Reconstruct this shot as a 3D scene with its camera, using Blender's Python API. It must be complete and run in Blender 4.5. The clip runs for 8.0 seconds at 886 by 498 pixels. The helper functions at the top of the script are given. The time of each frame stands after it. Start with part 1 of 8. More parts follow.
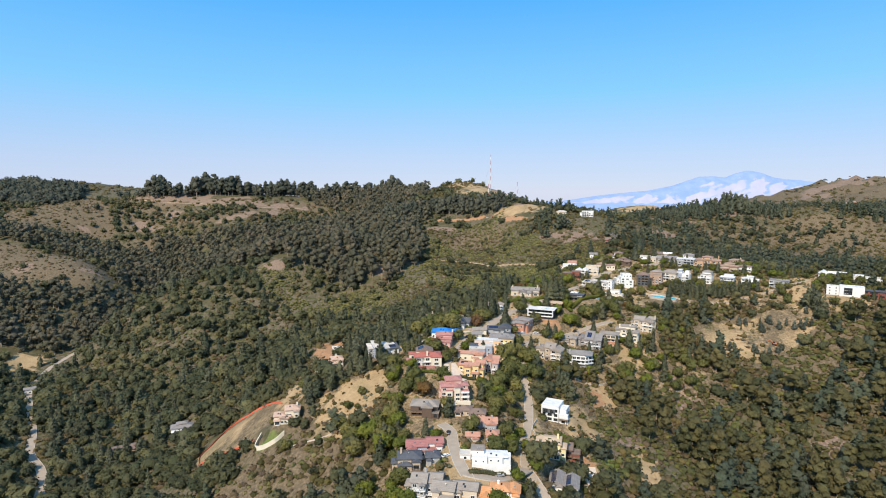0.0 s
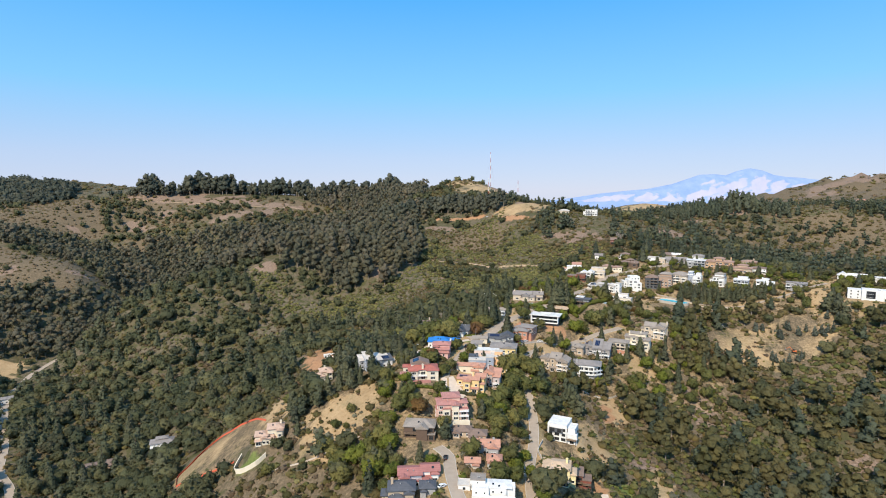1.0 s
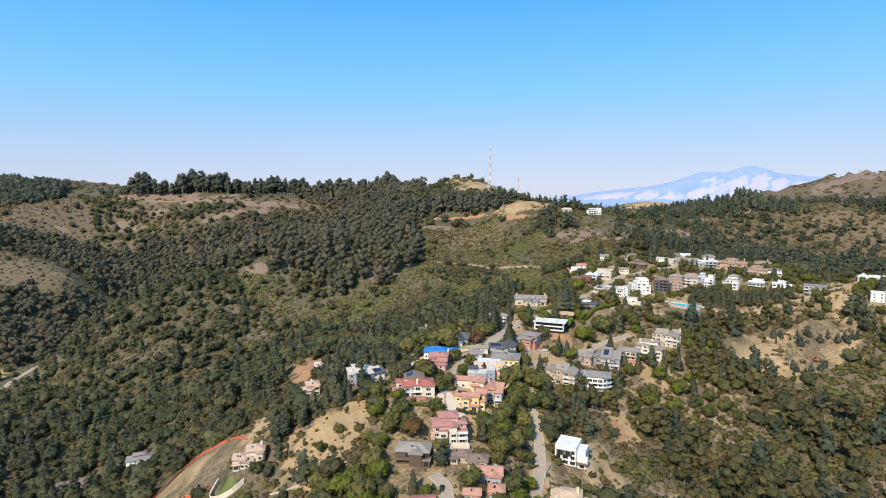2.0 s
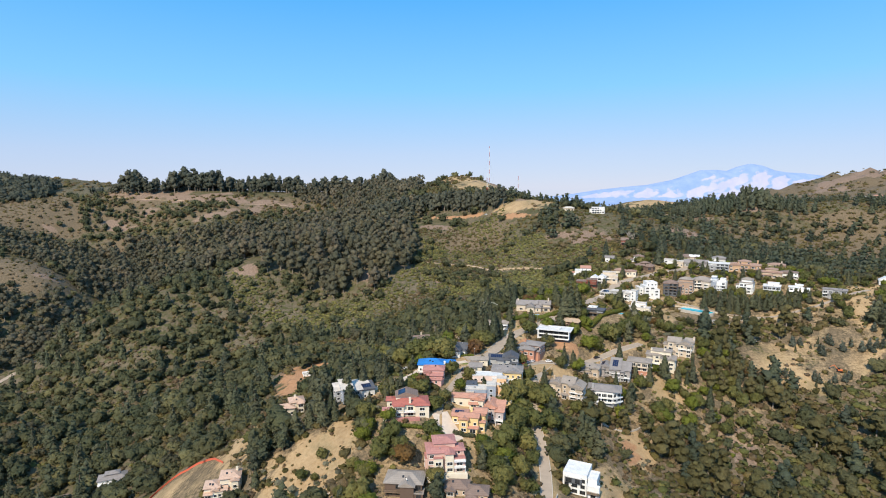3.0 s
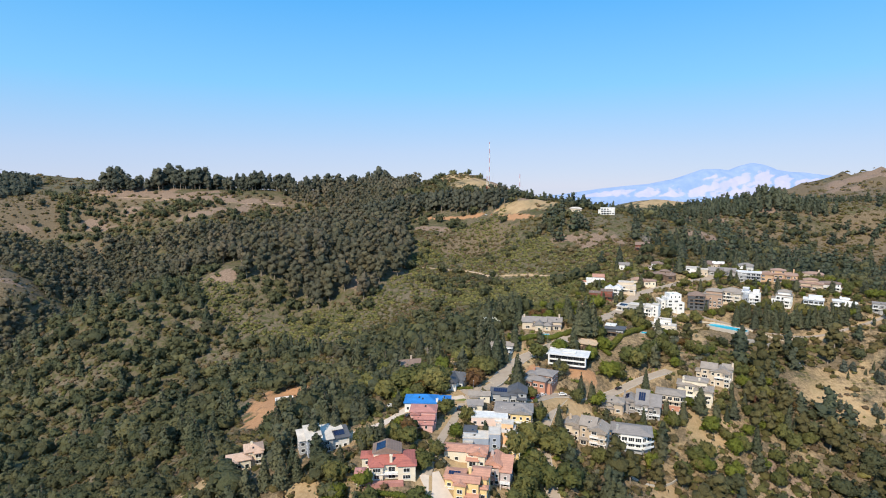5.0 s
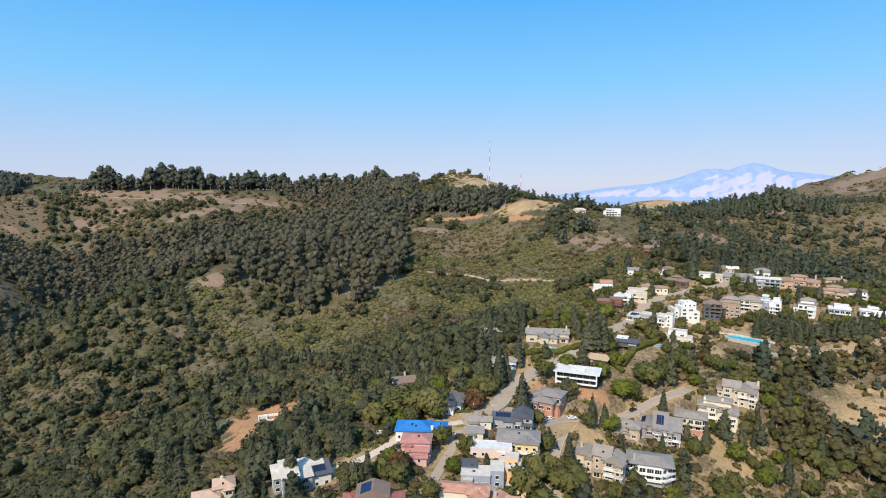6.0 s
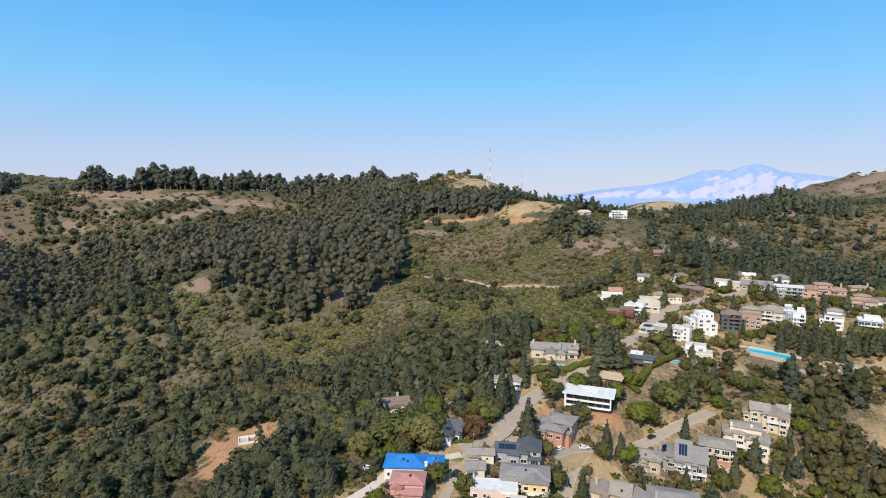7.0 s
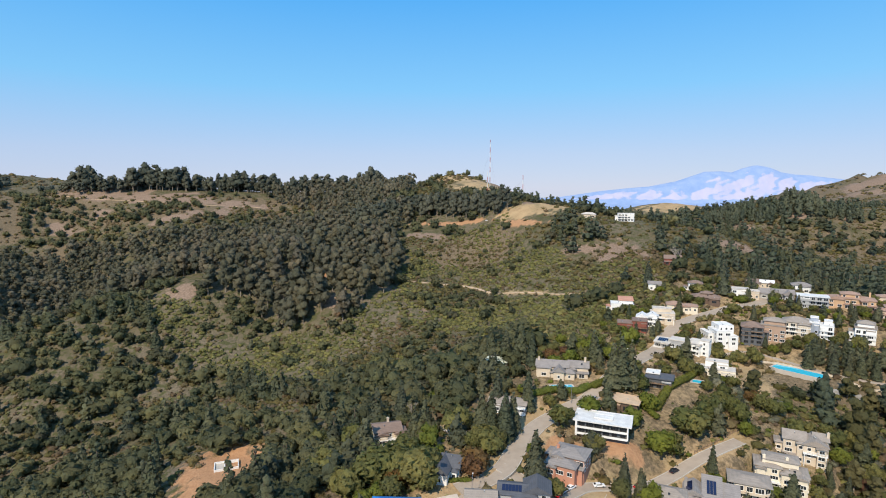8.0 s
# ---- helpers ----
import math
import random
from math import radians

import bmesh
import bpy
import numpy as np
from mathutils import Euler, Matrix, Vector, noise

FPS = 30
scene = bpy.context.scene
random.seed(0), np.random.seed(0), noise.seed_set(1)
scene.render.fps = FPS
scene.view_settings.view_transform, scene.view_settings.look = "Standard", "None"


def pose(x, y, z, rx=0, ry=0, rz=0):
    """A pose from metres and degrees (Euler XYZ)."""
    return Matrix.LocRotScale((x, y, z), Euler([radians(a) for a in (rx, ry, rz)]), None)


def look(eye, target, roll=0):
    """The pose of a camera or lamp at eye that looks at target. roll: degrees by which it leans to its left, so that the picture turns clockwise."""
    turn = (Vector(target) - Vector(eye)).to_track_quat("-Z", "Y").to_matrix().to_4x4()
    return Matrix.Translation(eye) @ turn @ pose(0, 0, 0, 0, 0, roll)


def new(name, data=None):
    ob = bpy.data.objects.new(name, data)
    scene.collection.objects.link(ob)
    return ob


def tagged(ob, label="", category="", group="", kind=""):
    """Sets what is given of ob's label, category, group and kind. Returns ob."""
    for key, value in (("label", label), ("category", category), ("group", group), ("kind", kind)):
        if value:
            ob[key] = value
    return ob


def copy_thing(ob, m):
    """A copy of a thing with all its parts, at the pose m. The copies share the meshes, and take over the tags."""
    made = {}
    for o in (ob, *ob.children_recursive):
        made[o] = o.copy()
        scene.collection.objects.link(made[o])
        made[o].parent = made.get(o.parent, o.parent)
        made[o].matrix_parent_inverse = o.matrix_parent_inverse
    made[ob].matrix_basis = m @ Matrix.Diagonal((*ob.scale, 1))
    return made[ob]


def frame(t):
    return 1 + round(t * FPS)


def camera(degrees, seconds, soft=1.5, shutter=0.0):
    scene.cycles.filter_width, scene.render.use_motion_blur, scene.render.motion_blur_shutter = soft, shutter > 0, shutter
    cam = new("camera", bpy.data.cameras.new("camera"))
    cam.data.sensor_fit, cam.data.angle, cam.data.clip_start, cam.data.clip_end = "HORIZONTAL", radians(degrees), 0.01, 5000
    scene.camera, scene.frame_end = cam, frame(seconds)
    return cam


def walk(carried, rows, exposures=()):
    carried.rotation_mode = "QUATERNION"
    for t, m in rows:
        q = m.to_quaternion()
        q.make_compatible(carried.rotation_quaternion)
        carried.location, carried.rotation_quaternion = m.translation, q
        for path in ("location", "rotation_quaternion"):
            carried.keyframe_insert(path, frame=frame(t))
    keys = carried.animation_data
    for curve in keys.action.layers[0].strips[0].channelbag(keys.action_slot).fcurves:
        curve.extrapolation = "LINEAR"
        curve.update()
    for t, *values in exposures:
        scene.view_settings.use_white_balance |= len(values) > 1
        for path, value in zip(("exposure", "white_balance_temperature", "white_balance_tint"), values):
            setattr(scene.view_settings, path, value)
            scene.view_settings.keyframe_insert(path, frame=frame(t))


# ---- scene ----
cam = camera(77.7, 8.0, soft=1.0)
METRES, EYE, TILT, LEAN, TURN = 230.0, 130.0, -5.8, 0.0, 0.0
ROWS = [
    (0.0, 0.0, 0.0, 0.0, 0.0, 0.0, -0.0),
    (0.5, 0.0038, 0.0628, 0.0063, -0.02, -0.06, 0.05),
    (1.0, 0.0075, 0.1255, 0.0123, -0.03, -0.15, 0.12),
    (1.5, 0.0111, 0.1879, 0.0181, -0.03, -0.23, 0.21),
    (3.0, 0.0217, 0.3709, 0.0363, -0.23, -0.52, 0.27),
    (3.5, 0.0252, 0.4332, 0.0419, -0.27, -0.56, 0.25),
    (4.0, 0.0286, 0.4954, 0.0482, -0.3, -0.62, 0.2),
    (4.5, 0.0319, 0.5577, 0.0546, -0.33, -0.65, 0.15),
    (6.0, 0.043, 0.7451, 0.0753, -0.39, -0.69, 0.08),
    (6.5, 0.0465, 0.8075, 0.0818, -0.42, -0.64, 0.06),
    (7.0, 0.0495, 0.8698, 0.0882, -0.44, -0.61, 0.01),
    (7.5, 0.0533, 0.9317, 0.0942, -0.48, -0.57, -0.03),
    (8.0, 0.0572, 0.9932, 0.101, -0.49, -0.49, -0.05),
]
walk(cam, [(t, pose(0, 0, EYE, TILT, LEAN, TURN) @ pose(METRES * x, METRES * y, METRES * z, 90 + pitch, roll, yaw)) for t, x, y, z, yaw, pitch, roll in ROWS], exposures=((0.0, 0.1), (4.5, 0.09), (8.0, 0.0)))

# ---- daylight ----
SUN_FROM, SUN_HIGH = 206.0, 43.0  # degrees clockwise from +y towards which the sun stands, and its height
world = bpy.data.worlds.new("world")
scene.world = world
world.use_nodes = True
nodes, links = world.node_tree.nodes, world.node_tree.links
sky = nodes.new("ShaderNodeTexSky")
sky.sky_type, sky.sun_disc = "NISHITA", False
sky.sun_elevation, sky.sun_rotation = radians(SUN_HIGH), radians(SUN_FROM)
sky.air_density, sky.dust_density, sky.ozone_density, sky.altitude = 1.0, 0.0, 3.0, 400
rise, level, haze = nodes.new("ShaderNodeTexCoord"), nodes.new("ShaderNodeSeparateXYZ"), nodes.new("ShaderNodeMix")
veil = nodes.new("ShaderNodeValToRGB")  # lavender haze round the horizon under a deep azure sky
for k, (p, c) in enumerate(((0.0, (0.51, 0.58, 0.79)), (0.06, (0.455, 0.585, 0.84)), (0.17, (0.22, 0.585, 0.97)), (0.32, (0.08, 0.44, 0.97)), (1.0, (0.24, 0.46, 0.78)))):
    e = veil.color_ramp.elements[k] if k < 2 else veil.color_ramp.elements.new(p)
    e.position, e.color = p, (*c, 1)
bright = nodes.new("ShaderNodeVectorMath")
bright.operation = "SCALE"
bright.inputs["Scale"].default_value = 8.6
haze.data_type = "RGBA"
haze.inputs[0].default_value = 0.85
links.new(rise.outputs["Generated"], level.inputs[0])
links.new(level.outputs[2], veil.inputs[0])
links.new(veil.outputs[0], bright.inputs[0])
links.new(sky.outputs[0], haze.inputs[6])
links.new(bright.outputs[0], haze.inputs[7])
links.new(haze.outputs[2], nodes["Background"].inputs[0])
nodes["Background"].inputs[1].default_value = 0.12
sun = new("sun", bpy.data.lights.new("sun", "SUN"))
sun.data.energy, sun.data.angle, sun.data.color = 5.0, radians(0.6), (1.0, 0.875, 0.7)
high, turn = radians(SUN_HIGH), radians(SUN_FROM)
toward = Vector((math.sin(turn) * math.cos(high), math.cos(turn) * math.cos(high), math.sin(high)))
sun.matrix_world = look(toward * 900, (0, 0, 0))

# ---- materials ----
MADE = {}


def shader(name, rough=0.8, metal=0.0, spec=0.3):
    m = bpy.data.materials.new(name)
    m.use_nodes = True
    b = m.node_tree.nodes["Principled BSDF"]
    b.inputs["Roughness"].default_value, b.inputs["Metallic"].default_value = rough, metal
    b.inputs["Specular IOR Level"].default_value = spec
    return m, m.node_tree.nodes, m.node_tree.links, b


def noise_node(n, l, scale, detail=4, rough=0.6, coords=None):
    t = n.new("ShaderNodeTexNoise")
    t.inputs["Scale"].default_value, t.inputs["Detail"].default_value, t.inputs["Roughness"].default_value = scale, detail, rough
    if coords is None:
        coords = n.new("ShaderNodeTexCoord").outputs["Object"]
    l.new(coords, t.inputs["Vector"])
    return t.outputs["Fac"]


def ramp(n, l, fac, stops):
    r = n.new("ShaderNodeValToRGB")
    e = r.color_ramp.elements
    while len(e) < len(stops):
        e.new(0.5)
    for k, (p, c) in enumerate(stops):
        e[k].position, e[k].color = p, (*c, 1)
    l.new(fac, r.inputs[0])
    return r.outputs[0]


def mixed(n, l, fac, a, b, mode="MIX"):
    m = n.new("ShaderNodeMix")
    m.data_type, m.blend_type = "RGBA", mode
    for socket, v in ((m.inputs[0], fac), (m.inputs[6], a), (m.inputs[7], b)):
        if isinstance(v, (int, float)):
            socket.default_value = v
        elif isinstance(v, tuple):
            socket.default_value = (*v, 1)
        else:
            l.new(v, socket)
    return m.outputs[2]


def bumped(n, l, b, fac, strength, distance):
    k = n.new("ShaderNodeBump")
    k.inputs["Strength"].default_value, k.inputs["Distance"].default_value = strength, distance
    l.new(fac, k.inputs["Height"])
    l.new(k.outputs[0], b.inputs["Normal"])


def shade_of(c, f):
    return tuple(min(1, v * f) for v in c)


def stucco(name, c, rough=0.85):
    """Painted plaster with rain streaks and patchy wear."""
    if name in MADE:
        return MADE[name]
    m, n, l, b = shader(name, rough)
    big = noise_node(n, l, 0.35, 3)
    fine = noise_node(n, l, 5.0, 6)
    col = ramp(n, l, big, [(0.3, shade_of(c, 0.84)), (0.65, c)])
    col = mixed(n, l, 0.16, col, ramp(n, l, fine, [(0.3, shade_of(c, 0.55)), (0.7, shade_of(c, 1.12))]))
    l.new(col, b.inputs["Base Color"])
    bumped(n, l, b, fine, 0.3, 0.02)
    MADE[name] = m
    return m


def roofing(name, c, pitch=0.33, rough=0.8, relief=0.5):
    """Courses of tiles or shingles across a roof, with uneven colour."""
    if name in MADE:
        return MADE[name]
    m, n, l, b = shader(name, rough)
    co = n.new("ShaderNodeTexCoord").outputs["Object"]
    w = n.new("ShaderNodeTexWave")
    w.wave_type, w.bands_direction = "BANDS", "Z"
    w.inputs["Scale"].default_value, w.inputs["Distortion"].default_value = 0.31 / pitch, 0.6
    l.new(co, w.inputs["Vector"])
    big, fine = noise_node(n, l, 0.4, 3), noise_node(n, l, 3.5, 6, 0.7)
    col = ramp(n, l, fine, [(0.25, shade_of(c, 0.62)), (0.5, c), (0.78, shade_of(c, 1.3))])
    col = mixed(n, l, 0.45, col, ramp(n, l, big, [(0.35, shade_of(c, 0.7)), (0.7, shade_of(c, 1.15))]))
    col = mixed(n, l, 0.1, col, w.outputs["Color"], "MULTIPLY")
    l.new(col, b.inputs["Base Color"])
    bumped(n, l, b, w.outputs["Fac"], relief, 0.06)
    MADE[name] = m
    return m


def plain(name, c, rough=0.6, metal=0.0, spec=0.4, wear=0.2):
    if name in MADE:
        return MADE[name]
    m, n, l, b = shader(name, rough, metal, spec)
    fine = noise_node(n, l, 2.2, 5)
    l.new(ramp(n, l, fine, [(0.3, shade_of(c, 1 - wear)), (0.7, shade_of(c, 1 + wear / 2))]), b.inputs["Base Color"])
    MADE[name] = m
    return m


def leafy(name, colours, clear=0.5):
    """Foliage whose tint differs from plant to plant and from tuft to tuft."""
    m, n, l, b = shader(name, 0.62, 0.0, 0.25)
    info, at, geo = n.new("ShaderNodeObjectInfo"), n.new("ShaderNodeAttribute"), n.new("ShaderNodeNewGeometry")
    at.attribute_name = "tint"
    add, cut = n.new("ShaderNodeMath"), n.new("ShaderNodeMath")
    add.operation, cut.operation = "ADD", "FRACT"
    l.new(info.outputs["Random"], add.inputs[0])
    l.new(at.outputs["Fac"], add.inputs[1])
    l.new(add.outputs[0], cut.inputs[0])
    step = 1 / (len(colours) - 1)
    col = ramp(n, l, cut.outputs[0], [(k * step, c) for k, c in enumerate(colours)])
    tuft = ramp(n, l, geo.outputs["Random Per Island"], [(0.0, (1.02, 1.02, 0.98)), (0.6, (1.2, 1.2, 1.13)), (1.0, (1.46, 1.43, 1.27))])
    col = mixed(n, l, 1.0, col, tuft, "MULTIPLY")
    grain = noise_node(n, l, 1.7, 6, 0.78)
    col = mixed(n, l, 1.0, col, ramp(n, l, grain, [(0.36, (0.8, 0.81, 0.8)), (0.5, (1.05, 1.05, 1.0)), (0.64, (1.35, 1.31, 1.15))]), "MULTIPLY")
    l.new(col, b.inputs["Base Color"])
    cell, rise = n.new("ShaderNodeTexVoronoi"), n.new("ShaderNodeMath")
    cell.inputs["Scale"].default_value = 0.8
    rise.operation = "MULTIPLY_ADD"
    l.new(n.new("ShaderNodeTexCoord").outputs["Object"], cell.inputs["Vector"])
    l.new(cell.outputs["Distance"], rise.inputs[0])
    rise.inputs[1].default_value = -0.9
    l.new(grain, rise.inputs[2])
    bumped(n, l, b, rise.outputs[0], 0.9, 0.9)
    tr, mix = n.new("ShaderNodeBsdfTranslucent"), n.new("ShaderNodeMixShader")
    l.new(col, tr.inputs["Color"])
    mix.inputs[0].default_value = clear
    l.new(b.outputs[0], mix.inputs[1])
    l.new(tr.outputs[0], mix.inputs[2])
    l.new(mix.outputs[0], n["Material Output"].inputs["Surface"])
    return m


def ground_material():
    """Brush soil, straw and bare earth, laid by the plan's cover, with stones and litter in the grain."""
    m, n, l, b = shader("hill_ground", 0.95, 0.0, 0.1)
    co = n.new("ShaderNodeTexCoord").outputs["Object"]
    fine, mid, big = noise_node(n, l, 0.6, 8, 0.7, co), noise_node(n, l, 0.09, 5, 0.6, co), noise_node(n, l, 0.012, 4, 0.6, co)
    brush = ramp(n, l, fine, [(0.3, (0.075, 0.066, 0.046)), (0.5, (0.14, 0.115, 0.078)), (0.68, (0.24, 0.19, 0.13))])
    brush = mixed(n, l, ramp(n, l, big, [(0.42, (0, 0, 0)), (0.62, (1, 1, 1))]), brush, ramp(n, l, mid, [(0.3, (0.07, 0.066, 0.036)), (0.7, (0.16, 0.128, 0.078))]))
    tufty = noise_node(n, l, 0.2, 4, 0.55, co)
    brush = mixed(n, l, ramp(n, l, tufty, [(0.5, (0, 0, 0)), (0.56, (1, 1, 1))]), brush, ramp(n, l, fine, [(0.3, (0.05, 0.054, 0.024)), (0.7, (0.11, 0.105, 0.047))]))
    straw = ramp(n, l, mid, [(0.28, (0.26, 0.17, 0.085)), (0.5, (0.4, 0.268, 0.14)), (0.72, (0.5, 0.355, 0.2))])
    straw = mixed(n, l, 0.3, straw, ramp(n, l, fine, [(0.3, (0.2, 0.14, 0.075)), (0.65, (0.55, 0.43, 0.27))]))
    green = noise_node(n, l, 0.045, 5, 0.65, co)
    straw = mixed(n, l, ramp(n, l, green, [(0.5, (0, 0, 0)), (0.66, (0.75, 0.75, 0.75))]), straw, ramp(n, l, fine, [(0.3, (0.12, 0.105, 0.05)), (0.7, (0.27, 0.21, 0.115))]))
    earth = ramp(n, l, fine, [(0.25, (0.3, 0.16, 0.085)), (0.7, (0.46, 0.265, 0.145))])
    grass = ramp(n, l, fine, [(0.25, (0.08, 0.12, 0.03)), (0.7, (0.19, 0.21, 0.07))])
    def cover(name):
        a, s = n.new("ShaderNodeAttribute"), n.new("ShaderNodeMath")
        a.attribute_name = name
        s.operation = "MULTIPLY_ADD"
        l.new(fine, s.inputs[0])
        s.inputs[1].default_value = 0.7
        t = n.new("ShaderNodeMath")
        t.operation = "MULTIPLY_ADD"
        l.new(mid, t.inputs[0])
        t.inputs[1].default_value = 0.9
        l.new(a.outputs["Fac"], t.inputs[2])
        l.new(t.outputs[0], s.inputs[2])
        half = n.new("ShaderNodeMath")
        half.operation = "MULTIPLY"
        half.inputs[1].default_value = 0.5
        l.new(s.outputs[0], half.inputs[0])
        return ramp(n, l, half.outputs[0], [(0.55, (0, 0, 0)), (0.72, (1, 1, 1))])
    dry = ramp(n, l, fine, [(0.28, (0.065, 0.055, 0.032)), (0.5, (0.155, 0.118, 0.075)), (0.72, (0.28, 0.205, 0.13))])
    col = mixed(n, l, cover("thin"), brush, dry)
    pale = ramp(n, l, fine, [(0.26, (0.11, 0.08, 0.056)), (0.5, (0.235, 0.165, 0.12)), (0.72, (0.36, 0.265, 0.2))])
    col = mixed(n, l, cover("pale"), col, pale)
    col = mixed(n, l, cover("straw"), col, straw)
    col = mixed(n, l, cover("earth"), col, earth)
    col = mixed(n, l, cover("lawn"), col, grass)
    l.new(col, b.inputs["Base Color"])
    bumped(n, l, b, fine, 0.8, 0.8)
    return m


def glass_material():
    m, n, l, b = shader("window_glass", 0.08, 0.0, 0.6)
    fine = noise_node(n, l, 0.7, 2)
    l.new(ramp(n, l, fine, [(0.35, (0.012, 0.014, 0.017)), (0.7, (0.05, 0.055, 0.06))]), b.inputs["Base Color"])
    return m


def water_material():
    m, n, l, b = shader("pool_water", 0.06, 0.0, 0.5)
    l.new(ramp(n, l, noise_node(n, l, 0.8, 3), [(0.3, (0.02, 0.42, 0.6)), (0.7, (0.06, 0.55, 0.72))]), b.inputs["Base Color"])
    return m


WHITE = stucco("white_paint", (0.8, 0.79, 0.76))
CREAM = stucco("cream_stucco", (0.74, 0.66, 0.52))
PALE_YELLOW = stucco("pale_yellow_stucco", (0.78, 0.66, 0.36))
YELLOW = stucco("yellow_stucco", (0.76, 0.56, 0.27))
ORANGE = stucco("apricot_stucco", (0.78, 0.48, 0.27))
PINK = stucco("salmon_stucco", (0.62, 0.42, 0.35))
ROSE = stucco("rose_stucco", (0.68, 0.42, 0.38))
TAN = stucco("tan_stucco", (0.52, 0.41, 0.3))
SAND = stucco("sand_stucco", (0.62, 0.52, 0.4))
BRICKY = stucco("brick_base", (0.5, 0.25, 0.17))
GREY = stucco("grey_siding", (0.4, 0.4, 0.4))
BLUE_GREY = stucco("blue_grey_siding", (0.34, 0.38, 0.45))
DARK_GREY = stucco("charcoal_siding", (0.12, 0.125, 0.135))
BROWN = stucco("brown_timber", (0.14, 0.095, 0.07))
RED_BROWN = stucco("red_brown_timber", (0.26, 0.09, 0.065))
CONCRETE = stucco("concrete", (0.5, 0.45, 0.385))
PAVING = stucco("pink_paving", (0.62, 0.52, 0.43))
ASPHALT = stucco("worn_asphalt", (0.4, 0.325, 0.255), 0.95)
R_GREY = roofing("grey_shingles", (0.275, 0.248, 0.232))
R_DARK = roofing("dark_grey_shingles", (0.1, 0.105, 0.12))
R_BROWN = roofing("brown_shingles", (0.24, 0.17, 0.135))
R_TAUPE = roofing("taupe_shingles", (0.32, 0.275, 0.235))
R_TILE = roofing("terracotta_tiles", (0.52, 0.27, 0.19))
R_ORANGE = roofing("orange_tiles", (0.66, 0.32, 0.15))
R_RED = roofing("red_tiles", (0.42, 0.14, 0.11))
R_WORN = roofing("worn_red_roofing", (0.4, 0.17, 0.15))
R_ROSE = roofing("rose_tiles", (0.46, 0.22, 0.19))
R_CLAY = roofing("brown_clay_tiles", (0.37, 0.245, 0.185))
R_PEACH = roofing("pale_peach_tiles", (0.58, 0.4, 0.3))
R_PALE = roofing("pale_membrane", (0.6, 0.55, 0.49), 2.0, 0.8, 0.1)
R_WHITE = roofing("white_membrane", (0.74, 0.73, 0.71), 2.0, 0.7, 0.1)
R_TARP = roofing("blue_tarpaulin", (0.03, 0.2, 0.55), 1.1, 0.45, 0.8)
R_SAND = roofing("sand_gravel", (0.6, 0.44, 0.3), 2.5, 0.9, 0.1)
TRIM = plain("white_trim", (0.8, 0.8, 0.78), 0.6, 0, 0.3, 0.06)
DARK_TRIM = plain("dark_trim", (0.06, 0.055, 0.05), 0.5)
WOOD = plain("weathered_timber", (0.25, 0.17, 0.11), 0.85)
METAL = plain("grey_metal", (0.4, 0.41, 0.42), 0.4, 0.8)
SOLAR = plain("solar_cells", (0.012, 0.02, 0.06), 0.18, 0.0, 0.6)
GLASS, WATER = glass_material(), water_material()
GROUND = ground_material()
BARK = plain("bark", (0.13, 0.1, 0.075), 0.95, 0, 0.1, 0.4)
PALE_BARK = plain("pale_bark", (0.24, 0.2, 0.16), 0.95, 0, 0.1, 0.3)
# oak and conifer blues are raised by 1.15, putting distance haze into the leaves
OAK = leafy("oak_leaves", [(0.080, 0.092, 0.052), (0.121, 0.126, 0.071), (0.161, 0.158, 0.089), (0.094, 0.108, 0.064), (0.203, 0.194, 0.104), (0.085, 0.095, 0.059), (0.131, 0.121, 0.081)])
NEEDLES = leafy("conifer_needles", [(0.085, 0.101, 0.070), (0.123, 0.134, 0.086), (0.148, 0.151, 0.099), (0.095, 0.107, 0.079)], 0.4)
GUM = leafy("eucalyptus_leaves", [(0.113, 0.117, 0.089), (0.160, 0.150, 0.113), (0.203, 0.177, 0.138), (0.124, 0.127, 0.096), (0.174, 0.157, 0.107)])
# bluer than GUM: the haze over the distant crest is in the leaf colour
CREST = leafy("dark_eucalyptus_leaves", [(0.071, 0.085, 0.073), (0.099, 0.108, 0.088), (0.122, 0.125, 0.102), (0.081, 0.092, 0.079)], 0.4)
PINE = leafy("dark_pine_needles", [(0.071, 0.090, 0.070), (0.100, 0.119, 0.086), (0.122, 0.134, 0.098), (0.082, 0.099, 0.078)], 0.4)
WARM_GUM = leafy("dry_eucalyptus_leaves", [(0.109, 0.106, 0.051), (0.149, 0.140, 0.068), (0.185, 0.162, 0.081), (0.119, 0.119, 0.058)])
SCRUB = leafy("scrub_leaves", [(0.103, 0.095, 0.038), (0.157, 0.138, 0.058), (0.205, 0.161, 0.077), (0.121, 0.111, 0.055), (0.230, 0.179, 0.110), (0.181, 0.126, 0.083)])
CHAPARRAL = leafy("chaparral_leaves", [(0.152, 0.158, 0.060), (0.215, 0.210, 0.085), (0.278, 0.256, 0.108), (0.173, 0.180, 0.082), (0.294, 0.248, 0.130)])
GARDEN = leafy("garden_leaves", [(0.116, 0.128, 0.050), (0.158, 0.165, 0.064), (0.210, 0.200, 0.080), (0.131, 0.145, 0.056), (0.247, 0.225, 0.090), (0.121, 0.130, 0.060)])
HEDGE = leafy("hedge_leaves", [(0.147, 0.170, 0.035), (0.210, 0.210, 0.045), (0.126, 0.140, 0.035)])
SAGE = leafy("sage_leaves", [(0.18, 0.18, 0.14), (0.23, 0.225, 0.175), (0.16, 0.155, 0.12)])
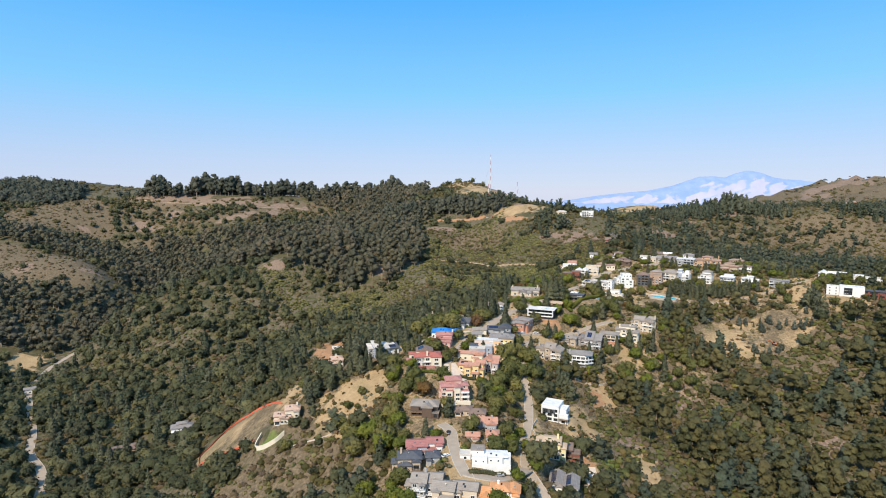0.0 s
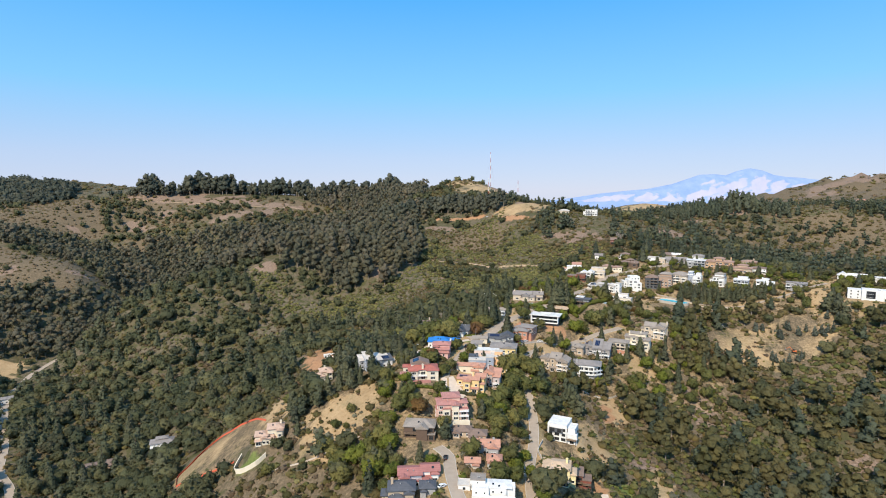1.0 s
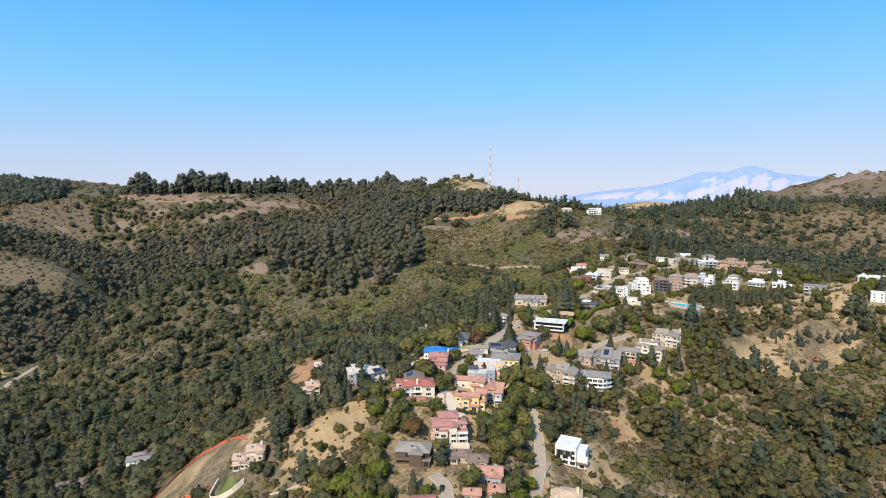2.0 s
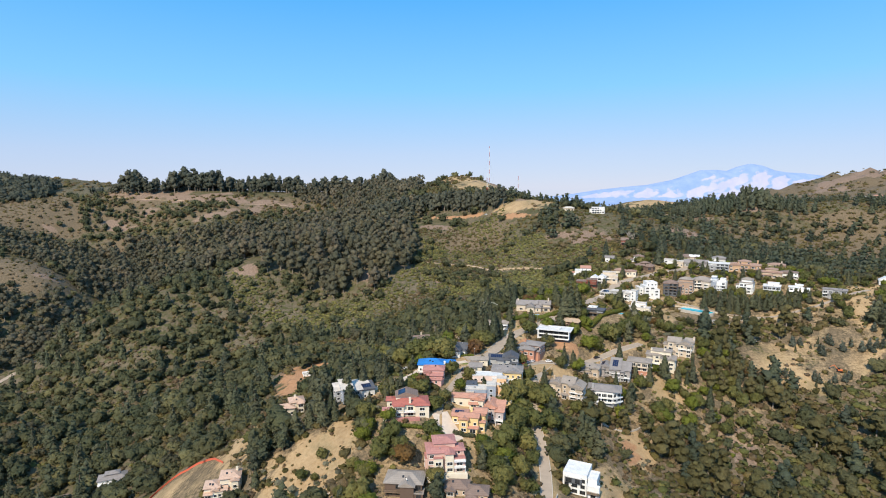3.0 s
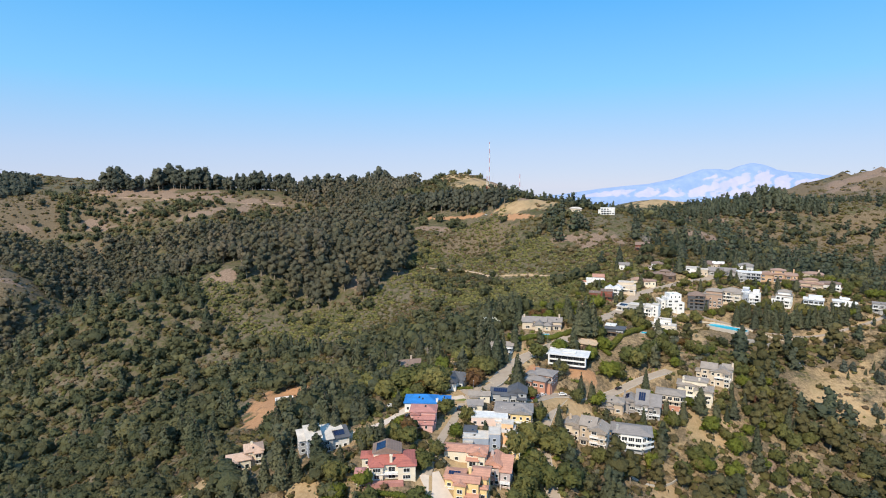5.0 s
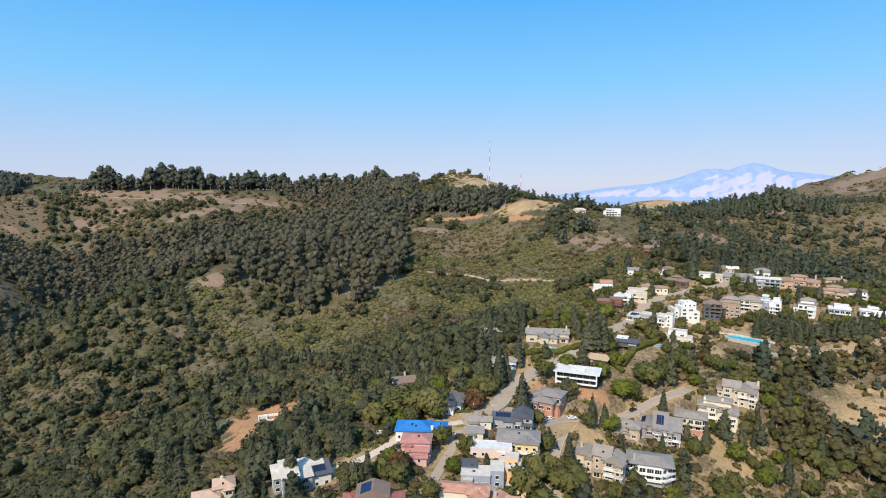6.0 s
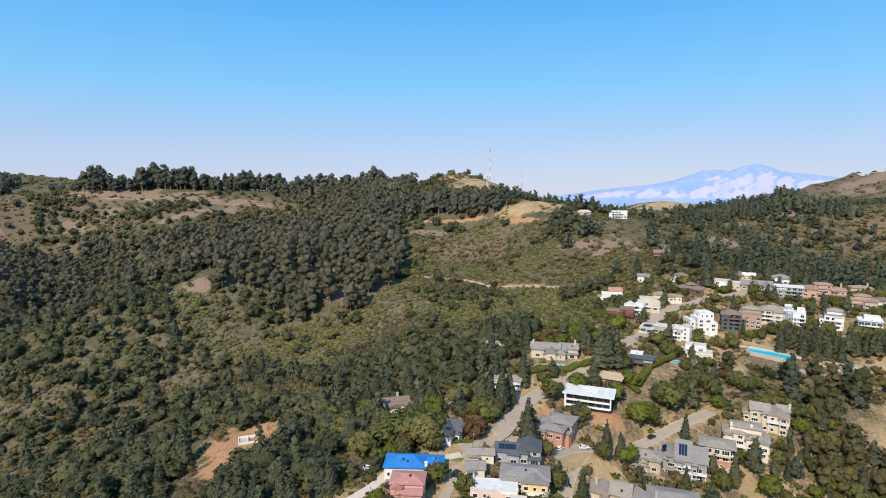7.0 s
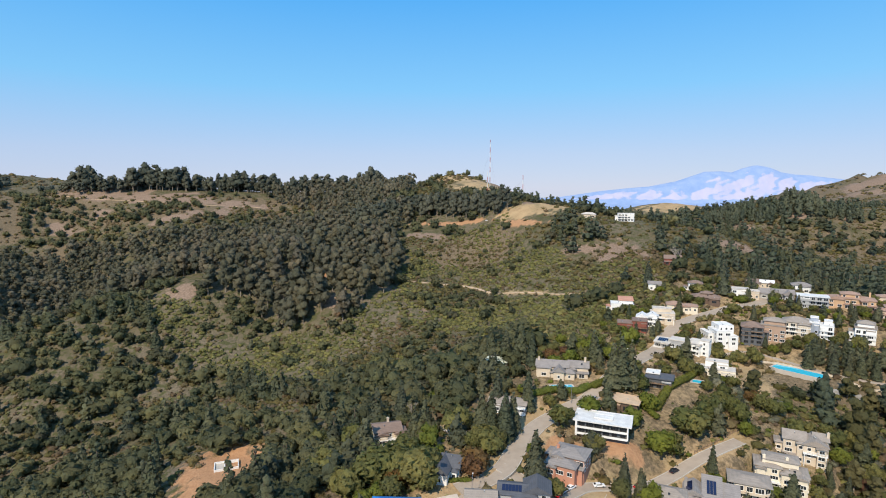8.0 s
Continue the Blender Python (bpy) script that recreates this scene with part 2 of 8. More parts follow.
DRY_BRUSH = leafy("dry_brush_twigs", [(0.17, 0.125, 0.09), (0.22, 0.165, 0.122), (0.14, 0.105, 0.07), (0.19, 0.16, 0.115)])
SILVER = leafy("blue_grey_needles", [(0.13, 0.15, 0.135), (0.18, 0.2, 0.175), (0.105, 0.125, 0.11)])
RUST = leafy("dry_leaves", [(0.2, 0.12, 0.05), (0.23, 0.145, 0.065), (0.15, 0.075, 0.055)])
BRIGHT = leafy("bright_leaves", [(0.158, 0.189, 0.040), (0.202, 0.221, 0.046), (0.135, 0.165, 0.040)])


# ---- building helpers ----
def part(name, bm, material, parent, label="", smooth=False):
    """Links a bmesh as one mesh object under a thing or a part."""
    me = bpy.data.meshes.new(name)
    bm.normal_update()
    bm.to_mesh(me)
    bm.free()
    return part_of(name, me, material, parent, label, smooth)


def part_of(name, me, material, parent, label="", smooth=False):
    if not me.materials:
        me.materials.append(material)
    if smooth:
        me.shade_smooth()
    ob = new(name, me)
    ob.parent = parent
    if label:
        ob["label"] = label
    return ob


def box(bm, x0, x1, y0, y1, z0, z1):
    v = [bm.verts.new((x, y, z)) for z in (z0, z1) for x, y in ((x0, y0), (x1, y0), (x1, y1), (x0, y1))]
    for f in ((3, 2, 1, 0), (4, 5, 6, 7), (0, 1, 5, 4), (1, 2, 6, 5), (2, 3, 7, 6), (3, 0, 4, 7)):
        bm.faces.new([v[k] for k in f])


def prism(bm, poly, z0, z1):
    a, b = [bm.verts.new((x, y, z0)) for x, y in poly], [bm.verts.new((x, y, z1)) for x, y in poly]
    n = len(poly)
    bm.faces.new(a[::-1])
    bm.faces.new(b)
    for k in range(n):
        bm.faces.new((a[k], a[(k + 1) % n], b[(k + 1) % n], b[k]))


def tube(bm, a, b, r0, r1, sides=8):
    """A tapered round bar from a to b."""
    a, b = Vector(a), Vector(b)
    q = (b - a).to_track_quat("Z", "Y")
    rings = [[bm.verts.new(c + q @ Vector((r * math.cos(2 * math.pi * k / sides), r * math.sin(2 * math.pi * k / sides), 0))) for k in range(sides)] for c, r in ((a, r0), (b, r1))]
    bm.faces.new(rings[0][::-1])
    bm.faces.new(rings[1])
    for k in range(sides):
        bm.faces.new((rings[0][k], rings[0][(k + 1) % sides], rings[1][(k + 1) % sides], rings[1][k]))


def roof_mesh(bm, x0, x1, y0, y1, z, kind, pitch, over=0.55, thick=0.22):
    """A hip or gable roof with eaves, or a flat slab with an upstand."""
    x0, x1, y0, y1 = x0 - over, x1 + over, y0 - over, y1 + over
    if kind == "flat":
        box(bm, x0, x1, y0, y1, z, z + 0.3)
        for a, b, c, d in ((x0, x1, y0, y0 + 0.25), (x0, x1, y1 - 0.25, y1), (x0, x0 + 0.25, y0 + 0.25, y1 - 0.25), (x1 - 0.25, x1, y0 + 0.25, y1 - 0.25)):
            box(bm, a, b, c, d, z + 0.3, z + 0.48)
        return
    if kind == "shed":
        rise = pitch * (y1 - y0)
        low = [bm.verts.new(p) for p in ((x0, y0, z), (x1, y0, z), (x1, y1, z + rise), (x0, y1, z + rise))]
        top = [bm.verts.new(v.co + Vector((0, 0, thick))) for v in low]
        ridge = None
    else:
        wide = (x1 - x0) >= (y1 - y0) if kind == "hip" else kind == "gable"
        half = (y1 - y0) / 2 if wide else (x1 - x0) / 2
        inset = half if kind == "hip" else 0.0
        rise = pitch * half
        low = [bm.verts.new(p) for p in ((x0, y0, z), (x1, y0, z), (x1, y1, z), (x0, y1, z))]
        top = [bm.verts.new(v.co + Vector((0, 0, thick))) for v in low]
        zr = z + thick + rise
        if wide:
            ends = ((x0 + inset, (y0 + y1) / 2, zr), (x1 - inset, (y0 + y1) / 2, zr))
        else:
            ends = (((x0 + x1) / 2, y0 + inset, zr), ((x0 + x1) / 2, y1 - inset, zr))
        ridge = [bm.verts.new(p) for p in ends]
    bm.faces.new(low[::-1])
    for k in range(4):
        bm.faces.new((low[k], low[(k + 1) % 4], top[(k + 1) % 4], top[k]))
    if ridge is None:
        bm.faces.new(top)
    elif wide:
        bm.faces.new((top[0], top[1], ridge[1], ridge[0]))
        bm.faces.new((top[2], top[3], ridge[0], ridge[1]))
        bm.faces.new((top[1], top[2], ridge[1]))
        bm.faces.new((top[3], top[0], ridge[0]))
    else:
        bm.faces.new((top[1], top[2], ridge[1], ridge[0]))
        bm.faces.new((top[3], top[0], ridge[0], ridge[1]))
        bm.faces.new((top[0], top[1], ridge[0]))
        bm.faces.new((top[2], top[3], ridge[1]))


def lattice(us, vs, front, back):
    """A one-piece frame: every second cell both ways is an opening."""
    bm = bmesh.new()
    at = {}

    def corner(i, j, y):
        if (i, j, y) not in at:
            at[i, j, y] = bm.verts.new((us[i], y, vs[j]))
        return at[i, j, y]

    solid = {(i, j) for i in range(len(us) - 1) for j in range(len(vs) - 1) if not (i % 2 and j % 2)}
    for i, j in solid:
        ring = ((i, j), (i + 1, j), (i + 1, j + 1), (i, j + 1))
        bm.faces.new([corner(a, b, front) for a, b in ring])
        bm.faces.new([corner(a, b, back) for a, b in ring[::-1]])
        for k, other in enumerate(((i, j - 1), (i + 1, j), (i, j + 1), (i - 1, j))):
            if other not in solid:
                p, q = ring[k], ring[(k + 1) % 4]
                bm.faces.new((corner(*p, back), corner(*q, back), corner(*q, front), corner(*p, front)))
    return bm


WINDOWS = {}


def window(parent, x, y, z, angle, w, h, frame_material):
    """A framed window with a sill and its own pane, set on a wall; angle turns its outward side from -y."""
    key = (round(w, 1), round(h, 1), frame_material.name)
    if key not in WINDOWS:
        f, bars = 0.1, max(1, round(w / 1.1))
        us = [-w / 2]
        for k in range(bars):
            us += [-w / 2 + w * k / bars + (f if k == 0 else 0.035), -w / 2 + w * (k + 1) / bars - (f if k == bars - 1 else 0.035)]
        bm = lattice(us + [w / 2], [-0.1, f, h - f, h], -0.08, 0.03)
        me = bpy.data.meshes.new("window")
        bm.normal_update()
        bm.to_mesh(me)
        bm.free()
        me.materials.append(frame_material)
        bm = bmesh.new()
        box(bm, -w / 2 + f, w / 2 - f, -0.03, -0.005, f, h - f)
        pane = bpy.data.meshes.new("pane")
        bm.normal_update()
        bm.to_mesh(pane)
        bm.free()
        pane.materials.append(GLASS)
        WINDOWS[key] = (me, pane)
    me, pane = WINDOWS[key]
    ob = new("window", me)
    ob.parent = parent
    ob.matrix_basis = Matrix.Translation((x, y, z)) @ Matrix.Rotation(angle, 4, "Z")
    p = new("pane", pane)
    p.parent = ob

# ---- landform: crest and gully lines of the plan (x, y, z in metres) ----
SPUR = [(0, 60, -45), (6, 160, -14), (10, 215, 1), (10, 250, 5), (8, 285, 8), (10, 305, 12), (12, 330, 20), (18, 370, 24),
        (28, 410, 28), (50, 430, 28), (80, 455, 31), (92, 490, 40), (130, 545, 42), (165, 578, 48), (215, 618, 57),
        (225, 685, 67), (190, 750, 72), (190, 800, 92), (150, 870, 98), (100, 1000, 112), (60, 1150, 128), (45, 1300, 156)]
MAIN_RIDGE = [(-60, 1360, 128), (-200, 1420, 124), (-330, 1400, 120), (-450, 1400, 125), (-560, 1390, 130), (-680, 1330, 126),
              (-800, 1370, 122), (-950, 1440, 128), (-1150, 1500, 146), (-1500, 1650, 150), (-2200, 1900, 170)]
EAST_RIDGE = [(260, 860, 92), (345, 985, 78), (400, 1050, 86), (460, 1060, 92), (540, 1060, 106), (620, 1070, 100), (743, 1141, 95),
              (900, 1400, 98), (1150, 1700, 124), (1480, 1950, 182), (2000, 1900, 165)]
EAST_TERRACE = [(170, 526, 29), (209, 539, 31), (228, 508, 29), (252, 473, 15), (277, 435, 1)]
EAST_SHOULDER = [(262, 629, 55), (282, 572, 54), (330, 560, 50), (326, 502, 38), (365, 492, 41), (440, 520, 48), (560, 560, 55)]
EAST_KNOLL = [(330, 430, 14), (400, 430, 30), (430, 340, 0), (480, 250, -30)]
EAST_CANYON = [(110, 200, -60), (180, 260, -55), (131, 307, -26), (200, 330, -42), (190, 385, -22), (235, 410, -12), (300, 250, -62), (260, 320, -40), (400, 150, -90)]
EAST_FLANK = [(60, 320, -2), (55, 285, -10), (107, 357, -13), (112, 376, -8), (103, 392, 1), (110, 428, 12), (128, 430, 16), (165, 456, 21)]
BACK_VALLEY = [(330, 700, 46), (420, 770, 34), (560, 800, 28), (700, 830, 24), (430, 918, 52), (362, 922, 60), (482, 985, 62), (546, 972, 60), (612, 985, 56), (625, 905, 33), (675, 968, 62), (690, 992, 92), (900, 1000, 70)]
WEST_SHOULDER = [(-10, 286, 6), (-49, 313, 4), (-88, 316, -8), (-97, 365, -2), (-89, 454, -10), (-97, 503, -15), (-76, 494, -13.5), (-103, 474, -20), (-117, 500, -16), (-13, 460, 16), (-8, 326, 22)]
WEST_FLANK = [(-60, 250, -22), (-139, 340, -36), (-150, 402, -38), (-186, 470, -42), (-240, 600, -48), (-120, 590, -14), (-21, 600, 6)]
WEST_CREEK = [(-150, 120, -95), (-200, 250, -95), (-230, 350, -84), (-262, 430, -80), (-310, 500, -74), (-345, 555, -68), (-400, 595, -74), (-440, 650, -76), (-452, 715, -66),
              (-466, 780, -54), (-482, 845, -46), (-505, 930, -36), (-530, 1010, -26), (-570, 1090, -12)]
WEST_BANK = [(-400, 380, -60), (-480, 480, -62), (-560, 560, -60), (-500, 665, -70), (-525, 735, -46), (-560, 785, -22), (-640, 740, -12), (-700, 640, -30)]
WEST_SPUR = [(-60, 690, 12), (-88, 732, 32), (-140, 722, 2), (-144, 655, -22), (-205, 705, 2), (-255, 690, -4), (-325, 690, 3), (-360, 702, -6), (-397, 698, -21), (-424, 690, -40), (-80, 655, -6)]
GUM_SPUR = [(-40, 800, 44), (-110, 782, 38), (-170, 775, 40), (-228, 752, 34), (-285, 792, 30), (-340, 800, 4), (-392, 800, -22)]
WEST_SLOPE = [(-330, 940, 4), (-420, 960, -20), (-200, 970, 40), (-100, 940, 58), (-438, 1130, 46), (-462, 1205, 76), (-300, 1150, 50), (-265, 1270, 72), (-560, 1280, 92), (-560, 1180, 48)]
WEST_HUMP = [(-587, 870, 23), (-535, 838, 2), (-640, 905, 28), (-700, 860, 14), (-620, 985, 6), (-760, 1035, 46), (-860, 980, 44), (-900, 860, 16), (-665, 1105, 6), (-754, 1135, 36), (-650, 1195, 44),
             (-645, 1277, 88), (-790, 1182, 82), (-900, 1230, 92), (-1100, 1300, 110)]
CENTRE_SLOPE = [(75, 770, 36), (52, 843, 40), (48, 888, 59), (60, 945, 77), (-25, 925, 68), (0, 1060, 98), (141, 768, 74), (120, 690, 42), (60, 640, 22), (100, 610, 40), (-100, 1150, 92)]
SADDLES = [(110, 1300, 140), (155, 1260, 124), (190, 1100, 92), (250, 1000, 76), (270, 1150, 66), (200, 1350, 90), (400, 1250, 62), (620, 1280, 66), (750, 1320, 72),
           (550, 1500, 97), (500, 1480, 88), (640, 1500, 84), (-1080, 1690, 162), (-950, 1750, 140), (330, 820, 76), (290, 745, 60), (20, 1240, 140), (-30, 1290, 136)]
FAR_RIM = [(-2500, 600, 60), (-1400, 700, 30), (-1200, 300, -30), (-700, 100, -80), (700, 100, -90), (900, 450, 30), (1500, 900, 60), (2600, 900, 80),
           (-300, 1700, 20), (250, 1700, 30), (900, 1900, 60), (0, 2300, 0), (-1500, 2300, 60), (1500, 2600, 60), (0, -150, -110), (-2500, 2600, 60), (2600, 2600, 60)]
LINES = (SPUR, MAIN_RIDGE, EAST_RIDGE)
SPOTS = (EAST_TERRACE, EAST_SHOULDER, EAST_KNOLL, EAST_CANYON, EAST_FLANK, BACK_VALLEY, WEST_SHOULDER, WEST_FLANK, WEST_CREEK, WEST_BANK,
         WEST_SPUR, GUM_SPUR, WEST_SLOPE, WEST_HUMP, CENTRE_SLOPE, SADDLES, FAR_RIM)


def along(line, step):
    """Points every step metres along a line of the plan."""
    out = []
    for a, b in zip(line[:-1], line[1:]):
        a, b = np.array(a, float), np.array(b, float)
        n = max(1, int(np.hypot(*(b - a)[:2]) / step))
        out += [a + (b - a) * k / n for k in range(n)]
    return out + [np.array(line[-1], float)]


def bend(r2):
    return 0.5 * r2 * np.log(r2 + 1e-9)


KNOTS = np.array([p for line in LINES for p in along(line, 60)] + [np.array(p, float) for s in SPOTS for p in s])
KNOTS[:, :2] /= 1000


def thin_plate():
    """A smooth sheet through the landform lines."""
    n = len(KNOTS)
    d2 = ((KNOTS[:, None, :2] - KNOTS[None, :, :2]) ** 2).sum(2)
    flat = np.c_[np.ones(n), KNOTS[:, :2]]
    m = np.zeros((n + 3, n + 3))
    m[:n, :n], m[:n, n:], m[n:, :n] = bend(d2) + 0.0004 * np.eye(n), flat, flat.T
    return np.linalg.solve(m, np.r_[KNOTS[:, 2], 0, 0, 0])


SHEET = thin_plate()
WAVES = np.random.RandomState(5).uniform(-1, 1, (14, 4))


def height(x, y):
    """Ground height in metres, for arrays of plan places."""
    x, y = np.asarray(x, float), np.asarray(y, float)
    shape = x.shape
    x, y = x.ravel() / 1000, y.ravel() / 1000
    z = np.empty(len(x))
    for i in range(0, len(x), 20000):
        a, b = x[i:i + 20000], y[i:i + 20000]
        d2 = (a[:, None] - KNOTS[None, :, 0]) ** 2 + (b[:, None] - KNOTS[None, :, 1]) ** 2
        z[i:i + 20000] = bend(d2) @ SHEET[:-3] + SHEET[-3] + SHEET[-2] * a + SHEET[-1] * b
    for k, (p, q, r, s) in enumerate(WAVES):
        f = 20 * 1.22 ** k
        z += 12 / f ** 0.75 * np.sin(f * (p * a_turn(x, y, k)[0] + q * a_turn(x, y, k)[1]) * 1.4 + 6 * r) * np.cos(0.7 * f * (s * x - r * y) + 4 * q)
    rugged = np.clip((x - 0.85) / 0.35, 0, 1) * np.clip((y - 1.3) / 0.3, 0, 1)
    for k, (f, h) in enumerate(((17, 20), (34, 11), (61, 6))):
        u, v = a_turn(x, y, k + 1)
        z += rugged * h * (0.65 - np.abs(np.sin(f * u + 1.6 * np.sin(0.6 * f * v + k))))
    return z.reshape(shape)


def a_turn(x, y, k):
    c, s = math.cos(k * 1.3), math.sin(k * 1.3)
    return c * x + s * y, c * y - s * x

# ---- the houses, as plans ----
HOUSES = []


def plan(label, x, y, yaw, wall, roof, blocks, trim=TRIM, chimneys=(), solar=(), lift=0.0, terrace=None, plain=False):
    """A house by its front middle in the plan. blocks: x0, x1, y0, y1, z0, z1 from there (y runs back), the roof's kind and options."""
    HOUSES.append(dict(label=label, x=x, y=y, yaw=yaw, wall=wall, roof=roof, blocks=list(blocks), trim=trim, chimneys=chimneys, solar=solar, lift=lift, terrace=terrace, plain=plain))


# lower street
plan("three-storey salmon stucco house with brown tiled hip roofs", 6.8, 301.4, 6, PINK, R_ROSE, [
    (-7.5, 3.5, 2.5, 12, 0, 9.4, "hip", {"pitch": 0.32, "win": "wide"}), (3.4, 8.2, 1.4, 8, 0, 6.6, "flat", {"deck": (1, 2), "win": "glass", "over": 0.1}), (-4.5, 4.5, 6, 13.5, 9.4, 12.2, "hip", {"pitch": 0.3, "win": "wide"}),
    (-5, -1.2, 1.0, 3, 0, 7.2, "flat", {"wall": CREAM, "win": "wide", "over": 0.15}), (0, 3.2, 0.6, 3, 0, 9.6, "gabley", {"wall": CREAM, "win": "wide", "pitch": 0.3}), (3.6, 8.0, 4, 10, 6.7, 9.4, "hip", {"pitch": 0.3}),
    (-8.4, -7.3, 4, 9, 0, 6.0, "flat", {"over": 0.1})], terrace=(-8.2, 8.6, -2.4, 0.5, CREAM), plain=True)
plan("dark brown timber house with a wide grey hip roof", -10.2, 289, -6, BROWN, R_TAUPE, [
    (-8, 7, 3, 13, 0, 6.4, "hip", {"deck": (1,), "win": "wide", "pitch": 0.4}), (-1.5, 4, 0.8, 7, 0, 6.4, "gabley", {"win": "wide", "pitch": 0.5}), (4.2, 7.6, 1.2, 5, 0, 3.0, "flat", {"win": "glass"})], DARK_TRIM, plain=True)
plan("low brown-roofed bungalow with two linked wings", 14.3, 289.1, -8, TAN, R_BROWN, [
    (-8.5, 0.5, 3, 10, 0, 3.4, "hip", {}), (0, 8.5, 0, 7, 0, 3.2, "hip", {})])
plan("grey siding house with an orange-red tiled roof", 22.2, 279.3, -5, GREY, R_TILE, [
    (-6.2, 6.2, 0, 8, 0, 5.0, "gable", {"win": "wide"})], chimneys=[(3.5, 4, 8)])
plan("small shed-like garage with an orange tiled roof", 15, 266.7, -4, CONCRETE, R_TILE, [(-3.3, 3.3, 0, 5, 0, 2.6, "gable", {"win": "small"})])
plan("small grey cottage with a red tiled roof", 25.2, 270.1, -6, GREY, R_TILE, [(-3.2, 3.2, 0, 6, 0, 4.2, "hip", {})])
plan("white rendered villa with a curved wing and flat tower", 18.7, 246.7, -6, WHITE, R_WHITE, [
    (-11, -6, 3, 8, 0, 3.2, "flat", {"roof": R_PALE}), (-6, 0.5, 4, 10, 0, 5.4, "flat", {"roof": R_TAUPE, "over": 0.0, "win": "small"}), (-0.5, 11.5, 2, 9, 0, 3.4, "hip", {"cut": 2.5, "pitch": 0.1, "win": "small", "over": 0.2}), (-5, 2, 0.6, 4.2, 0, 3.4, "flat", {"over": 0.0, "win": "small"}), (8, 13, 3, 7, 0, 3.2, "flat", {"over": 0.1})],
    terrace=(-5, 13, -2.2, 0.4, WHITE), plain=True)
plan("pale house with red roofs in two stepped wings", -8.7, 257, 4, WHITE, R_WORN, [
    (-9, 1, 1, 9, 0, 5.0, "gable", {"wall": BLUE_GREY, "win": "wide", "pitch": 0.3, "deck": (1,)}), (1, 9, 3, 10, 0, 5.6, "gable", {"pitch": 0.3, "win": "wide"}), (-3, 4, -1.5, 2, 0, 3.0, "flat", {})])
plan("charcoal timber house with a dark grey roof and decks", -15.6, 244.6, 3, TAN, R_DARK, [
    (-5.5, 5.5, 2, 10, 0, 8.4, "hip", {"deck": (1,), "win": "wide"}), (-5, 1, 0, 4, 0, 5.8, "hip", {})], DARK_TRIM, chimneys=[(-4, 6, 12.4)])
plan("small dark-roofed garage beside the street", -4.8, 249.2, 2, GREY, R_DARK, [(-3.2, 3.2, 0, 6, 0, 3.2, "hip", {"win": "small"})])
plan("tall grey shingled house with stepped roofs and balconies", -7.7, 226.4, -8, GREY, R_TAUPE, [
    (-6.5, 0, 1, 10, 0, 9.4, "gable", {"deck": (1, 2), "win": "wide"}), (-0.5, 6.5, 3, 12, 0, 8.6, "gable", {"deck": (1,)})], chimneys=[(-1, 7, 13.2)], lift=-3)
plan("tan-roofed house with long low wings", 4.5, 222.5, -12, SAND, R_TAUPE, [
    (-9.5, 0, 0, 8, 0, 5.6, "gable", {}), (-1, 9.5, 3, 10, 0, 5.2, "gable", {"win": "wide"})], lift=-2)
plan("white stucco house with bright orange tiled roofs", 21.2, 224.5, -10, WHITE, R_ORANGE, [
    (-11.5, 0, 0, 7, 0, 4.6, "gable", {}), (-1, 7, 2, 9, 0, 6.0, "hip", {"win": "wide"}), (6, 11.5, 3, 9, 0, 5.2, "gabley", {})], chimneys=[(2.2, 5, 9.3)], lift=-2)
plan("pale yellow stucco house with a beige roof", 54.6, 275.3, -14, PALE_YELLOW, R_SAND, [
    (-6, 6.5, 2, 12, 0, 8.6, "hip", {"pitch": 0.25}), (-3.5, 3, 0.5, 5, 0, 7.8, "gabley", {"pitch": 0.35})], chimneys=[(5, 8, 12)])
plan("dark red timber house with stacked decks", 67.3, 280.6, -14, RED_BROWN, R_BROWN, [
    (-5, 1.5, 2, 9, 0, 6.6, "shed", {"pitch": 0.1, "deck": (0, 1), "win": "wide"}), (1.5, 5.5, 1, 7, 0, 4.6, "flat", {"deck": (0, 1)})], DARK_TRIM)
plan("white modern cubic house, partly scaffolded, with dark glazing", 64.0, 313.0, -26, WHITE, R_WHITE, [
    (-6.5, 4, 1, 13, 0, 10.4, "flat", {"win": "wide", "over": 0.0}), (3.6, 8, 3, 11, 0, 8.2, "flat", {"deck": (0, 1), "win": "glass", "over": 0.0}), (-5.5, 2, 0, 1.2, 6.2, 9.0, "flat", {"wall": DARK_GREY, "win": "glass", "over": 0.0}), (4.2, 9.4, 1.0, 3.2, 0, 5.4, "flat", {"deck": (1,), "win": "glass", "over": 0.0})], DARK_TRIM, plain=True)
plan("white gabled house covered with solar panels", 57.5, 250.1, -16, WHITE, R_GREY, [
    (-6.8, 0, 2, 14, 0, 7.4, "gabley", {}), (0.5, 7, 0, 11, 0, 8.0, "gabley", {"deck": (1, 2), "win": "wide"})], solar=[(0, 1), (1, 1)], lift=-2)
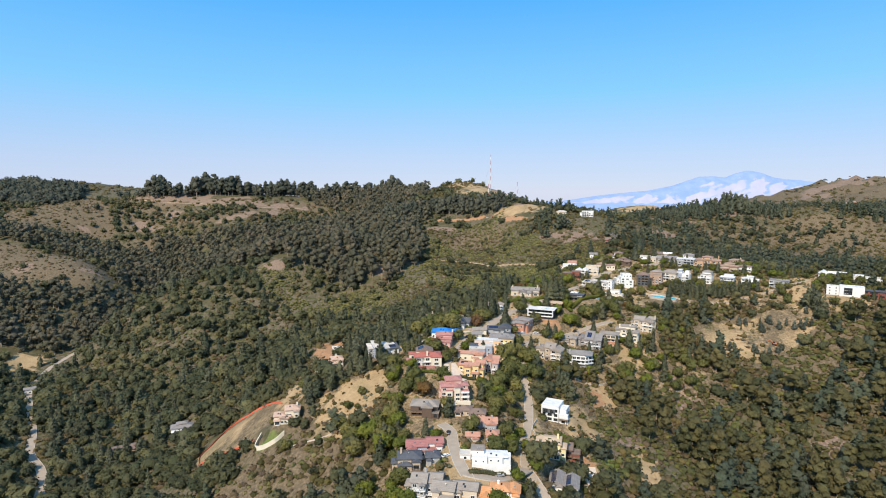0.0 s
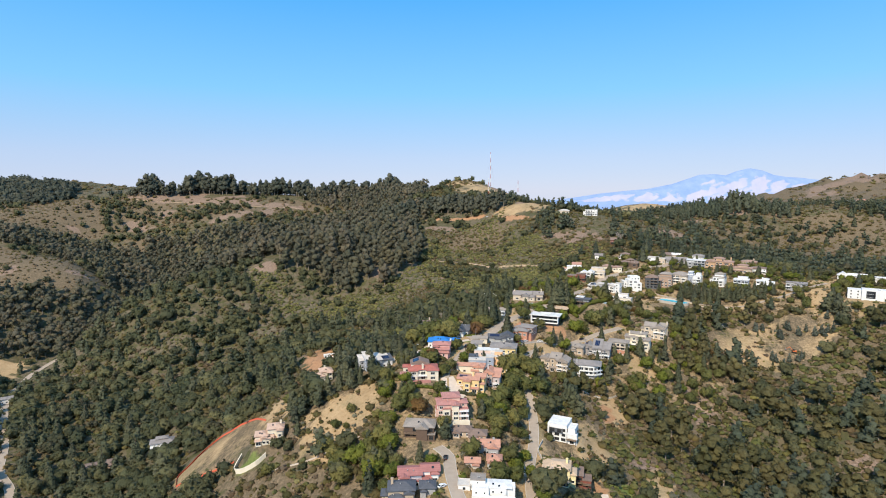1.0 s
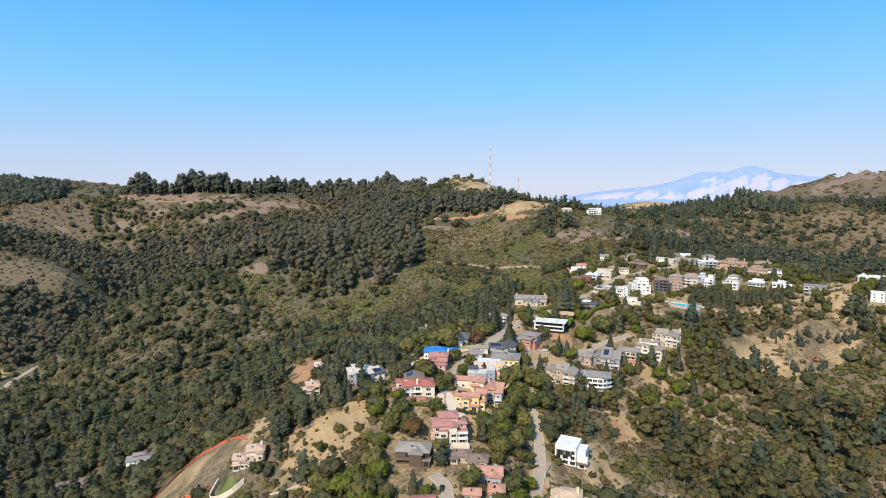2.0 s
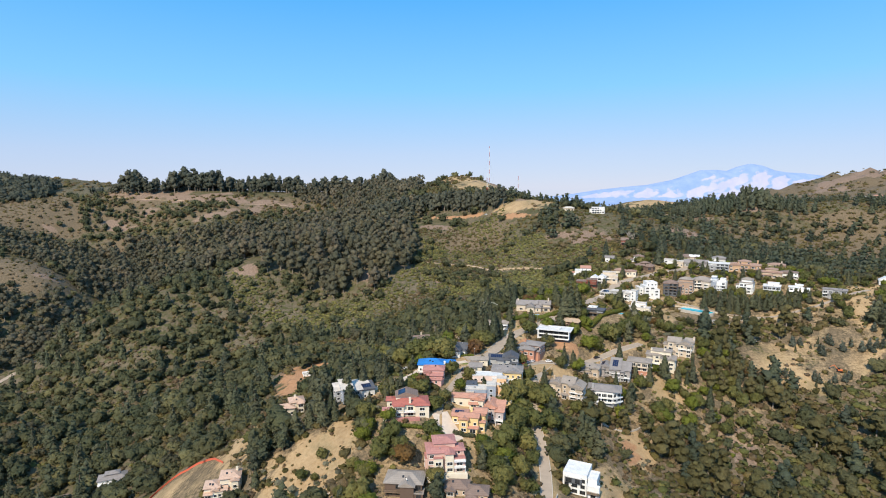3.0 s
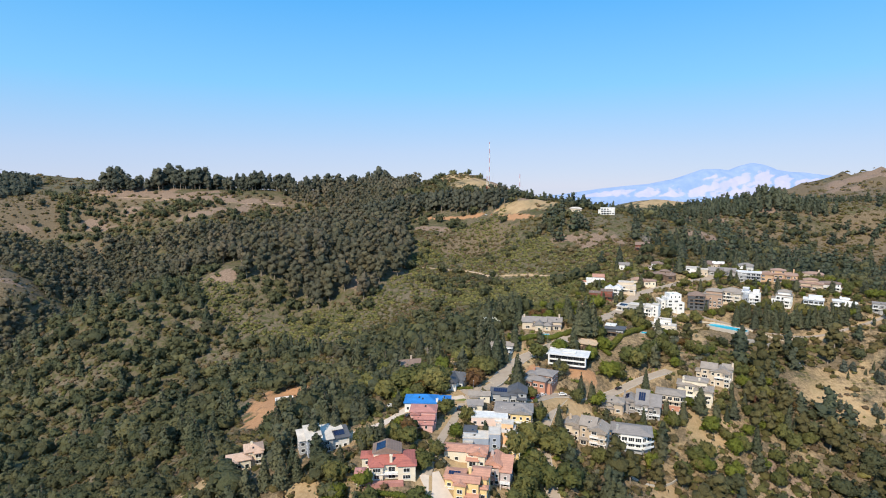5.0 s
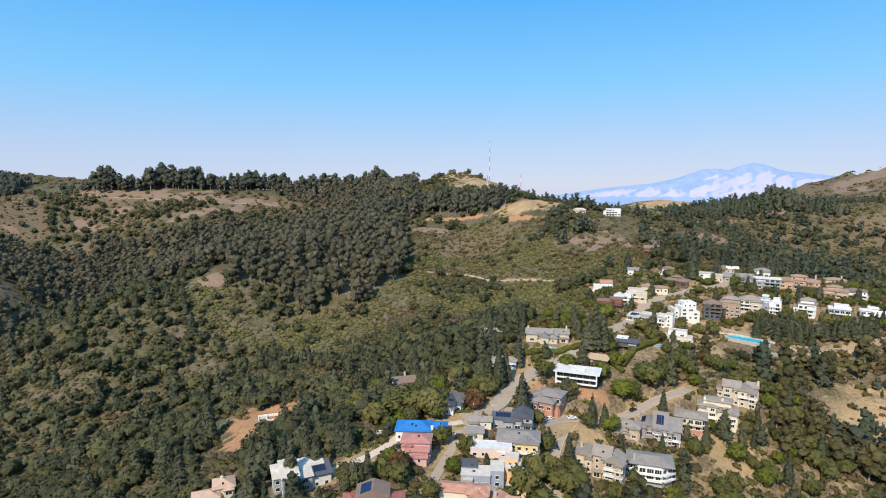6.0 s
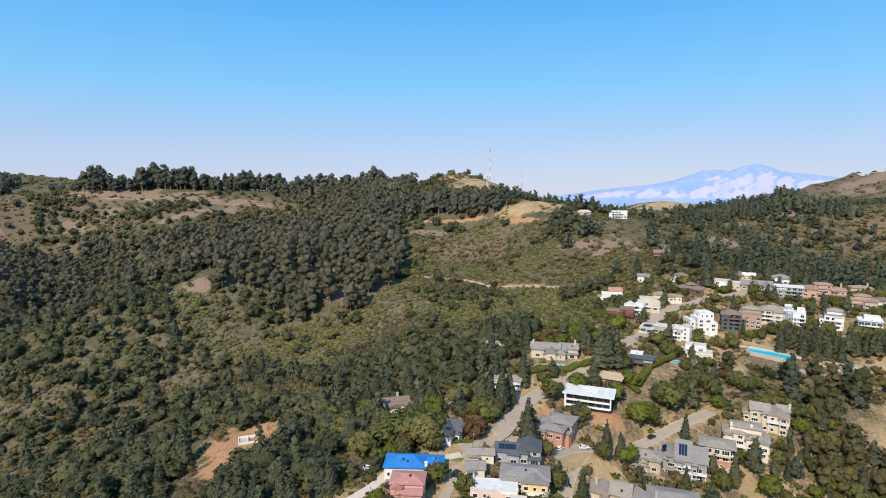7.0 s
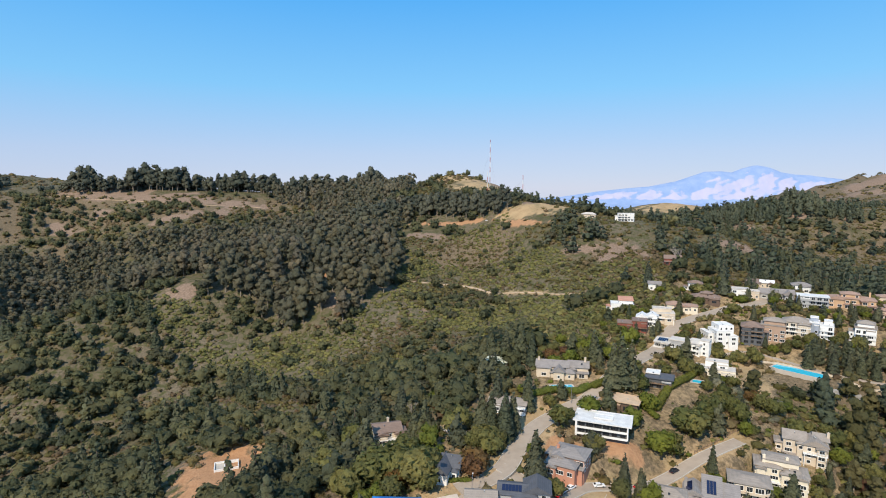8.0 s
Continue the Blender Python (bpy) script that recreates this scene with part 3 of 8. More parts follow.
# middle street
plan("silver-grey modern house of stepped sheds with solar roofs", -35.5, 356.5, 24, GREY, R_PALE, [
    (-9.5, -4, 2, 10, 0, 8.2, "shed", {"pitch": 0.3, "win": "glass", "wall": BLUE_GREY}), (-4, 1, 3, 9, 0, 6.4, "shed", {"pitch": 0.14, "wall": GREY, "win": "wide"}), (1, 8, 4, 11, 0, 5.4, "shed", {"pitch": 0.25, "wall": WHITE, "roof": R_DARK}), (-12, -9.5, 6, 12, 0, 6.4, "shed", {"pitch": 0.3, "wall": GREY}), (-6, 6, 9, 14, 0, 7.4, "shed", {"pitch": 0.1})], solar=[(2, 1)], plain=True)
plan("white stucco villa with red tiled roofs and a corner turret", -11.1, 331.4, 4, CREAM, R_RED, [
    (-6.5, 10, 4, 14, 0, 6.6, "hip", {"deck": (1,), "win": "glass", "pitch": 0.36}), (-5, 5, 8, 15, 6.6, 9.4, "gabley", {"roof": R_BROWN, "pitch": 0.35, "win": "wide"}), (-11, -7.8, 0, 3.2, 0, 5.6, "hip", {"roof": R_ROSE, "pitch": 0.4, "wall": CREAM}), (4, 10.4, 2.2, 6, 0, 6.6, "hip", {"win": "wide", "pitch": 0.3}), (-6, -1.5, 2.6, 6, 0, 6.4, "hip", {"win": "wide", "pitch": 0.35}), (-9.5, -5.6, 9, 14, 0, 6.8, "hip", {"pitch": 0.35})],
    chimneys=[(1.5, 4.5, 10.2)], solar=[(1, 1)], terrace=(-8, 6, -1.2, 2.2, R_ROSE), plain=True)
plan("rose stucco house with stepped rose roofs", 0.4, 370.4, -4, ROSE, R_ROSE, [
    (-5.5, 5.5, 4, 12, 0, 7.6, "hip", {"pitch": 0.35}), (-3.5, 5, 1.5, 5, 0, 5.0, "shed", {"pitch": 0.3, "win": "wide"}), (-1, 4.5, 0, 2, 0, 3.0, "shed", {"pitch": 0.35})])
plan("white house under a bright blue tarpaulin roof cover", 1.6, 388.2, -3, WHITE, R_TARP, [
    (-9.8, 5, 0, 10, 0, 4.6, "hip", {"pitch": 0.42}), (4, 11, 2.5, 10, 0, 4.2, "hip", {"pitch": 0.42})], chimneys=[(5.2, 0.6, 6.8)], plain=True)
plan("yellow stucco townhouse with terracotta tiled terraces", 16.9, 329.5, -12, YELLOW, R_TILE, [
    (-4, 5, 0, 5, 0, 8.2, "gable", {"pitch": 0.28}), (-8, -1, 4, 10, 0, 7.4, "hip", {"pitch": 0.25, "deck": (1,)}), (2, 8, 5, 11, 0, 8.6, "gable", {"pitch": 0.3})], chimneys=[(1.2, 5.5, 11)], solar=[(1, 1)])
plan("cream house with long tan tiled roofs", 18, 349.5, -10, CREAM, R_TILE, [(-8.5, 8.5, 0, 6, 0, 5.2, "gable", {"pitch": 0.3}), (1, 8.5, -1.5, 5, 0, 5.8, "hip", {"pitch": 0.3})])
plan("grey-pink stucco house with stepped tiled gables", 30.0, 341, -14, stucco("mauve_stucco", (0.5, 0.42, 0.4)), R_TILE, [
    (-4.6, 1, 2, 11, 0, 8.8, "gabley", {"pitch": 0.5}), (1, 4.8, 0, 8, 0, 7.4, "shed", {"pitch": 0.3, "deck": (1,)})], chimneys=[(-3, 7, 12.4)])
plan("blue-grey flat-roofed modern house", 25.2, 360, -6, BLUE_GREY, R_PALE, [
    (-7.7, 3, 0, 7, 0, 5.6, "flat", {"win": "wide", "over": 0.1}), (3, 7.8, 1, 8, 0, 7.4, "flat", {"over": 0.1}), (-7.7, -2, 4, 10, 0, 6.6, "flat", {"over": 0.1, "roof": R_DARK})])
plan("tall apricot and yellow stucco house with roof terraces", 36.0, 361, -12, YELLOW, R_PALE, [
    (-5.5, 3, 2, 10, 0, 10.4, "flat", {"wall": ORANGE, "over": 0.05}), (1, 5.5, 0, 7, 0, 8.0, "flat", {"wall": CREAM, "over": 0.05, "deck": (1,)}), (-2, 5, -1.6, 2, 0, 4.2, "flat", {"over": 0.05})])
plan("pale pink flat-roofed house", 30.4, 379.5, -5, ROSE, R_WHITE, [(-8.2, 8.2, 0, 7, 0, 4.2, "flat", {"over": 0.1, "wall": stucco("pale_pink_stucco", (0.76, 0.6, 0.53))})])
plan("golden yellow stucco house with a broad grey roof", 41.5, 383.5, -10, YELLOW, R_GREY, [
    (-8.5, 8.5, 2, 12, 0, 7.4, "hip", {"win": "wide", "pitch": 0.3}), (-1, 8, 0, 4, 0, 7.0, "gabley", {"deck": (1,), "pitch": 0.3})])
plan("grey house with dark gabled roofs and solar panels", 41.5, 401, -10, GREY, R_DARK, [
    (-8.5, 1, 0, 8, 0, 5.2, "gable", {}), (0, 8.6, 1, 9, 0, 6.0, "gabley", {"pitch": 0.5})], solar=[(0, 1)])
plan("small garage with a grey shingle roof", 25.4, 390.6, -5, CREAM, R_GREY, [(-4.2, 2.6, 0, 6, 0, 3.2, "gable", {"win": "small"})])
plan("low house with a tan tiled roof by the lane", 27.2, 399.5, -5, CREAM, R_TAUPE, [(-5, 5, 0, 5, 0, 3.2, "gable", {"win": "small"})])
plan("white house with steep dark grey gables", 13.2, 411.7, -16, WHITE, R_DARK, [
    (-3, 3, 0, 10, 0, 4.4, "gabley", {"pitch": 0.85}), (-1, 6, 6, 13, 0, 4.4, "gable", {"pitch": 0.75})], chimneys=[(-3.6, 6, 7.6)])
plan("tan house with brown roof and a wooden deck", -7.2, 456.2, 14, SAND, R_BROWN, [
    (-6.7, 5, 1, 11, 0, 6.4, "gable", {"deck": (0, 1), "win": "wide", "pitch": 0.35}), (2, 7, 0, 6, 0, 5.6, "gabley", {"pitch": 0.35})], chimneys=[(0, 8, 10.2)])
plan("red brick house with grey hip roofs and a glazed upper storey", 57.3, 421, -30, BRICKY, R_GREY, [
    (-4, 8, 5, 15, 0, 6.4, "hip", {"pitch": 0.3, "win": "glass"}), (-5, 6, 0, 7, 0, 4.6, "hip", {"pitch": 0.3, "win": "wide"}), (-7, -3.5, 7, 13, 0, 4.6, "hip", {"wall": BRICKY})], chimneys=[(-3, 9, 8.6)])
plan("white modern house with a broad flat roof and long balconies", 78.2, 443, -22, WHITE, R_WHITE, [
    (-8.6, 11, 2.5, 12, 2.6, 8.8, "flat", {"win": "glass", "deck": (0, 1), "over": 1.8, "storey": 3.1, "solid": True, "wall": DARK_GREY, "rim": WHITE}), (-7, 11, 3, 11, 0, 2.6, "none", {"wall": DARK_GREY, "win": "none"}), (-2, 5, 5, 9, 8.8, 9.5, "flat", {"win": "none"}), (-9.4, -8.6, 0.7, 12, 0, 8.7, "none", {"win": "none"}), (11.0, 11.5, 0.9, 4, 2.6, 8.7, "none", {"win": "none"})], DARK_TRIM, plain=True)
plan("low dark timber house with a sandy flat roof", 94.8, 463.5, -30, BROWN, R_SAND, [(-6.2, 6.2, 0, 9, 0, 4.6, "flat", {"win": "glass", "deck": (0,), "over": 1.0})], DARK_TRIM)
plan("dark modern pavilion with skylit flat roofs", 118.2, 482.5, -26, DARK_GREY, R_WHITE, [(-5.5, 6, 0, 8, 0, 5.2, "flat", {"win": "glass", "deck": (1,), "over": 0.8, "roof": R_DARK}), (-6, 0, 5, 11, 0, 6.0, "flat", {"win": "wide"})], DARK_TRIM)
plan("cream pueblo-style house with stepped flat roofs", 157.9, 507.1, -28, CREAM, R_PALE, [
    (-9.5, 9.5, 0, 8, 0, 4.2, "flat", {"over": 0.0, "win": "wide"}), (-5, 6, 5, 11, 0, 7.4, "flat", {"over": 0.0, "wall": WHITE})])
plan("large pale stone house with grey gables and two chimneys", 73.3, 488.3, -14, SAND, R_GREY, [
    (-12.5, 3, 4, 11, 0, 5.8, "gable", {"pitch": 0.6}), (3, 12.5, 6, 13, 0, 5.6, "gable", {"pitch": 0.6}), (-4, 1, 0, 6, 0, 4.4, "gabley", {"pitch": 0.8}), (1, 6, 1.5, 6, 0, 3.6, "hip", {"pitch": 0.6})], chimneys=[(-11.5, 7, 9.8), (11, 9, 10.5)])
plan("low grey-roofed house with a white deck on posts", 43.5, 463, -18, GREY, R_TAUPE, [(-8.2, 8.2, 0, 8, 0, 4.4, "gable", {"pitch": 0.3, "win": "wide", "deck": (0, 1)})])
# upper street
plan("white modern house stepping uphill with vaulted solar roofs", 149, 529.5, -36, WHITE, R_PALE, [
    (-14, -6, 0, 8, 0, 6.2, "shed", {"pitch": 0.12, "win": "glass", "wall": GREY}), (-6.5, 4, 2, 10, 0, 8.2, "flat", {"win": "wide", "deck": (1,), "wall": GREY}), (4, 10, 4, 12, 0, 7.4, "shed", {"win": "glass", "pitch": 0.1, "deck": (1,)}), (9, 14, 5, 12, 0, 9.4, "flat", {"win": "std", "over": 0.1})], solar=[(0, 1)])
plan("tall white cubic house with many small windows", 184.5, 549.1, -2, WHITE, R_WHITE, [
    (-5, 4, 0, 12, 0, 9.6, "flat", {"over": 0.0, "win": "wide"}), (-2, 7, 4, 14, 0, 12.6, "flat", {"over": 0.0}), (-8, -5, 4, 16, 0, 7, "flat", {"over": 0.0}), (2, 7.5, -1, 4, 0, 6.4, "flat", {"over": 0.0, "win": "wide"})], plain=True)
plan("charcoal timber house with a dark roof and balcony", 202.8, 552.9, -30, DARK_GREY, R_BROWN, [(-5.8, 5.8, 0, 10, 0, 12, "hip", {"deck": (2, 3), "win": "wide"})], DARK_TRIM)
plan("tall brown stucco house with arched bays", 214.8, 551.8, -32, stucco("clay_stucco", (0.42, 0.29, 0.21)), R_TAUPE, [(-6.5, 6.5, 0, 11, 0, 11.4, "flat", {"win": "wide", "over": 0.3}), (-5, 6, 3, 11, 11.4, 13.8, "hip", {})])
plan("white and tan house with long balconies", 230, 553.6, -33, SAND, R_TAUPE, [(-7.2, 7.2, 0, 11, 0, 9.4, "hip", {"deck": (1, 2), "win": "glass"})])
plan("white and blue modern house with glazed balconies", 240.6, 548.5, -35, WHITE, R_WHITE, [(-7, 0, 0, 10, 0, 10.2, "flat", {"wall": BLUE_GREY, "over": 0.1}), (0, 7, -1, 9, 0, 9, "flat", {"deck": (1, 2), "win": "glass", "over": 0.1, "solid": True})])
plan("narrow white house with stepped balconies", 259.6, 537.5, -38, WHITE, R_TAUPE, [(-5, 5, 0, 10, 0, 10, "flat", {"deck": (0, 1, 2), "win": "glass", "over": 0.4, "solid": True}), (-4, 4, 3, 10, 10, 12.4, "hip", {})])
plan("white modern house with blue-grey balcony bands", 275.5, 528.2, -34, WHITE, R_WHITE, [(-6, 6, 0, 10, 0, 9.4, "flat", {"deck": (1, 2), "win": "glass", "wall": BLUE_GREY, "over": 0.5, "solid": True, "rim": WHITE}), (-3, 5, 4, 10, 9.4, 11.6, "flat", {"over": 0.2, "win": "wide"})], plain=True)
plan("white villa with arched terraces and low roofs", 296, 526.1, -34, WHITE, R_WHITE, [(-6.5, 0, 0, 8, 0, 6.6, "hip", {"pitch": 0.25, "deck": (1,), "win": "wide"}), (0, 8, 1, 9, 0, 5.4, "flat", {"deck": (1,), "over": 0.1, "win": "glass"}), (-2, 3, 3, 9, 0, 8.2, "hip", {"pitch": 0.3})], chimneys=[(-2, 5, 9.8)], plain=True)
plan("grey siding house with glazed bays", 319.3, 516.9, -36, GREY, R_GREY, [(-8, -1, 0, 8, 0, 6.8, "flat", {"win": "glass", "deck": (1,)}), (-1, 8, 0.8, 8.5, 0, 6.4, "gable", {"pitch": 0.25, "win": "wide"}), (-4, 2, -1, 1, 0, 3.6, "shed", {"pitch": 0.2, "win": "glass"})], plain=True)
plan("white house with a terracotta roof terrace", 138.5, 596.5, -14, WHITE, R_TILE, [(-7.4, 7.4, 0, 9, 0, 5.6, "flat", {"over": 0.1, "roof": R_WHITE}), (-2, 7, 3, 10, 5.6, 7.8, "shed", {"pitch": 0.2})])
plan("dark red timber house with stacked decks and flat roofs", 130.6, 554.3, -18, RED_BROWN, R_BROWN, [(-8.5, 0, 0, 9, 0, 5.6, "flat", {"deck": (1,), "win": "wide"}), (0, 8.5, 1, 10, 0, 7.4, "flat", {"deck": (1,), "win": "wide"})], DARK_TRIM)
plan("white house with tall arched glazing", 143.2, 564.2, -22, WHITE, R_WHITE, [(-6.2, 0, 0, 8, 0, 5.6, "gabley", {"win": "glass", "pitch": 0.6}), (0, 6.2, 1, 9, 0, 6.2, "gabley", {"win": "glass", "pitch": 0.6})])
plan("tan stucco house with terraces", 155.2, 569.7, -18, SAND, R_PALE, [(-7.2, 7.2, 0, 9, 0, 6.2, "flat", {"win": "wide", "over": 0.1, "deck": (1,)}), (-6, 2, 3, 10, 6.2, 8.8, "flat", {"over": 0.1})])
plan("rambling cream house with brown clay roofs", 174.7, 586, -20, CREAM, R_CLAY, [(-9.5, 0, 0, 8, 0, 4.8, "hip", {}), (0, 9.5, 1, 8, 0, 4.2, "hip", {"pitch": 0.3})])
plan("dark brown timber house with wide eaves", 196.9, 599.2, -22, BROWN, R_BROWN, [(-8.5, 8.5, 0, 10, 0, 4.6, "hip", {"win": "wide"}), (-3, 4, 3, 9, 4.6, 7.2, "hip", {})], DARK_TRIM)
plan("white flat-roofed house above the street", 227, 604.9, -25, WHITE, R_PALE, [(-8.5, 2, 0, 9, 0, 6.6, "flat", {"win": "wide"}), (2, 8.5, 1, 9, 0, 5.4, "flat", {"wall": SAND})])
plan("grey shingled house with broad gables", 246.1, 600, -26, GREY, R_GREY, [(-10.4, 10.4, 2, 11, 0, 4.6, "gable", {"pitch": 0.5}), (-4, 2, 0, 5, 0, 4.4, "gabley", {"pitch": 0.8}), (4, 9.5, 0, 5, 0, 4.4, "gabley", {"pitch": 0.8})])
plan("white and grey house with three balcony storeys", 256.8, 579.2, -30, GREY, R_WHITE, [(-8.5, 8.5, 0, 10, 0, 8.8, "flat", {"deck": (0, 1, 2), "win": "glass", "over": 0.6, "solid": True})])
plan("large tan Italianate house with tiled hip roofs", 277.5, 573.9, -30, stucco("ochre_stucco", (0.55, 0.36, 0.22)), R_CLAY, [(-13, 13, 1, 11, 0, 7.0, "hip", {"pitch": 0.25, "win": "wide"}), (-5, 5, 3, 11, 7.0, 10, "hip", {"pitch": 0.3}), (5, 13, 0, 5, 0, 6.6, "hip", {"pitch": 0.3})], chimneys=[(10.5, 7, 11.4)])
plan("tan stucco house with brown tiled roofs", 291.2, 556.4, -32, TAN, R_CLAY, [(-8.5, 8.5, 0, 10, 0, 5.6, "hip", {"pitch": 0.25}), (-4, 5, 3, 10, 5.6, 8.2, "hip", {"pitch": 0.3})])
plan("white house with a brown tiled roof", 307.8, 557.1, -33, WHITE, R_BROWN, [(-6.4, 6.4, 0, 9, 0, 6.2, "hip", {"pitch": 0.25, "deck": (1,)})])
plan("tan house with a broad tiled roof among trees", 318, 592, -30, SAND, R_CLAY, [(-7, 7, 0, 9, 0, 6.2, "hip", {"pitch": 0.3})], chimneys=[(4, 5, 9.4)])
plan("low pale house with brown shed roofs under trees", 258, 640, -25, SAND, R_BROWN, [(-9, 0, 0, 8, 0, 4.2, "shed", {"pitch": 0.2}), (0, 9, 1, 9, 0, 4.2, "gable", {"roof": R_WHITE})])
plan("small white house half hidden by conifers", 174.2, 632, -18, WHITE, R_GREY, [(-4.4, 4.4, 0, 7, 0, 5.2, "gable", {})])
plan("small white two-storey house below conifers", 199.4, 621, -20, WHITE, R_BROWN, [(-4.6, 4.6, 0, 7, 0, 6.2, "hip", {"deck": (1,)})])
plan("white house with a grey roof among conifers", 284, 632, -27, WHITE, R_GREY, [(-6, 6, 0, 8, 0, 6.2, "hip", {"deck": (1,)})])
plan("red-brown timber cabin among conifers", 209.3, 684, -18, RED_BROWN, R_BROWN, [(-6.6, 6.6, 0, 8, 0, 5.6, "gable", {"pitch": 0.6})], DARK_TRIM)
# eastern row below the street
plan("grey-taupe house with hipped roofs", 97.8, 418.1, -22, TAN, R_TAUPE, [(-5.6, 5.6, 0, 8, 0, 6.2, "hip", {"pitch": 0.35, "win": "wide"}), (-5, 0, -1.2, 3, 0, 4.4, "hip", {})])
plan("tall grey house with steep roofs and solar panels", 113.3, 418.3, -24, stucco("warm_grey_siding", (0.33, 0.3, 0.28)), R_GREY, [
    (-9.5, -3, 1, 10, 0, 8.8, "gabley", {"pitch": 0.5, "win": "wide"}), (-3, 3, 0, 10, 0, 8.4, "shed", {"pitch": 0.4, "deck": (1, 2), "win": "wide"}), (3, 9, 0.6, 9, 0, 8.0, "shed", {"pitch": 0.35, "deck": (1,), "win": "glass"})], solar=[(1, 1), (0, 1)], chimneys=[(-9, 5, 13.5)])
plan("tan house on a terracotta plinth with a wide hip roof", 130.3, 424, -25, SAND, R_TAUPE, [(-7, 7, 1, 11, 3.6, 10.0, "hip", {"pitch": 0.22, "cut": 2.0, "win": "glass", "deck": (1,), "solid": True}), (-7, 7, 0.6, 10.8, 0, 3.6, "none", {"wall": BRICKY, "win": "small"})], terrace=(-7, 8, -2.5, 0.5, CONCRETE))
plan("cream house with stepped roofs and chimneys", 146.8, 431.3, -27, CREAM, R_TAUPE, [
    (-9, 0, 3, 12, 0, 9.4, "hip", {"pitch": 0.25, "win": "wide", "deck": (1,)}), (0, 9, 1, 10, 0, 8.2, "hip", {"pitch": 0.25, "win": "wide", "deck": (1,), "solid": True}), (-6, 6, 5, 12, 9.4, 12.0, "hip", {"pitch": 0.25, "win": "wide"})], chimneys=[(-6, 5, 13.6), (2, 6, 13.6)])
plan("tan house with clustered gables above a bare bank", 166, 446.4, -29, SAND, R_TAUPE, [
    (-8, 0, 2, 11, 0, 10.2, "gable", {"pitch": 0.5, "win": "wide"}), (-1, 7.5, 0, 9, 0, 9.6, "gabley", {"pitch": 0.5, "deck": (2,)}), (3, 8, 4, 12, 0, 11, "gable", {"pitch": 0.4})], chimneys=[(8, 6, 14.6)])
plan("taupe house with a run of stepped gables down the slope", 76.0, 388, -26, TAN, R_TAUPE, [
    (-11, -3, 4, 12, 0, 8.0, "gabley", {"pitch": 0.35, "wall": SAND}), (-3, 4, 2, 12, 0, 10.2, "gable", {"pitch": 0.5}), (2, 9.5, 0, 9, 0, 9.0, "gabley", {"pitch": 0.5, "deck": (1, 2), "win": "wide"})], chimneys=[(-9, 9, 11.5)])
plan("white and grey house with a many-sided front and ring balconies", 99.5, 393.3, -18, GREY, R_GREY, [
    (-9.2, 9.2, 0, 12, 0, 3.2, "none", {"cut": 4.5, "win": "none"}), (-9.2, 9.2, 0, 12, 3.2, 10.4, "hip", {"cut": 4.5, "wall": WHITE, "deck": (0, 1), "win": "glass", "pitch": 0.28, "solid": True})], chimneys=[(-6.5, 2, 14)])
# east meadow
plan("white modern cube house with one big dark window", 357.5, 482.8, -34, WHITE, R_WHITE, [(-13.5, -4, 2.5, 12, 0, 8.6, "flat", {"over": 0.0, "win": "small"}), (-4, 14, 0, 11, 0, 9.6, "flat", {"over": 0.0, "win": "none", "great": [(2.2, 1.6, 6.2, 6.0)]})], DARK_TRIM, plain=True)
plan("long red-brown timber house with a dark flat roof", 379.8, 472.9, -39, RED_BROWN, R_DARK, [(-10, 10, 0, 9, 0, 6.2, "flat", {"win": "wide", "over": 0.8})], DARK_TRIM)
plan("white angular house with folded roofs", 378.8, 530, -36, WHITE, R_WHITE, [(-11, -3, 0, 8, 0, 4.2, "gabley", {"pitch": 0.7}), (-3, 11, 1, 8, 0, 4.4, "gable", {"pitch": 0.5})])
plan("white flat-roofed house behind the meadow", 392.4, 517.5, -37, WHITE, R_WHITE, [(-6, 6, 0, 8, 0, 6.2, "flat", {})])
plan("white house with a pale roof behind the meadow", 406.4, 511.7, -38, WHITE, R_PALE, [(-7.3, 7.3, 0, 8, 0, 5.0, "flat", {})])
# west side
plan("cream villa with pale peach tiled roofs above a curved terrace", -94.5, 321, 14, CREAM, R_PEACH, [
    (-7.5, -1, 1, 8, 0, 5.4, "hip", {}), (-1, 7.5, 3, 11, 0, 8.4, "hip", {"win": "wide"}), (-4, 2, 0, 4, 0, 4.0, "shed", {"pitch": 0.2})], chimneys=[(6, 8, 11.4)])
plan("white timber house in the wooded canyon", -210.7, 427.1, 24, WHITE, R_GREY, [(-8, 8, 0, 9, 0, 5.6, "hip", {"deck": (0, 1), "win": "wide"}), (-4, 4, 3, 8, 5.6, 8, "hip", {})])
plan("cream house with peach tiled roofs on the wooded slope", -75.1, 367.8, 22, CREAM, R_PEACH, [(-7.4, 2, 0, 7, 0, 4.6, "hip", {}), (0, 7.4, 3, 11, 0, 6.6, "hip", {})], chimneys=[(3, 7, 9.6)])
plan("weathered cabin in the far canyon", -434.5, 560.4, 36, WHITE, R_GREY, [(-5, 5, 0, 7, 0, 5.2, "gable", {})])
plan("long low brown-roofed cabin in the canyon", -252.2, 422.4, 30, TAN, R_BROWN, [(-12, 12, 0, 8, 0, 3.2, "gable", {"pitch": 0.25})])
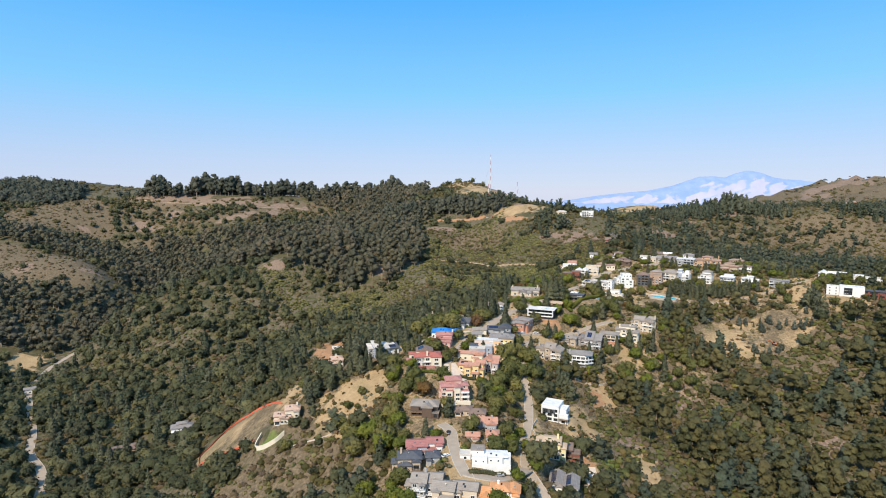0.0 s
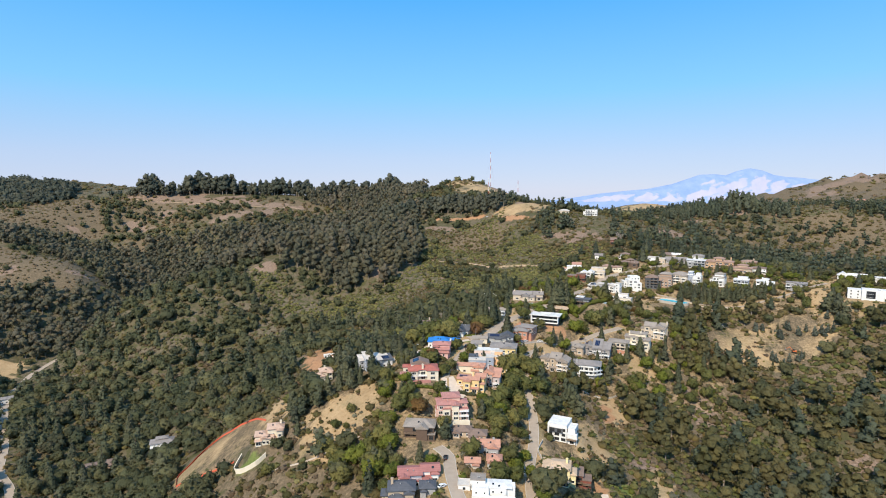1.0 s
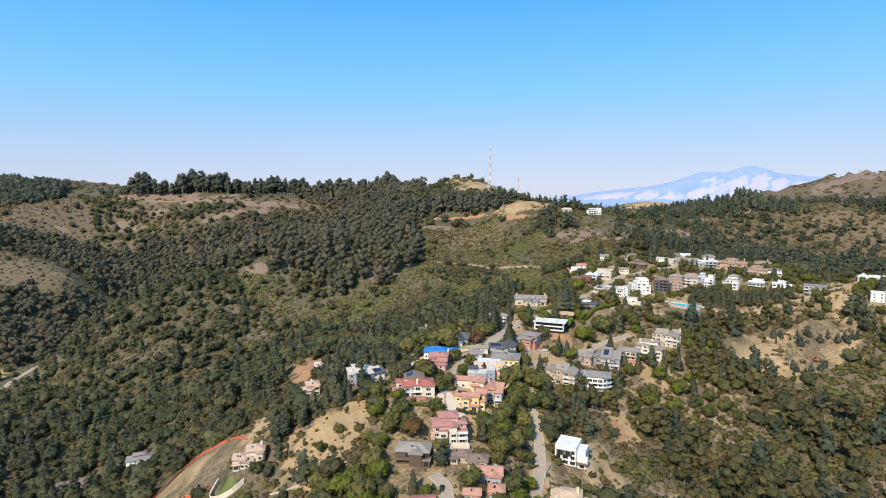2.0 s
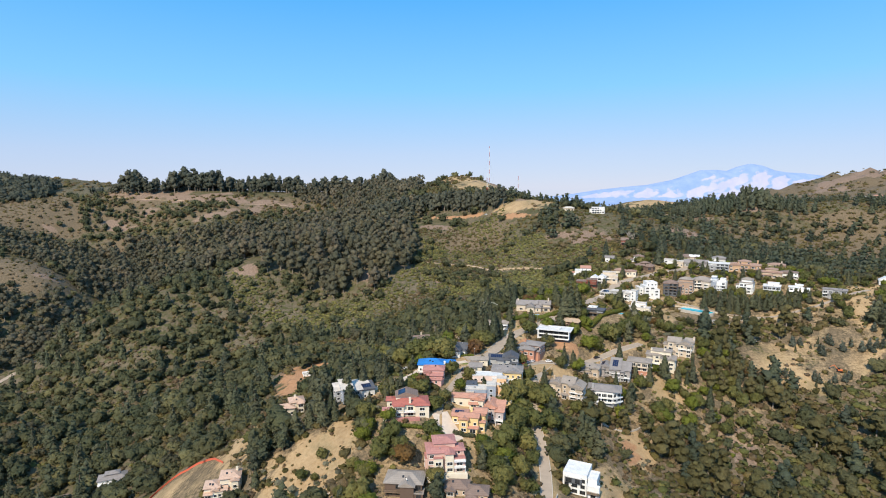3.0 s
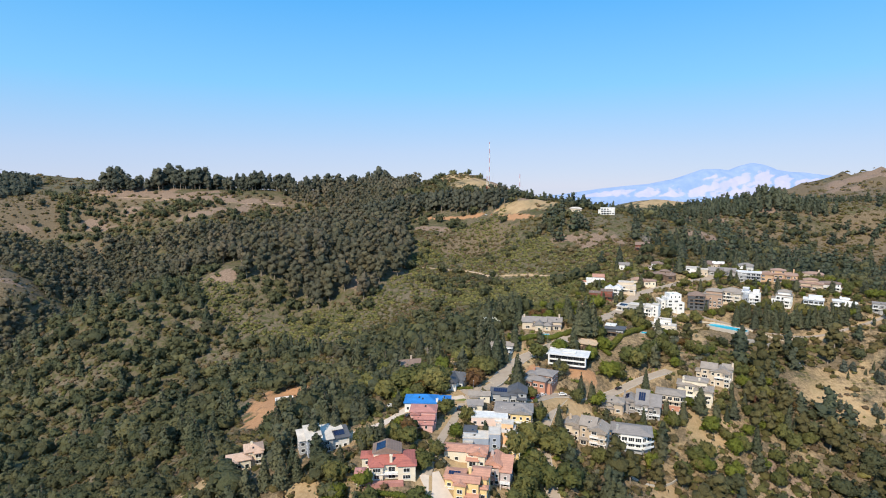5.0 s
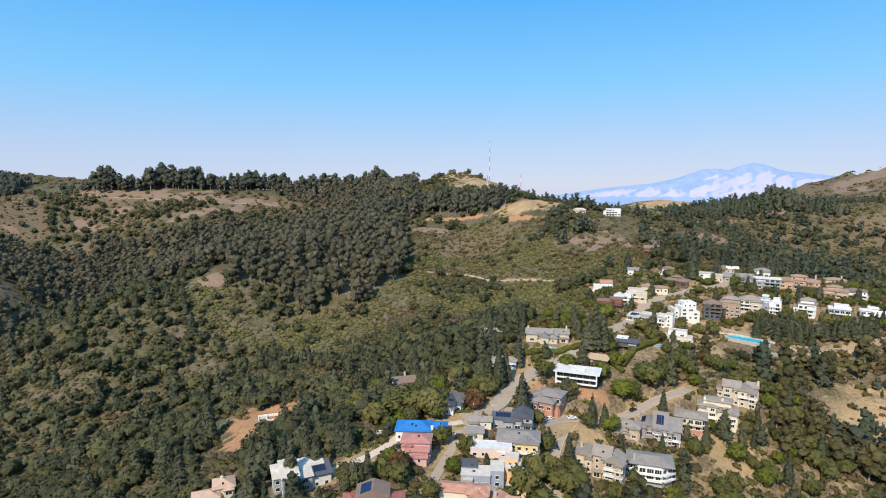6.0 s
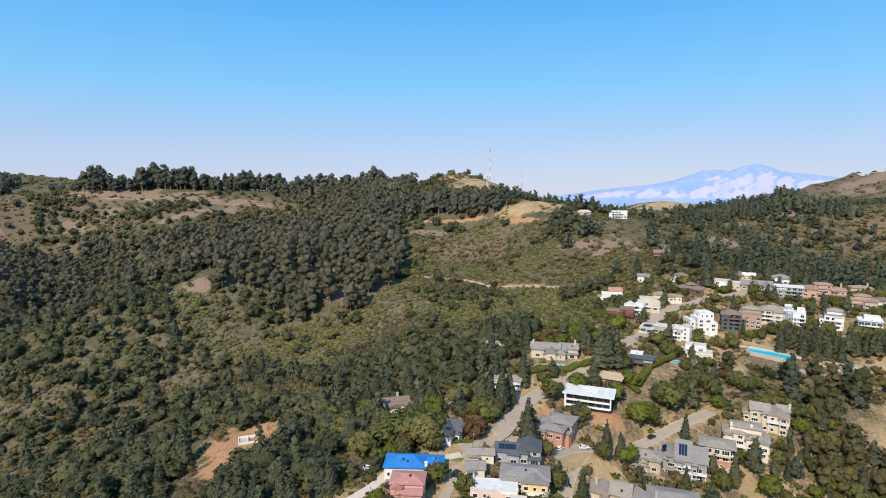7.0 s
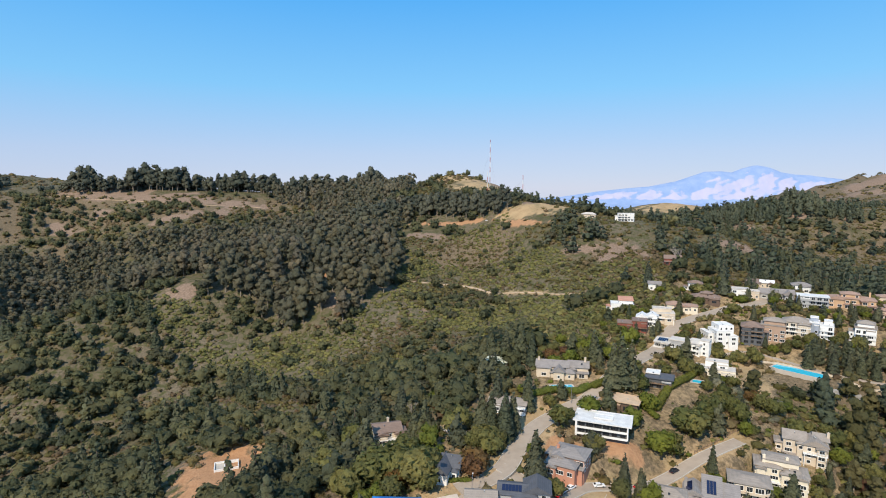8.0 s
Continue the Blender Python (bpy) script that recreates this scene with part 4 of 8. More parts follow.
# ridge
plan("white modern house with balcony bands on the ridge", 215.9, 822, -14, WHITE, R_WHITE, [(-8.4, 8.4, 0, 9, 0, 9.4, "flat", {"deck": (1, 2), "win": "glass"})])
plan("pale low house on the ridge", 181, 842, -12, SAND, R_PALE, [(-7.6, 7.6, 0, 8, 0, 4.4, "hip", {})])
plan("white hillside house on the far eastern ridge", 860, 1190, -36, WHITE, R_PALE, [(-12, 12, 0, 10, 0, 8, "flat", {"deck": (1,)})])
plan("tan hillside house on the far eastern ridge", 905, 1215, -36, SAND, R_TILE, [(-11, 11, 0, 10, 0, 6, "hip", {})])
plan("pale hillside house on the far eastern ridge", 785, 1160, -36, WHITE, R_PALE, [(-9, 9, 0, 10, 0, 5, "flat", {})])

# ---- streets and lanes (plan lines) ----
STREETS = [
    ("street", 5.2, [(17, 212), (14, 224), (11, 237), (8, 246), (6, 257), (5, 265), (4, 277), (-1, 284)]),
    ("street", 5.5, [(10, 240), (17, 238), (25, 239), (33, 246), (41, 256)]),
    ("street", 4.6, [(50, 225), (47, 242), (44, 250), (41, 258), (42, 270), (44, 285), (48, 300), (51, 315), (53, 336), (53, 360), (56, 385), (63, 404), (72, 418)]),
    ("lane", 3.8, [(3, 338), (6, 354), (10, 369), (16, 387), (20, 400), (28, 412)]),
    ("street", 7.6, [(20, 408), (30, 413), (38, 421), (45, 436), (56, 453), (70, 465), (82, 472), (92, 482), (102, 495), (118, 512), (138, 533), (157, 560), (172, 573), (205, 590), (235, 598), (262, 642)]),
    ("street", 5.4, [(36, 421), (50, 410), (59, 413), (66, 419), (75, 422), (87, 424), (103, 433), (115, 440), (127, 446), (142, 453)]),
    ("driveway", 6.0, [(78, 262), (78, 272), (79, 283)]),
    ("driveway", 8.0, [(13, 323), (8, 330), (4, 339)]),
    ("driveway", 4.0, [(-38, 366), (-22, 374), (-12, 384), (-4, 396), (12, 402), (20, 404)]),
    ("driveway", 4.5, [(6, 468), (24, 452), (38, 440)]),
    ("trail", 3.2, [(-40, 772), (-5, 788), (18, 790), (44, 778), (64, 748), (97, 715), (131, 676)]),
    ("trail", 4.5, [(-790, 1330), (-731, 1312), (-680, 1303), (-628, 1308), (-572, 1309), (-508, 1294), (-447, 1281), (-395, 1288), (-325, 1304)]),
    ("trail", 3.0, [(-1000, 1190), (-930, 1205), (-880, 1212), (-830, 1235), (-790, 1262)]),
    ("street", 5.5, [(-470, 925), (-474, 850), (-462, 770), (-452, 715), (-470, 655), (-466, 620), (-442, 570), (-405, 520), (-378, 487), (-348, 448), (-330, 421), (-307, 401), (-289, 374), (-275, 345)]),
    ("lane", 3.5, [(178, 540), (200, 545), (232, 515), (262, 505), (300, 510), (352, 524)]),
]


def curve_points(line, step=2.5):
    """A smooth line through plan points."""
    p = [np.array(q, float) for q in line]
    p = [2 * p[0] - p[1]] + p + [2 * p[-1] - p[-2]]
    out = []
    for a, b, c, d in zip(p[:-3], p[1:-2], p[2:-1], p[3:]):
        n = max(2, int(np.hypot(*(c - b)) / step))
        for k in range(n):
            t = k / n
            out.append(0.5 * (2 * b + (c - a) * t + (2 * a - 5 * b + 4 * c - d) * t * t + (3 * b - a - 3 * c + d) * t ** 3))
    return np.array(out + [p[-2]])


PATHS = []
for kind, wide, line in STREETS:
    pts = curve_points(line)
    z = height(pts[:, 0], pts[:, 1])
    for _ in range(12):
        z[1:-1] = 0.25 * z[:-2] + 0.5 * z[1:-1] + 0.25 * z[2:]
    PATHS.append((kind, wide, pts, z))

PADS = []
for spec in HOUSES:
    xs = [v for b in spec["blocks"] for v in b[:2]]
    ys = [v for b in spec["blocks"] for v in b[2:4]]
    c, s = math.cos(radians(spec["yaw"])), math.sin(radians(spec["yaw"]))
    mx, my, hw, hd = (min(xs) + max(xs)) / 2, (min(ys) + max(ys)) / 2, (max(xs) - min(xs)) / 2, (max(ys) - min(ys)) / 2
    cx, cy = spec["x"] + c * mx - s * my, spec["y"] + s * mx + c * my
    front, middle = height(np.array([spec["x"], cx]), np.array([spec["y"], cy]))
    spec["z"] = float(0.75 * front + 0.25 * middle) + spec["lift"]
    PADS.append((cx, cy, c, s, hw, hd, spec["z"]))
PADS.append((-97, 503, 1.0, 0.0, 12, 12, -15.0))
POOLS = [(211, 521, -50, 14, 6, 0.6), (72, 481.5, 4, 6.5, 3, 0.2), (144, 494.5, -30, 5, 3, 0.2)]
for px, py, turn, hw, hd, up in POOLS:
    PADS.append((px, py, math.cos(radians(turn)), math.sin(radians(turn)), hw, hd, float(height(np.array([px]), np.array([py]))[0]) + up))
HOUSE_PADS, PADS = np.array(PADS[:len(HOUSES)]), np.array(PADS)


def away_from_houses(x, y):
    """Metres from the nearest house footprint."""
    best = np.full(len(x), 1e9)
    for cx, cy, c, s, hw, hd, z in PADS:
        u, v = c * (x - cx) + s * (y - cy), -s * (x - cx) + c * (y - cy)
        best = np.minimum(best, np.hypot(np.maximum(np.abs(u) - hw, 0), np.maximum(np.abs(v) - hd, 0)))
    return best


def away_from_streets(x, y):
    best = np.full(len(x), 1e9)
    for kind, wide, pts, z in PATHS:
        near = (x > pts[:, 0].min() - 30) & (x < pts[:, 0].max() + 30) & (y > pts[:, 1].min() - 30) & (y < pts[:, 1].max() + 30)
        if near.any():
            d = np.hypot(x[near][:, None] - pts[None, :, 0], y[near][:, None] - pts[None, :, 1]).min(1) - wide / 2
            best[near] = np.minimum(best[near], d)
    return best


def ease(v):
    v = np.clip(v, 0, 1)
    return v * v * (3 - 2 * v)


def ground(x, y):
    """Height of the finished ground: the hills, cut and filled for houses and streets."""
    x, y = np.atleast_1d(np.asarray(x, float)), np.atleast_1d(np.asarray(y, float))
    z = height(x, y)
    near = np.flatnonzero((x > -1010) & (x < 480) & (y > 180) & (y < 1350))
    a, b, h = x[near], y[near], z[near]
    total, level = np.zeros(len(a)), np.zeros(len(a))
    for cx, cy, c, s, hw, hd, pz in PADS:
        k = np.flatnonzero(np.hypot(a - cx, b - cy) < hw + hd + 9)
        u, v = c * (a[k] - cx) + s * (b[k] - cy), -s * (a[k] - cx) + c * (b[k] - cy)
        d = np.hypot(np.maximum(np.abs(u) - hw, 0), np.maximum(np.abs(v) - hd, 0))
        w = ease(1 - d / 7) ** 2
        total[k] += w
        level[k] += w * pz
    w = np.minimum(total, 1)
    h = np.where(total > 0, h * (1 - w) + w * level / np.maximum(total, 1e-6), h)
    for kind, wide, pts, pz in PATHS:
        k = np.flatnonzero((a > pts[:, 0].min() - 15) & (a < pts[:, 0].max() + 15) & (b > pts[:, 1].min() - 15) & (b < pts[:, 1].max() + 15))
        if len(k):
            d = np.hypot(a[k][:, None] - pts[None, :, 0], b[k][:, None] - pts[None, :, 1])
            i = d.argmin(1)
            w = ease(1 - (d[np.arange(len(k)), i] - wide / 2 - 1.5) / 6)
            h[k] = h[k] * (1 - w) + w * (pz[i] - 0.25)
    z[near] = h
    return z


# ---- cover of the ground: centre, half widths, turn in degrees ----
STRAW = [(-56, 318, 22, 26, 9), (-42, 335, 9, 18, 7), (24, 334, 8, 21, -4), (109, 365, 11, 21, -16), (84, 318, 12, 28, -14), (147, 418, 14, 13, -18), (178, 512, 12, 36, -27),
         (330, 504, 16, 30, -32), (349, 477, 26, 12, -35), (354, 526, 22, 16, 0), (54, 455, 12, 18, -10), (73, 412, 16, 8, -16)]
STRAW += [(150, 925, 34, 36, 0), (95, 1170, 60, 70, 0), (45, 1260, 56, 50, 0), (118, 930, 34, 26, -50),
          (550, 1460, 90, 70, 0), (115, 296, 9, 20, -20), (-505, 645, 26, 22, 30)]
STRAW += [(16, 345, 10, 8, 0), (-97, 362, 16, 20, 0), (440, 470, 40, 24, 0), (-60, 1330, 40, 40, 0), (680, 1150, 90, 40, 0)]
THIN = [(115, 400, 30, 40, 0), (-655, 1304, 70, 40, 20), (-464, 1278, 60, 44, 19), (-350, 1319, 70, 30, 11), (235, 505, 60, 30, -25), (200, 480, 30, 30, 0), (330, 470, 90, 70, -30), (-874, 1246, 170, 120, -28), (-614, 1160, 48, 38, 27), (1045, 1481, 140, 300, -35), (1500, 1930, 240, 200, 0), (1180, 1680, 420, 420, 0), (820, 1260, 160, 160, 0), (-560, 1240, 200, 40, 0), (-280, 1270, 160, 50, 0), (-132, 375, 26, 50, 19), (412, 898, 80, 130, -24),
        (160, 362, 40, 42, -23), (98, 335, 46, 70, -18), (-60, 330, 40, 40, 0), (-88, 290, 52, 26, -14), (-108, 404, 30, 22, -30), (-255, 572, 34, 18, 20), (-120, 382, 20, 50, 17), (658, 930, 160, 90, 0), (60, 880, 60, 60, 0), (300, 420, 60, 50, 0)]
EARTH = [(-142, 337, 22, 5, -28), (79, 285, 4, 6, 0), (88, 441, 10, 6, -18), (-97, 503, 25, 24, 0), (-102, 480, 15, 14, 0), (30, 975, 62, 7, -22), (115, 890, 40, 7, -50), (20, 333, 6, 8, 0), (104, 363, 6, 12, -15), (62, 440, 8, 5, 0), (-100, 800, 10, 22, 7)]
PALE = [(-618, 1265, 18, 16, 0), (-458, 1210, 40, 16, 24), (-430, 1236, 26, 12, 0), (-388, 1248, 16, 22, 0), (-655, 1208, 34, 14, 0), (-675, 1221, 22, 8, 30), (-756, 1162, 16, 9, 0), (-545, 850, 18, 9, 20), (-640, 830, 14, 20, 30),
        (-230, 749, 20, 13, 0), (-84, 729, 8, 13, 0), (-76, 812, 9, 14, 0), (-128, 843, 18, 9, 0), (-33, 754, 12, 5, 0), (-12, 709, 22, 3, 6),
        (0, 932, 30, 14, -20), (184, 736, 27, 32, 0), (155, 757, 20, 9, -20), (285, 772, 16, 8, 0), (394, 985, 10, 32, 0), (323, 796, 26, 16, 0), (537, 1029, 26, 8, 0), (616, 1031, 14, 6, 0), (387, 1020, 16, 10, 0), (449, 1012, 18, 8, 0),
        (1270, 1800, 130, 90, 0), (1420, 1920, 120, 60, 20), (1060, 1620, 90, 50, -40), (120, 1190, 50, 70, 0), (150, 960, 30, 60, 10), (40, 1275, 30, 40, 0), (-90, 1340, 40, 30, 0), (253, 340, 12, 16, 0), (176, 392, 14, 16, 0), (111, 318, 10, 14, 0)]
LAWN = [(-101, 313, 10, 3, -12), (92, 290, 7, 6, 0), (18, 402, 6, 4, 0), (100, 470, 7, 4, 0)]


def covered(patches, x, y):
    out = np.zeros(len(x))
    for cx, cy, rx, ry, turn in patches:
        c, s = math.cos(radians(turn)), math.sin(radians(turn))
        u, v = c * (x - cx) + s * (y - cy), -s * (x - cx) + c * (y - cy)
        ragged = 0.3 * np.sin(u * 9 / rx + 2 * np.sin(v * 7 / ry)) + 0.24 * np.sin(v * 17 / ry + cx) * np.sin(u * 13 / rx)
        out = np.maximum(out, np.clip(1.6 - 1.3 * np.hypot(u / rx, v / ry) - ragged, 0, 1))
    return out


def axis(low, fine_low, fine_high, high, step, growth=1.035):
    mid = list(np.arange(fine_low, fine_high + step, step))
    up, down, s = [], [], step
    while (up[-1] if up else mid[-1]) < high:
        s = min(s * growth, 90)
        up.append((up[-1] if up else mid[-1]) + s)
    s = step
    while (down[-1] if down else mid[0]) > low:
        s = min(s * growth, 90)
        down.append((down[-1] if down else mid[0]) - s)
    return np.array(down[::-1] + mid + up)


def sheet_mesh(name, xs, ys, zs):
    nx, ny = len(xs), len(ys)
    gx, gy = np.meshgrid(xs, ys)
    co = np.stack([gx, gy, zs.reshape(ny, nx)], 2).reshape(-1, 3)
    i = np.arange((ny - 1) * (nx - 1))
    a = (i // (nx - 1)) * nx + i % (nx - 1)
    return raw_mesh(name, co, np.stack([a, a + 1, a + nx + 1, a + nx], 1))


def raw_mesh(name, co, faces, smooth=True):
    """A mesh straight from arrays of corners and faces of one size."""
    me = bpy.data.meshes.new(name)
    n, k = faces.shape
    me.vertices.add(len(co))
    me.vertices.foreach_set("co", np.asarray(co, np.float32).ravel())
    me.loops.add(n * k)
    me.loops.foreach_set("vertex_index", faces.astype(np.int32).ravel())
    me.polygons.add(n)
    me.polygons.foreach_set("loop_start", np.arange(0, n * k, k, dtype=np.int32))
    me.polygons.foreach_set("use_smooth", np.full(n, smooth))
    me.update(calc_edges=True)
    return me


def built_up(x, y):
    """1 among the houses and gardens, fading out down the slopes."""
    spine = np.array([(8, 230), (10, 300), (15, 360), (35, 410), (85, 450), (120, 430), (160, 440), (110, 500), (160, 560), (220, 590), (290, 560), (340, 520)], float)
    out = np.zeros(len(x))
    near = np.flatnonzero((x > -110) & (x < 470) & (y > 140) & (y < 720))
    d = np.hypot(x[near][:, None] - spine[None, :, 0], y[near][:, None] - spine[None, :, 1]).min(1)
    out[near] = ease((92 - d) / 50)
    return out


def within(outline, x, y):
    """Which places lie inside an outline of the plan."""
    out = np.zeros(len(x), bool)
    for (ax, ay), (bx, by) in zip(outline, outline[1:] + outline[:1]):
        out ^= ((ay > y) != (by > y)) & (x < (bx - ax) * (y - ay) / (by - ay + 1e-9) + ax)
    return out


FAR_GUMS = [(-1000, 980), (-900, 1060), (-790, 1078), (-738, 1110), (-658, 1130), (-581, 1160), (-469, 1140), (-382, 1150), (-320, 1170), (-244, 1240), (-77, 1180), (-15, 1070), (-30, 990), (-55, 950), (-150, 930), (-330, 900), (-400, 1000), (-455, 960),
            (-480, 880), (-510, 866), (-560, 905), (-640, 945), (-760, 985)]
FRONT_GUMS = [(-335, 800), (-300, 766), (-245, 772), (-212, 752), (-150, 740), (-120, 712), (-60, 716), (-32, 748), (-25, 850), (-45, 935), (-160, 900), (-310, 870)]
HUMP_GUMS = [(-700, 700), (-650, 776), (-594, 780), (-540, 806), (-505, 832), (-486, 862), (-462, 800), (-448, 725), (-438, 672), (-500, 672), (-540, 650), (-620, 640)]
HUMP = [(-791, 975), (-724, 960), (-640, 918), (-580, 897), (-529, 872), (-507, 845), (-537, 813), (-570, 800), (-594, 787), (-641, 785), (-760, 860), (-860, 920)]
BARE_SLOPE = [(-1100, 1170), (-900, 1215), (-960, 1340), (-884, 1352), (-800, 1290), (-732, 1221), (-692, 1170), (-756, 1140), (-815, 1105), (-1000, 1110)]
RIDGE_SCARP = [(-777, 1372), (-689, 1340), (-645, 1375), (-556, 1350), (-486, 1352), (-420, 1312), (-319, 1322), (-316, 1302), (-395, 1282), (-447, 1276), (-508, 1288), (-572, 1303), (-628, 1303), (-680, 1298), (-724, 1303)]
MEADOW = [(214, 462), (224, 476), (262, 482), (300, 484), (326, 478), (318, 458), (292, 438), (256, 434), (228, 440)]
FENCED = [(-166, 350), (-172, 366), (-162, 392), (-149, 398), (-128, 381), (-104, 356), (-98, 330), (-112, 322), (-130, 326)]
KNOLL = [(-1500, 1500), (-1250, 1370), (-1000, 1285), (-900, 1265), (-868, 1320), (-930, 1440), (-960, 1490), (-1200, 1600), (-1450, 1620)]
OAK_GULLY = [(-800, 1390), (-700, 1330), (-590, 1200), (-560, 1160), (-640, 1150), (-720, 1240)]


XS = np.concatenate([axis(-3900, -1008, -480, -480, 9.0, 1.06)[:-1], np.arange(-480, 460, 3.7), axis(460, 460, 1000, 3900, 9.0, 1.06)])
YS = np.concatenate([axis(-400, 205, 700, 700, 3.7)[:-1], np.arange(700, 1100, 6.0), axis(1100, 1100, 1440, 4700, 8.0, 1.06)])
GX, GY = [g.ravel() for g in np.meshgrid(XS, YS)]
GZ = ground(GX, GY)
WOBBLE = 9 * np.sin(GX / 13 + 2 * np.sin(GY / 17)) + 7 * np.sin(GY / 11 - 1.5 * np.sin(GX / 9))
beyond = ease((np.hypot(GX, GY) - 2450) / 500)
GZ = GZ * (1 - beyond) + beyond * (-160 + 20 * np.sin(GX / 310 + 1) * np.sin(GY / 420))
land = sheet_mesh("ground", XS, YS, GZ)
for name, patches in (("straw", STRAW), ("earth", EARTH), ("lawn", LAWN), ("thin", THIN), ("pale", PALE)):
    v = covered(patches, GX, GY)
    if name == "thin":
        v = np.maximum(np.maximum(v, ease(built_up(GX, GY) * 1.6)), within(HUMP, GX + WOBBLE, GY) | within(BARE_SLOPE, GX + WOBBLE, GY))
    if name == "straw":
        v = np.maximum(v, 0.4 * built_up(GX, GY))
        v = np.maximum(v, (0.5 + 0.016 * WOBBLE) * within(MEADOW, GX + 0.4 * WOBBLE, GY + 0.4 * WOBBLE))
        v = np.maximum(v, (0.42 + 0.015 * WOBBLE) * within(FENCED, GX, GY))
        v = np.maximum(v, 0.75 * ease(1 - (away_from_streets(GX, GY) - 1) / 5) * (GX > -300))
        v = np.maximum(v, 0.8 * ease((GY - 1750) / 300) * (GX < -300) + 0.7 * beyond)
    if name == "pale":
        v = np.maximum(v, 0.72 * within(RIDGE_SCARP, GX + WOBBLE, GY + WOBBLE))
    at = land.attributes.new(name, "FLOAT", "POINT")
    at.data.foreach_set("value", v.astype(np.float32))
land.materials.append(GROUND)
tagged(new("ground", land), "dry brush-covered canyon hillsides with straw grass and bare earth", "ground", kind="structure")


def street(kind, wide, pts, z):
    """A paved strip with a raised edge on both sides, laid on its cut in the hill."""
    d = np.gradient(pts, axis=0)
    d /= np.hypot(d[:, 0], d[:, 1])[:, None]
    side = np.stack([d[:, 1], -d[:, 0]], 1)
    bm = bmesh.new()
    h = wide / 2
    outline = ((-h, -0.9), (-h, 0.0), (h, 0.0), (h, -0.9))
    rows = [[bm.verts.new((p[0] + s[0] * u, p[1] + s[1] * u, q + w)) for u, w in outline] for p, s, q in zip(pts, side, z)]
    for a, b in zip(rows[:-1], rows[1:]):
        for k in range(3):
            bm.faces.new((a[k], b[k], b[k + 1], a[k + 1]))
    for end in (rows[0], rows[-1]):
        bm.faces.new(end)
    bmesh.ops.recalc_face_normals(bm, faces=bm.faces)
    me = bpy.data.meshes.new("road")
    bm.to_mesh(me)
    bm.free()
    me.materials.append({"driveway": PAVING, "trail": R_SAND}.get(kind, ASPHALT))
    label = {"street": "worn grey-brown asphalt hillside street with pale edges", "lane": "narrow pale concrete lane between the houses", "driveway": "pale pinkish concrete driveway on the hillside", "trail": "narrow bare earth trail across the brushy slope"}[kind]
    ob = tagged(new("road" if kind != "driveway" else "pavement", me), label, "road", kind="structure")
    if kind == "street":
        for sgn in (-1, 1):
            bm = bmesh.new()
            rows = [[bm.verts.new((p[0] + s[0] * sgn * (h + u), p[1] + s[1] * sgn * (h + u), q + w)) for u, w in ((0.004, -0.6), (0.004, 0.14), (0.3, 0.14), (0.3, -0.6))] for p, s, q in zip(pts, side, z)]
            for a, b in zip(rows[:-1], rows[1:]):
                for k in range(3):
                    bm.faces.new((a[k], b[k], b[k + 1], a[k + 1]))
            bmesh.ops.recalc_face_normals(bm, faces=bm.faces)
            part("kerb", bm, CONCRETE, ob, "pale concrete kerb")


for row in PATHS:
    street(*row)

# ---- building the houses ----
def railing(parent, a, b, z, material):
    """A rail with posts along a deck's edge."""
    bm = bmesh.new()
    a, b = Vector((*a, z)), Vector((*b, z))
    n = max(1, round((b - a).length / 1.6))
    u = (b - a).normalized()
    q = Vector((-u.y, u.x, 0)) * 0.035
    for h0, h1 in ((0.98, 1.06), (0.5, 0.54), (0.12, 0.16)):
        v = [bm.verts.new(p + s + Vector((0, 0, h))) for h in (h0, h1) for p, s in ((a, q), (b, q), (b, -q), (a, -q))]
        for f in ((3, 2, 1, 0), (4, 5, 6, 7), (0, 1, 5, 4), (1, 2, 6, 5), (2, 3, 7, 6), (3, 0, 4, 7)):
            bm.faces.new([v[k] for k in f])
    for k in range(n + 1):
        p = a + (b - a) * k / n
        box(bm, p.x - 0.04, p.x + 0.04, p.y - 0.04, p.y + 0.04, z, z + 1.0)
    bmesh.ops.recalc_face_normals(bm, faces=bm.faces)
    part("railing", bm, material, parent)


def outline_of(x0, x1, y0, y1, cut):
    return [(x0 + cut, y0), (x1 - cut, y0)] + ([(x1, y0 + cut)] if cut else []) + [(x1, y1), (x0, y1)] + ([(x0, y0 + cut)] if cut else [])


WINDOW_SIZES = {"std": (1.4, 1.4, 2.8), "wide": (2.4, 1.55, 3.0), "glass": (2.6, 2.0, 2.85), "small": (0.9, 1.0, 3.2)}


LOW = 0.87  # storeys of the hillside houses are low


